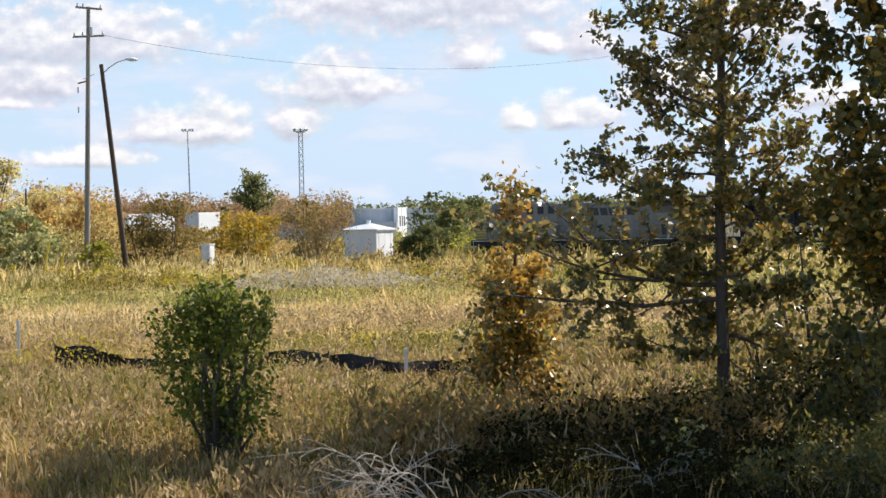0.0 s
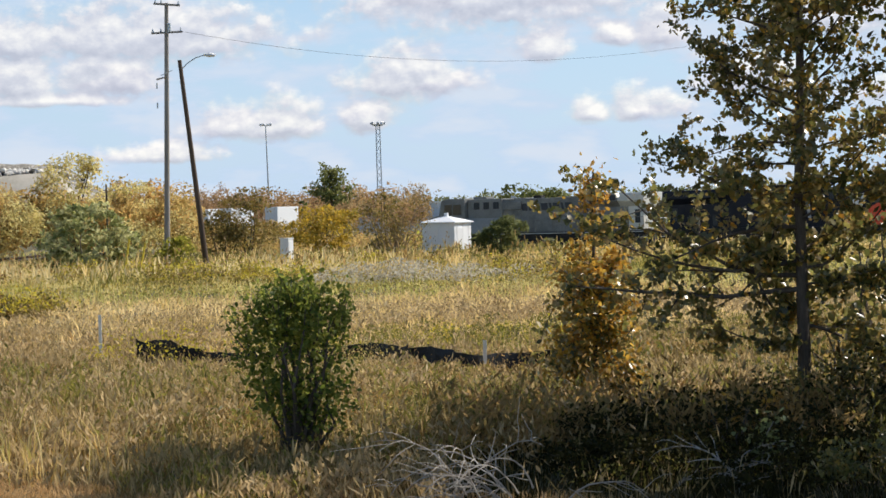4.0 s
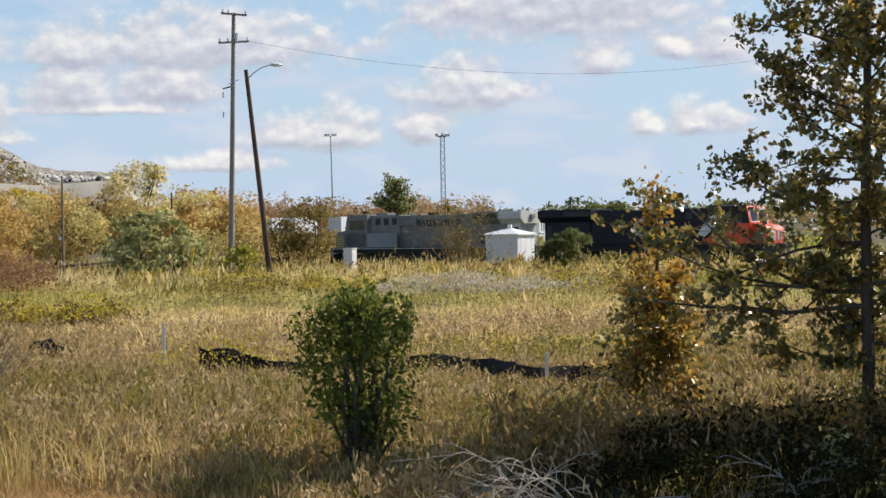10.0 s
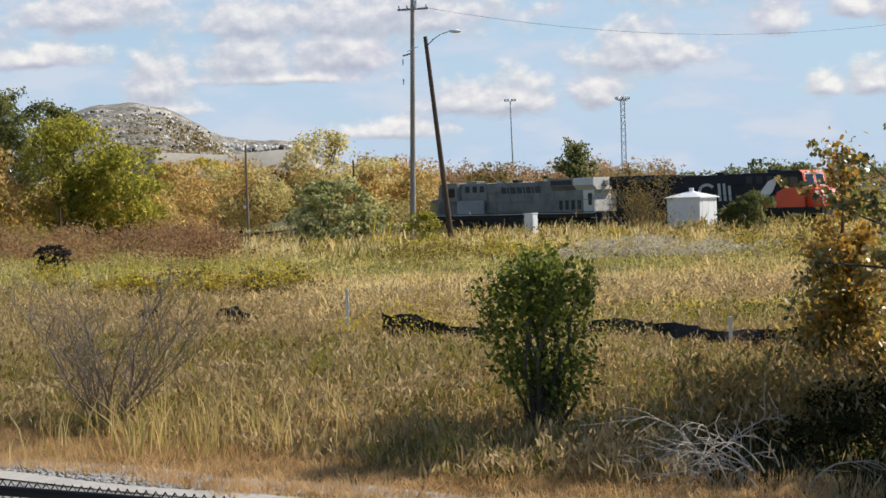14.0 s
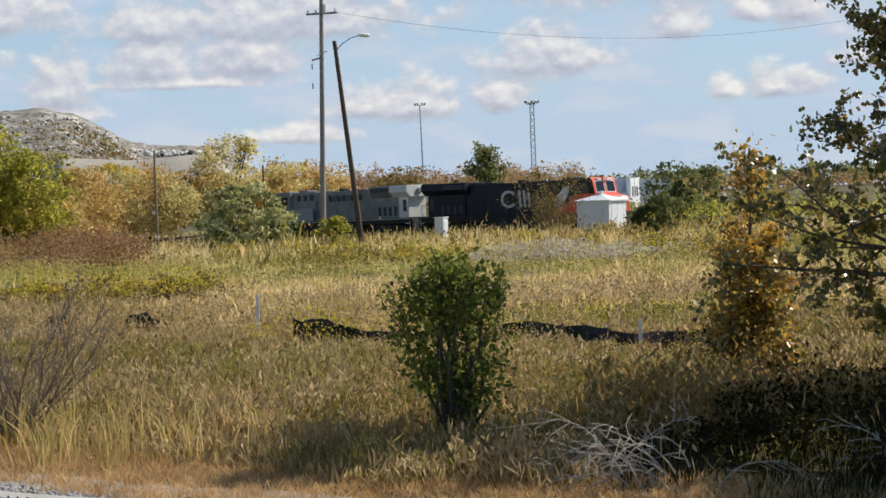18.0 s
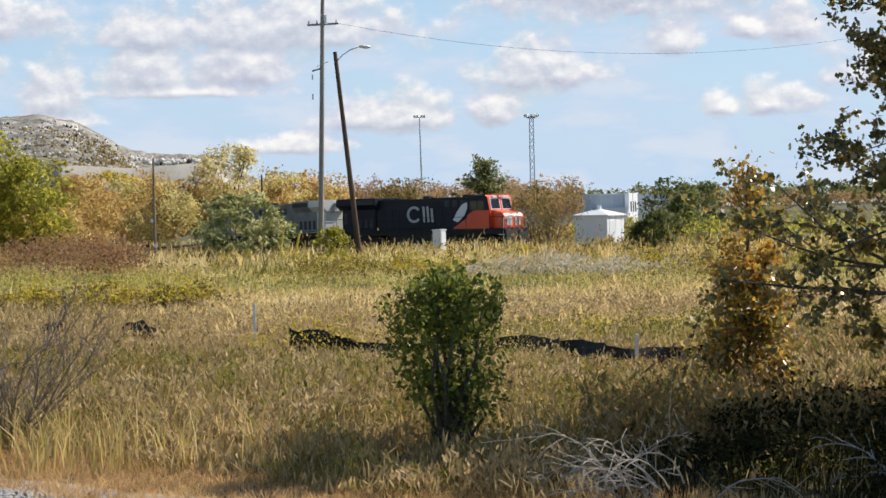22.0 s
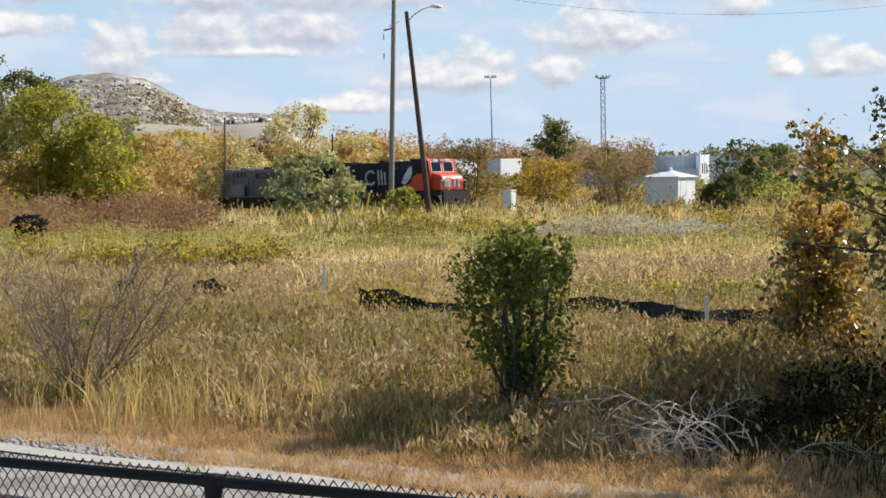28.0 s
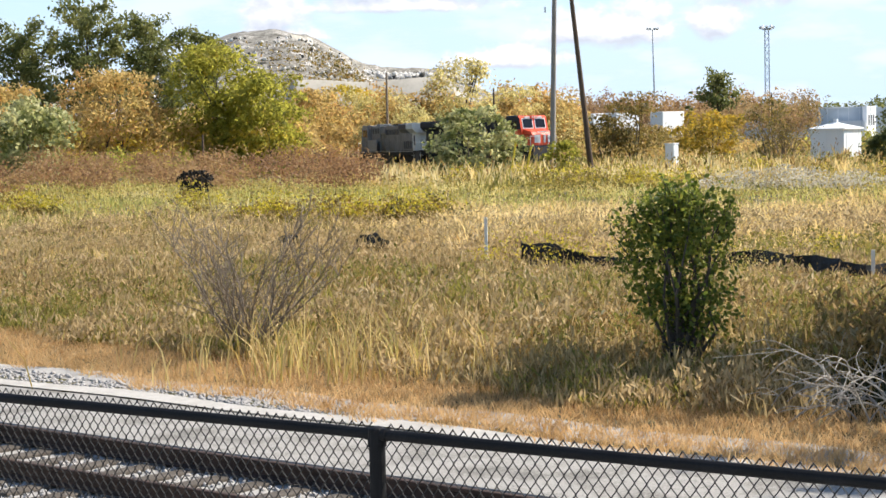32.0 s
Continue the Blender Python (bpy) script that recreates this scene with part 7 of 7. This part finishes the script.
def build_clouds():
    az = np.radians(np.linspace(-48, 48, 97))
    el = np.linspace(-0.5, 26, 28)
    A, E = np.meshgrid(az, el)
    rad = np.cos(np.radians(E)) * CLOUD_R
    vs = np.stack([rad * np.sin(A), rad * np.cos(A), CLOUD_R * np.sin(np.radians(E))], -1).reshape(-1, 3)
    w = 97
    i = np.arange(27)[:, None] * w + np.arange(w - 1)[None, :]
    q = np.stack([i, i + 1, i + w + 1, i + w], -1).reshape(-1, 4)
    m, nodes, links = nodes_of("clouds")
    nodes.remove(nodes["Principled BSDF"])
    ob = quad_mesh("cloud_backdrop", vs, q, m)
    uv = ob.data.uv_layers.new(name="bearing")
    idx = np.empty(len(ob.data.loops), np.int32)
    ob.data.loops.foreach_get("vertex_index", idx)
    u = np.stack([np.degrees(A).ravel(), E.ravel()], -1)[idx]
    uv.data.foreach_set("uv", u.astype(np.float32).ravel())
    tagged(ob, "scattered white cumulus clouds drifting over the plain", "clouds", kind="structure")
    uvn = nodes.new("ShaderNodeUVMap")
    uvn.uv_map = "bearing"

    def math_node(op, a, b=None, clamp=False):
        n = nodes.new("ShaderNodeMath")
        n.operation, n.use_clamp = op, clamp
        for k, v in enumerate((a, b)):
            if v is None:
                continue
            if isinstance(v, (int, float)):
                n.inputs[k].default_value = v
            else:
                links.new(v, n.inputs[k])
        return n.outputs[0]

    # each heap: bearing, base, half width, height (degrees)
    heaps = ((2.7, 3.85, 1.5, 1.0), (-0.9, 2.7, 1.1, 0.9), (-2.3, 2.65, 1.2, 0.65), (1.55, 2.78, 0.75, 0.75), (6.65, 4.7, 0.75, 0.7), (8.8, 4.95, 0.65, 0.5), (10.0, 5.0, 0.7, 0.95), (8.0, 2.8, 0.55, 0.5), (9.5, 2.85, 1.0, 0.6),
             (-5.9, 4.05, 1.4, 1.05), (-8.55, 4.0, 1.2, 1.0), (-11.1, 3.4, 0.85, 1.15), (-11.0, 2.75, 0.9, 0.35), (-7.6, 3.55, 2.4, 0.35), (5.4, 6.2, 4.2, 1.9), (-4.8, 5.2, 3.6, 1.2), (-8.4, 5.1, 1.8, 0.8),
             (-13.0, 5.4, 1.9, 0.9), (-14.6, 4.2, 1.6, 0.5), (12.6, 3.6, 1.4, 0.7), (15.0, 5.2, 2.0, 1.0), (17.5, 3.2, 1.6, 0.6), (-17.5, 4.6, 2.2, 0.7), (-4.4, 1.9, 1.5, 0.4), (-5.0, 8.0, 3.2, 1.4), (13.0, 8.6, 3.0, 1.6))

    def density(shift):
        mp = nodes.new("ShaderNodeVectorMath")
        mp.operation = "ADD"
        mp.inputs[1].default_value = (*shift, 0)
        links.new(uvn.outputs[0], mp.inputs[0])
        wn1 = nodes.new("ShaderNodeTexNoise")
        wn1.inputs["Scale"].default_value, wn1.inputs["Detail"].default_value, wn1.inputs["Roughness"].default_value = 1.25, 7.0, 0.55
        st = nodes.new("ShaderNodeVectorMath")
        st.operation = "MULTIPLY"
        st.inputs[1].default_value = (0.85, 1.15, 1)
        links.new(mp.outputs[0], st.inputs[0])
        links.new(st.outputs[0], wn1.inputs["Vector"])
        best = None
        for cx, cy, rx, ry in heaps:
            s = nodes.new("ShaderNodeVectorMath")
            s.operation = "SUBTRACT"
            s.inputs[1].default_value = (cx, cy, 0)
            links.new(mp.outputs[0], s.inputs[0])
            k = nodes.new("ShaderNodeVectorMath")
            k.operation = "DIVIDE"
            k.inputs[1].default_value = (rx * 1.3, ry * 1.2, 1)
            links.new(s.outputs[0], k.inputs[0])
            # flat below the base, domed above it
            z = nodes.new("ShaderNodeSeparateXYZ")
            links.new(k.outputs[0], z.inputs[0])
            up = math_node("MAXIMUM", z.outputs[1], math_node("MULTIPLY", z.outputs[1], -2.4))
            ln = math_node("SQRT", math_node("ADD", math_node("MULTIPLY", z.outputs[0], z.outputs[0]), math_node("MULTIPLY", up, up)))
            best = ln if best is None else math_node("MINIMUM", best, ln)
        d = math_node("SUBTRACT", 1.0, best)
        n2 = math_node("MULTIPLY", math_node("SUBTRACT", wn1.outputs[0], 0.5), 2.0)
        return math_node("ADD", math_node("MAXIMUM", d, -0.8), n2)

    d0, d1 = density((0, 0)), density((0.10, 0.26))
    # glowing veil that sets the sky's colour, thicker towards the horizon, in long streaks
    mp = nodes.new("ShaderNodeMapping")
    mp.inputs["Scale"].default_value = (0.3, 0.9, 1)
    links.new(uvn.outputs[0], mp.inputs[0])
    vn = nodes.new("ShaderNodeTexNoise")
    vn.inputs["Scale"].default_value, vn.inputs["Detail"].default_value = 1.0, 7.0
    links.new(mp.outputs[0], vn.inputs["Vector"])
    sep = nodes.new("ShaderNodeSeparateXYZ")
    links.new(uvn.outputs[0], sep.inputs[0])
    low = math_node("SUBTRACT", 1.0, math_node("DIVIDE", sep.outputs[1], 9.0), True)
    vmap = nodes.new("ShaderNodeMapRange")
    vmap.interpolation_type = "SMOOTHSTEP"
    vmap.inputs[1].default_value, vmap.inputs[2].default_value = 0.40, 0.66
    links.new(vn.outputs[0], vmap.inputs[0])
    veil_n = math_node("ADD", math_node("ADD", math_node("MULTIPLY", vmap.outputs[0], 0.5), 0.35), math_node("MULTIPLY", low, 0.62), True)
    cover = nodes.new("ShaderNodeMapRange")
    cover.interpolation_type = "SMOOTHSTEP"
    cover.inputs[1].default_value, cover.inputs[2].default_value = -0.24, 0.42
    links.new(d0, cover.inputs[0])
    alpha = math_node("MAXIMUM", math_node("MULTIPLY", cover.outputs[0], 0.92), veil_n)
    # sunlit tops and grey undersides are put into the cloud colour
    lit = nodes.new("ShaderNodeMapRange")
    lit.inputs[1].default_value, lit.inputs[2].default_value = -0.5, 0.62
    links.new(math_node("SUBTRACT", d0, d1), lit.inputs[0])
    tone = ramp(nodes, [(0.0, (0.52, 0.55, 0.66)), (0.45, (0.68, 0.70, 0.79)), (1.0, (1.0, 0.985, 0.965))])
    links.new(lit.outputs[0], tone.inputs[0])
    haze = nodes.new("ShaderNodeMix")
    haze.data_type = "RGBA"
    veil_tone = ramp(nodes, [(0.0, (0.43, 0.64, 0.91)), (0.45, (0.57, 0.71, 0.885)), (1.0, (0.73, 0.785, 0.87))])
    links.new(math_node("ADD", math_node("MULTIPLY", vmap.outputs[0], 0.55), math_node("MULTIPLY", low, 0.35)), veil_tone.inputs[0])
    links.new(veil_tone.outputs[0], haze.inputs[6])
    links.new(cover.outputs[0], haze.inputs[0])
    links.new(tone.outputs[0], haze.inputs[7])
    em = nodes.new("ShaderNodeEmission")
    em.inputs[1].default_value = 0.95
    links.new(haze.outputs[2], em.inputs[0])
    tr = nodes.new("ShaderNodeBsdfTransparent")
    mx = nodes.new("ShaderNodeMixShader")
    links.new(alpha, mx.inputs[0])
    links.new(tr.outputs[0], mx.inputs[1])
    links.new(em.outputs[0], mx.inputs[2])
    links.new(mx.outputs[0], nodes["Material Output"].inputs[0])
    return ob


CLOUDS = build_clouds()


# ---- what moves ----
def motions():
    ts = [i * 1.0 for i in range(33)]
    walk(GREY_LOCO, [(t, loco_pose(train_s(t) + LOCO_LENGTH * 0.5, True)) for t in ts])
    walk(RED_LOCO, [(t, loco_pose(train_s(t) + LOCO_LENGTH * 1.5, False)) for t in ts])
    wt = [i * 0.25 for i in range(129)]
    for wheels, sign in ((GREY_WHEELS, 1), (RED_WHEELS, -1)):
        for w in wheels:
            x = w.location.x
            walk(w, [(t, pose(x, 0, 0.53, 0, sign * math.degrees((train_s(0) - train_s(t)) / 0.53), 0)) for t in wt])
    # the clouds drift slowly to the left
    walk(CLOUDS, [(t, pose(0, 0, 0, 0, 0, 0.04 * (t - 16))) for t in (0.0, 16.0, 32.0)])


motions()
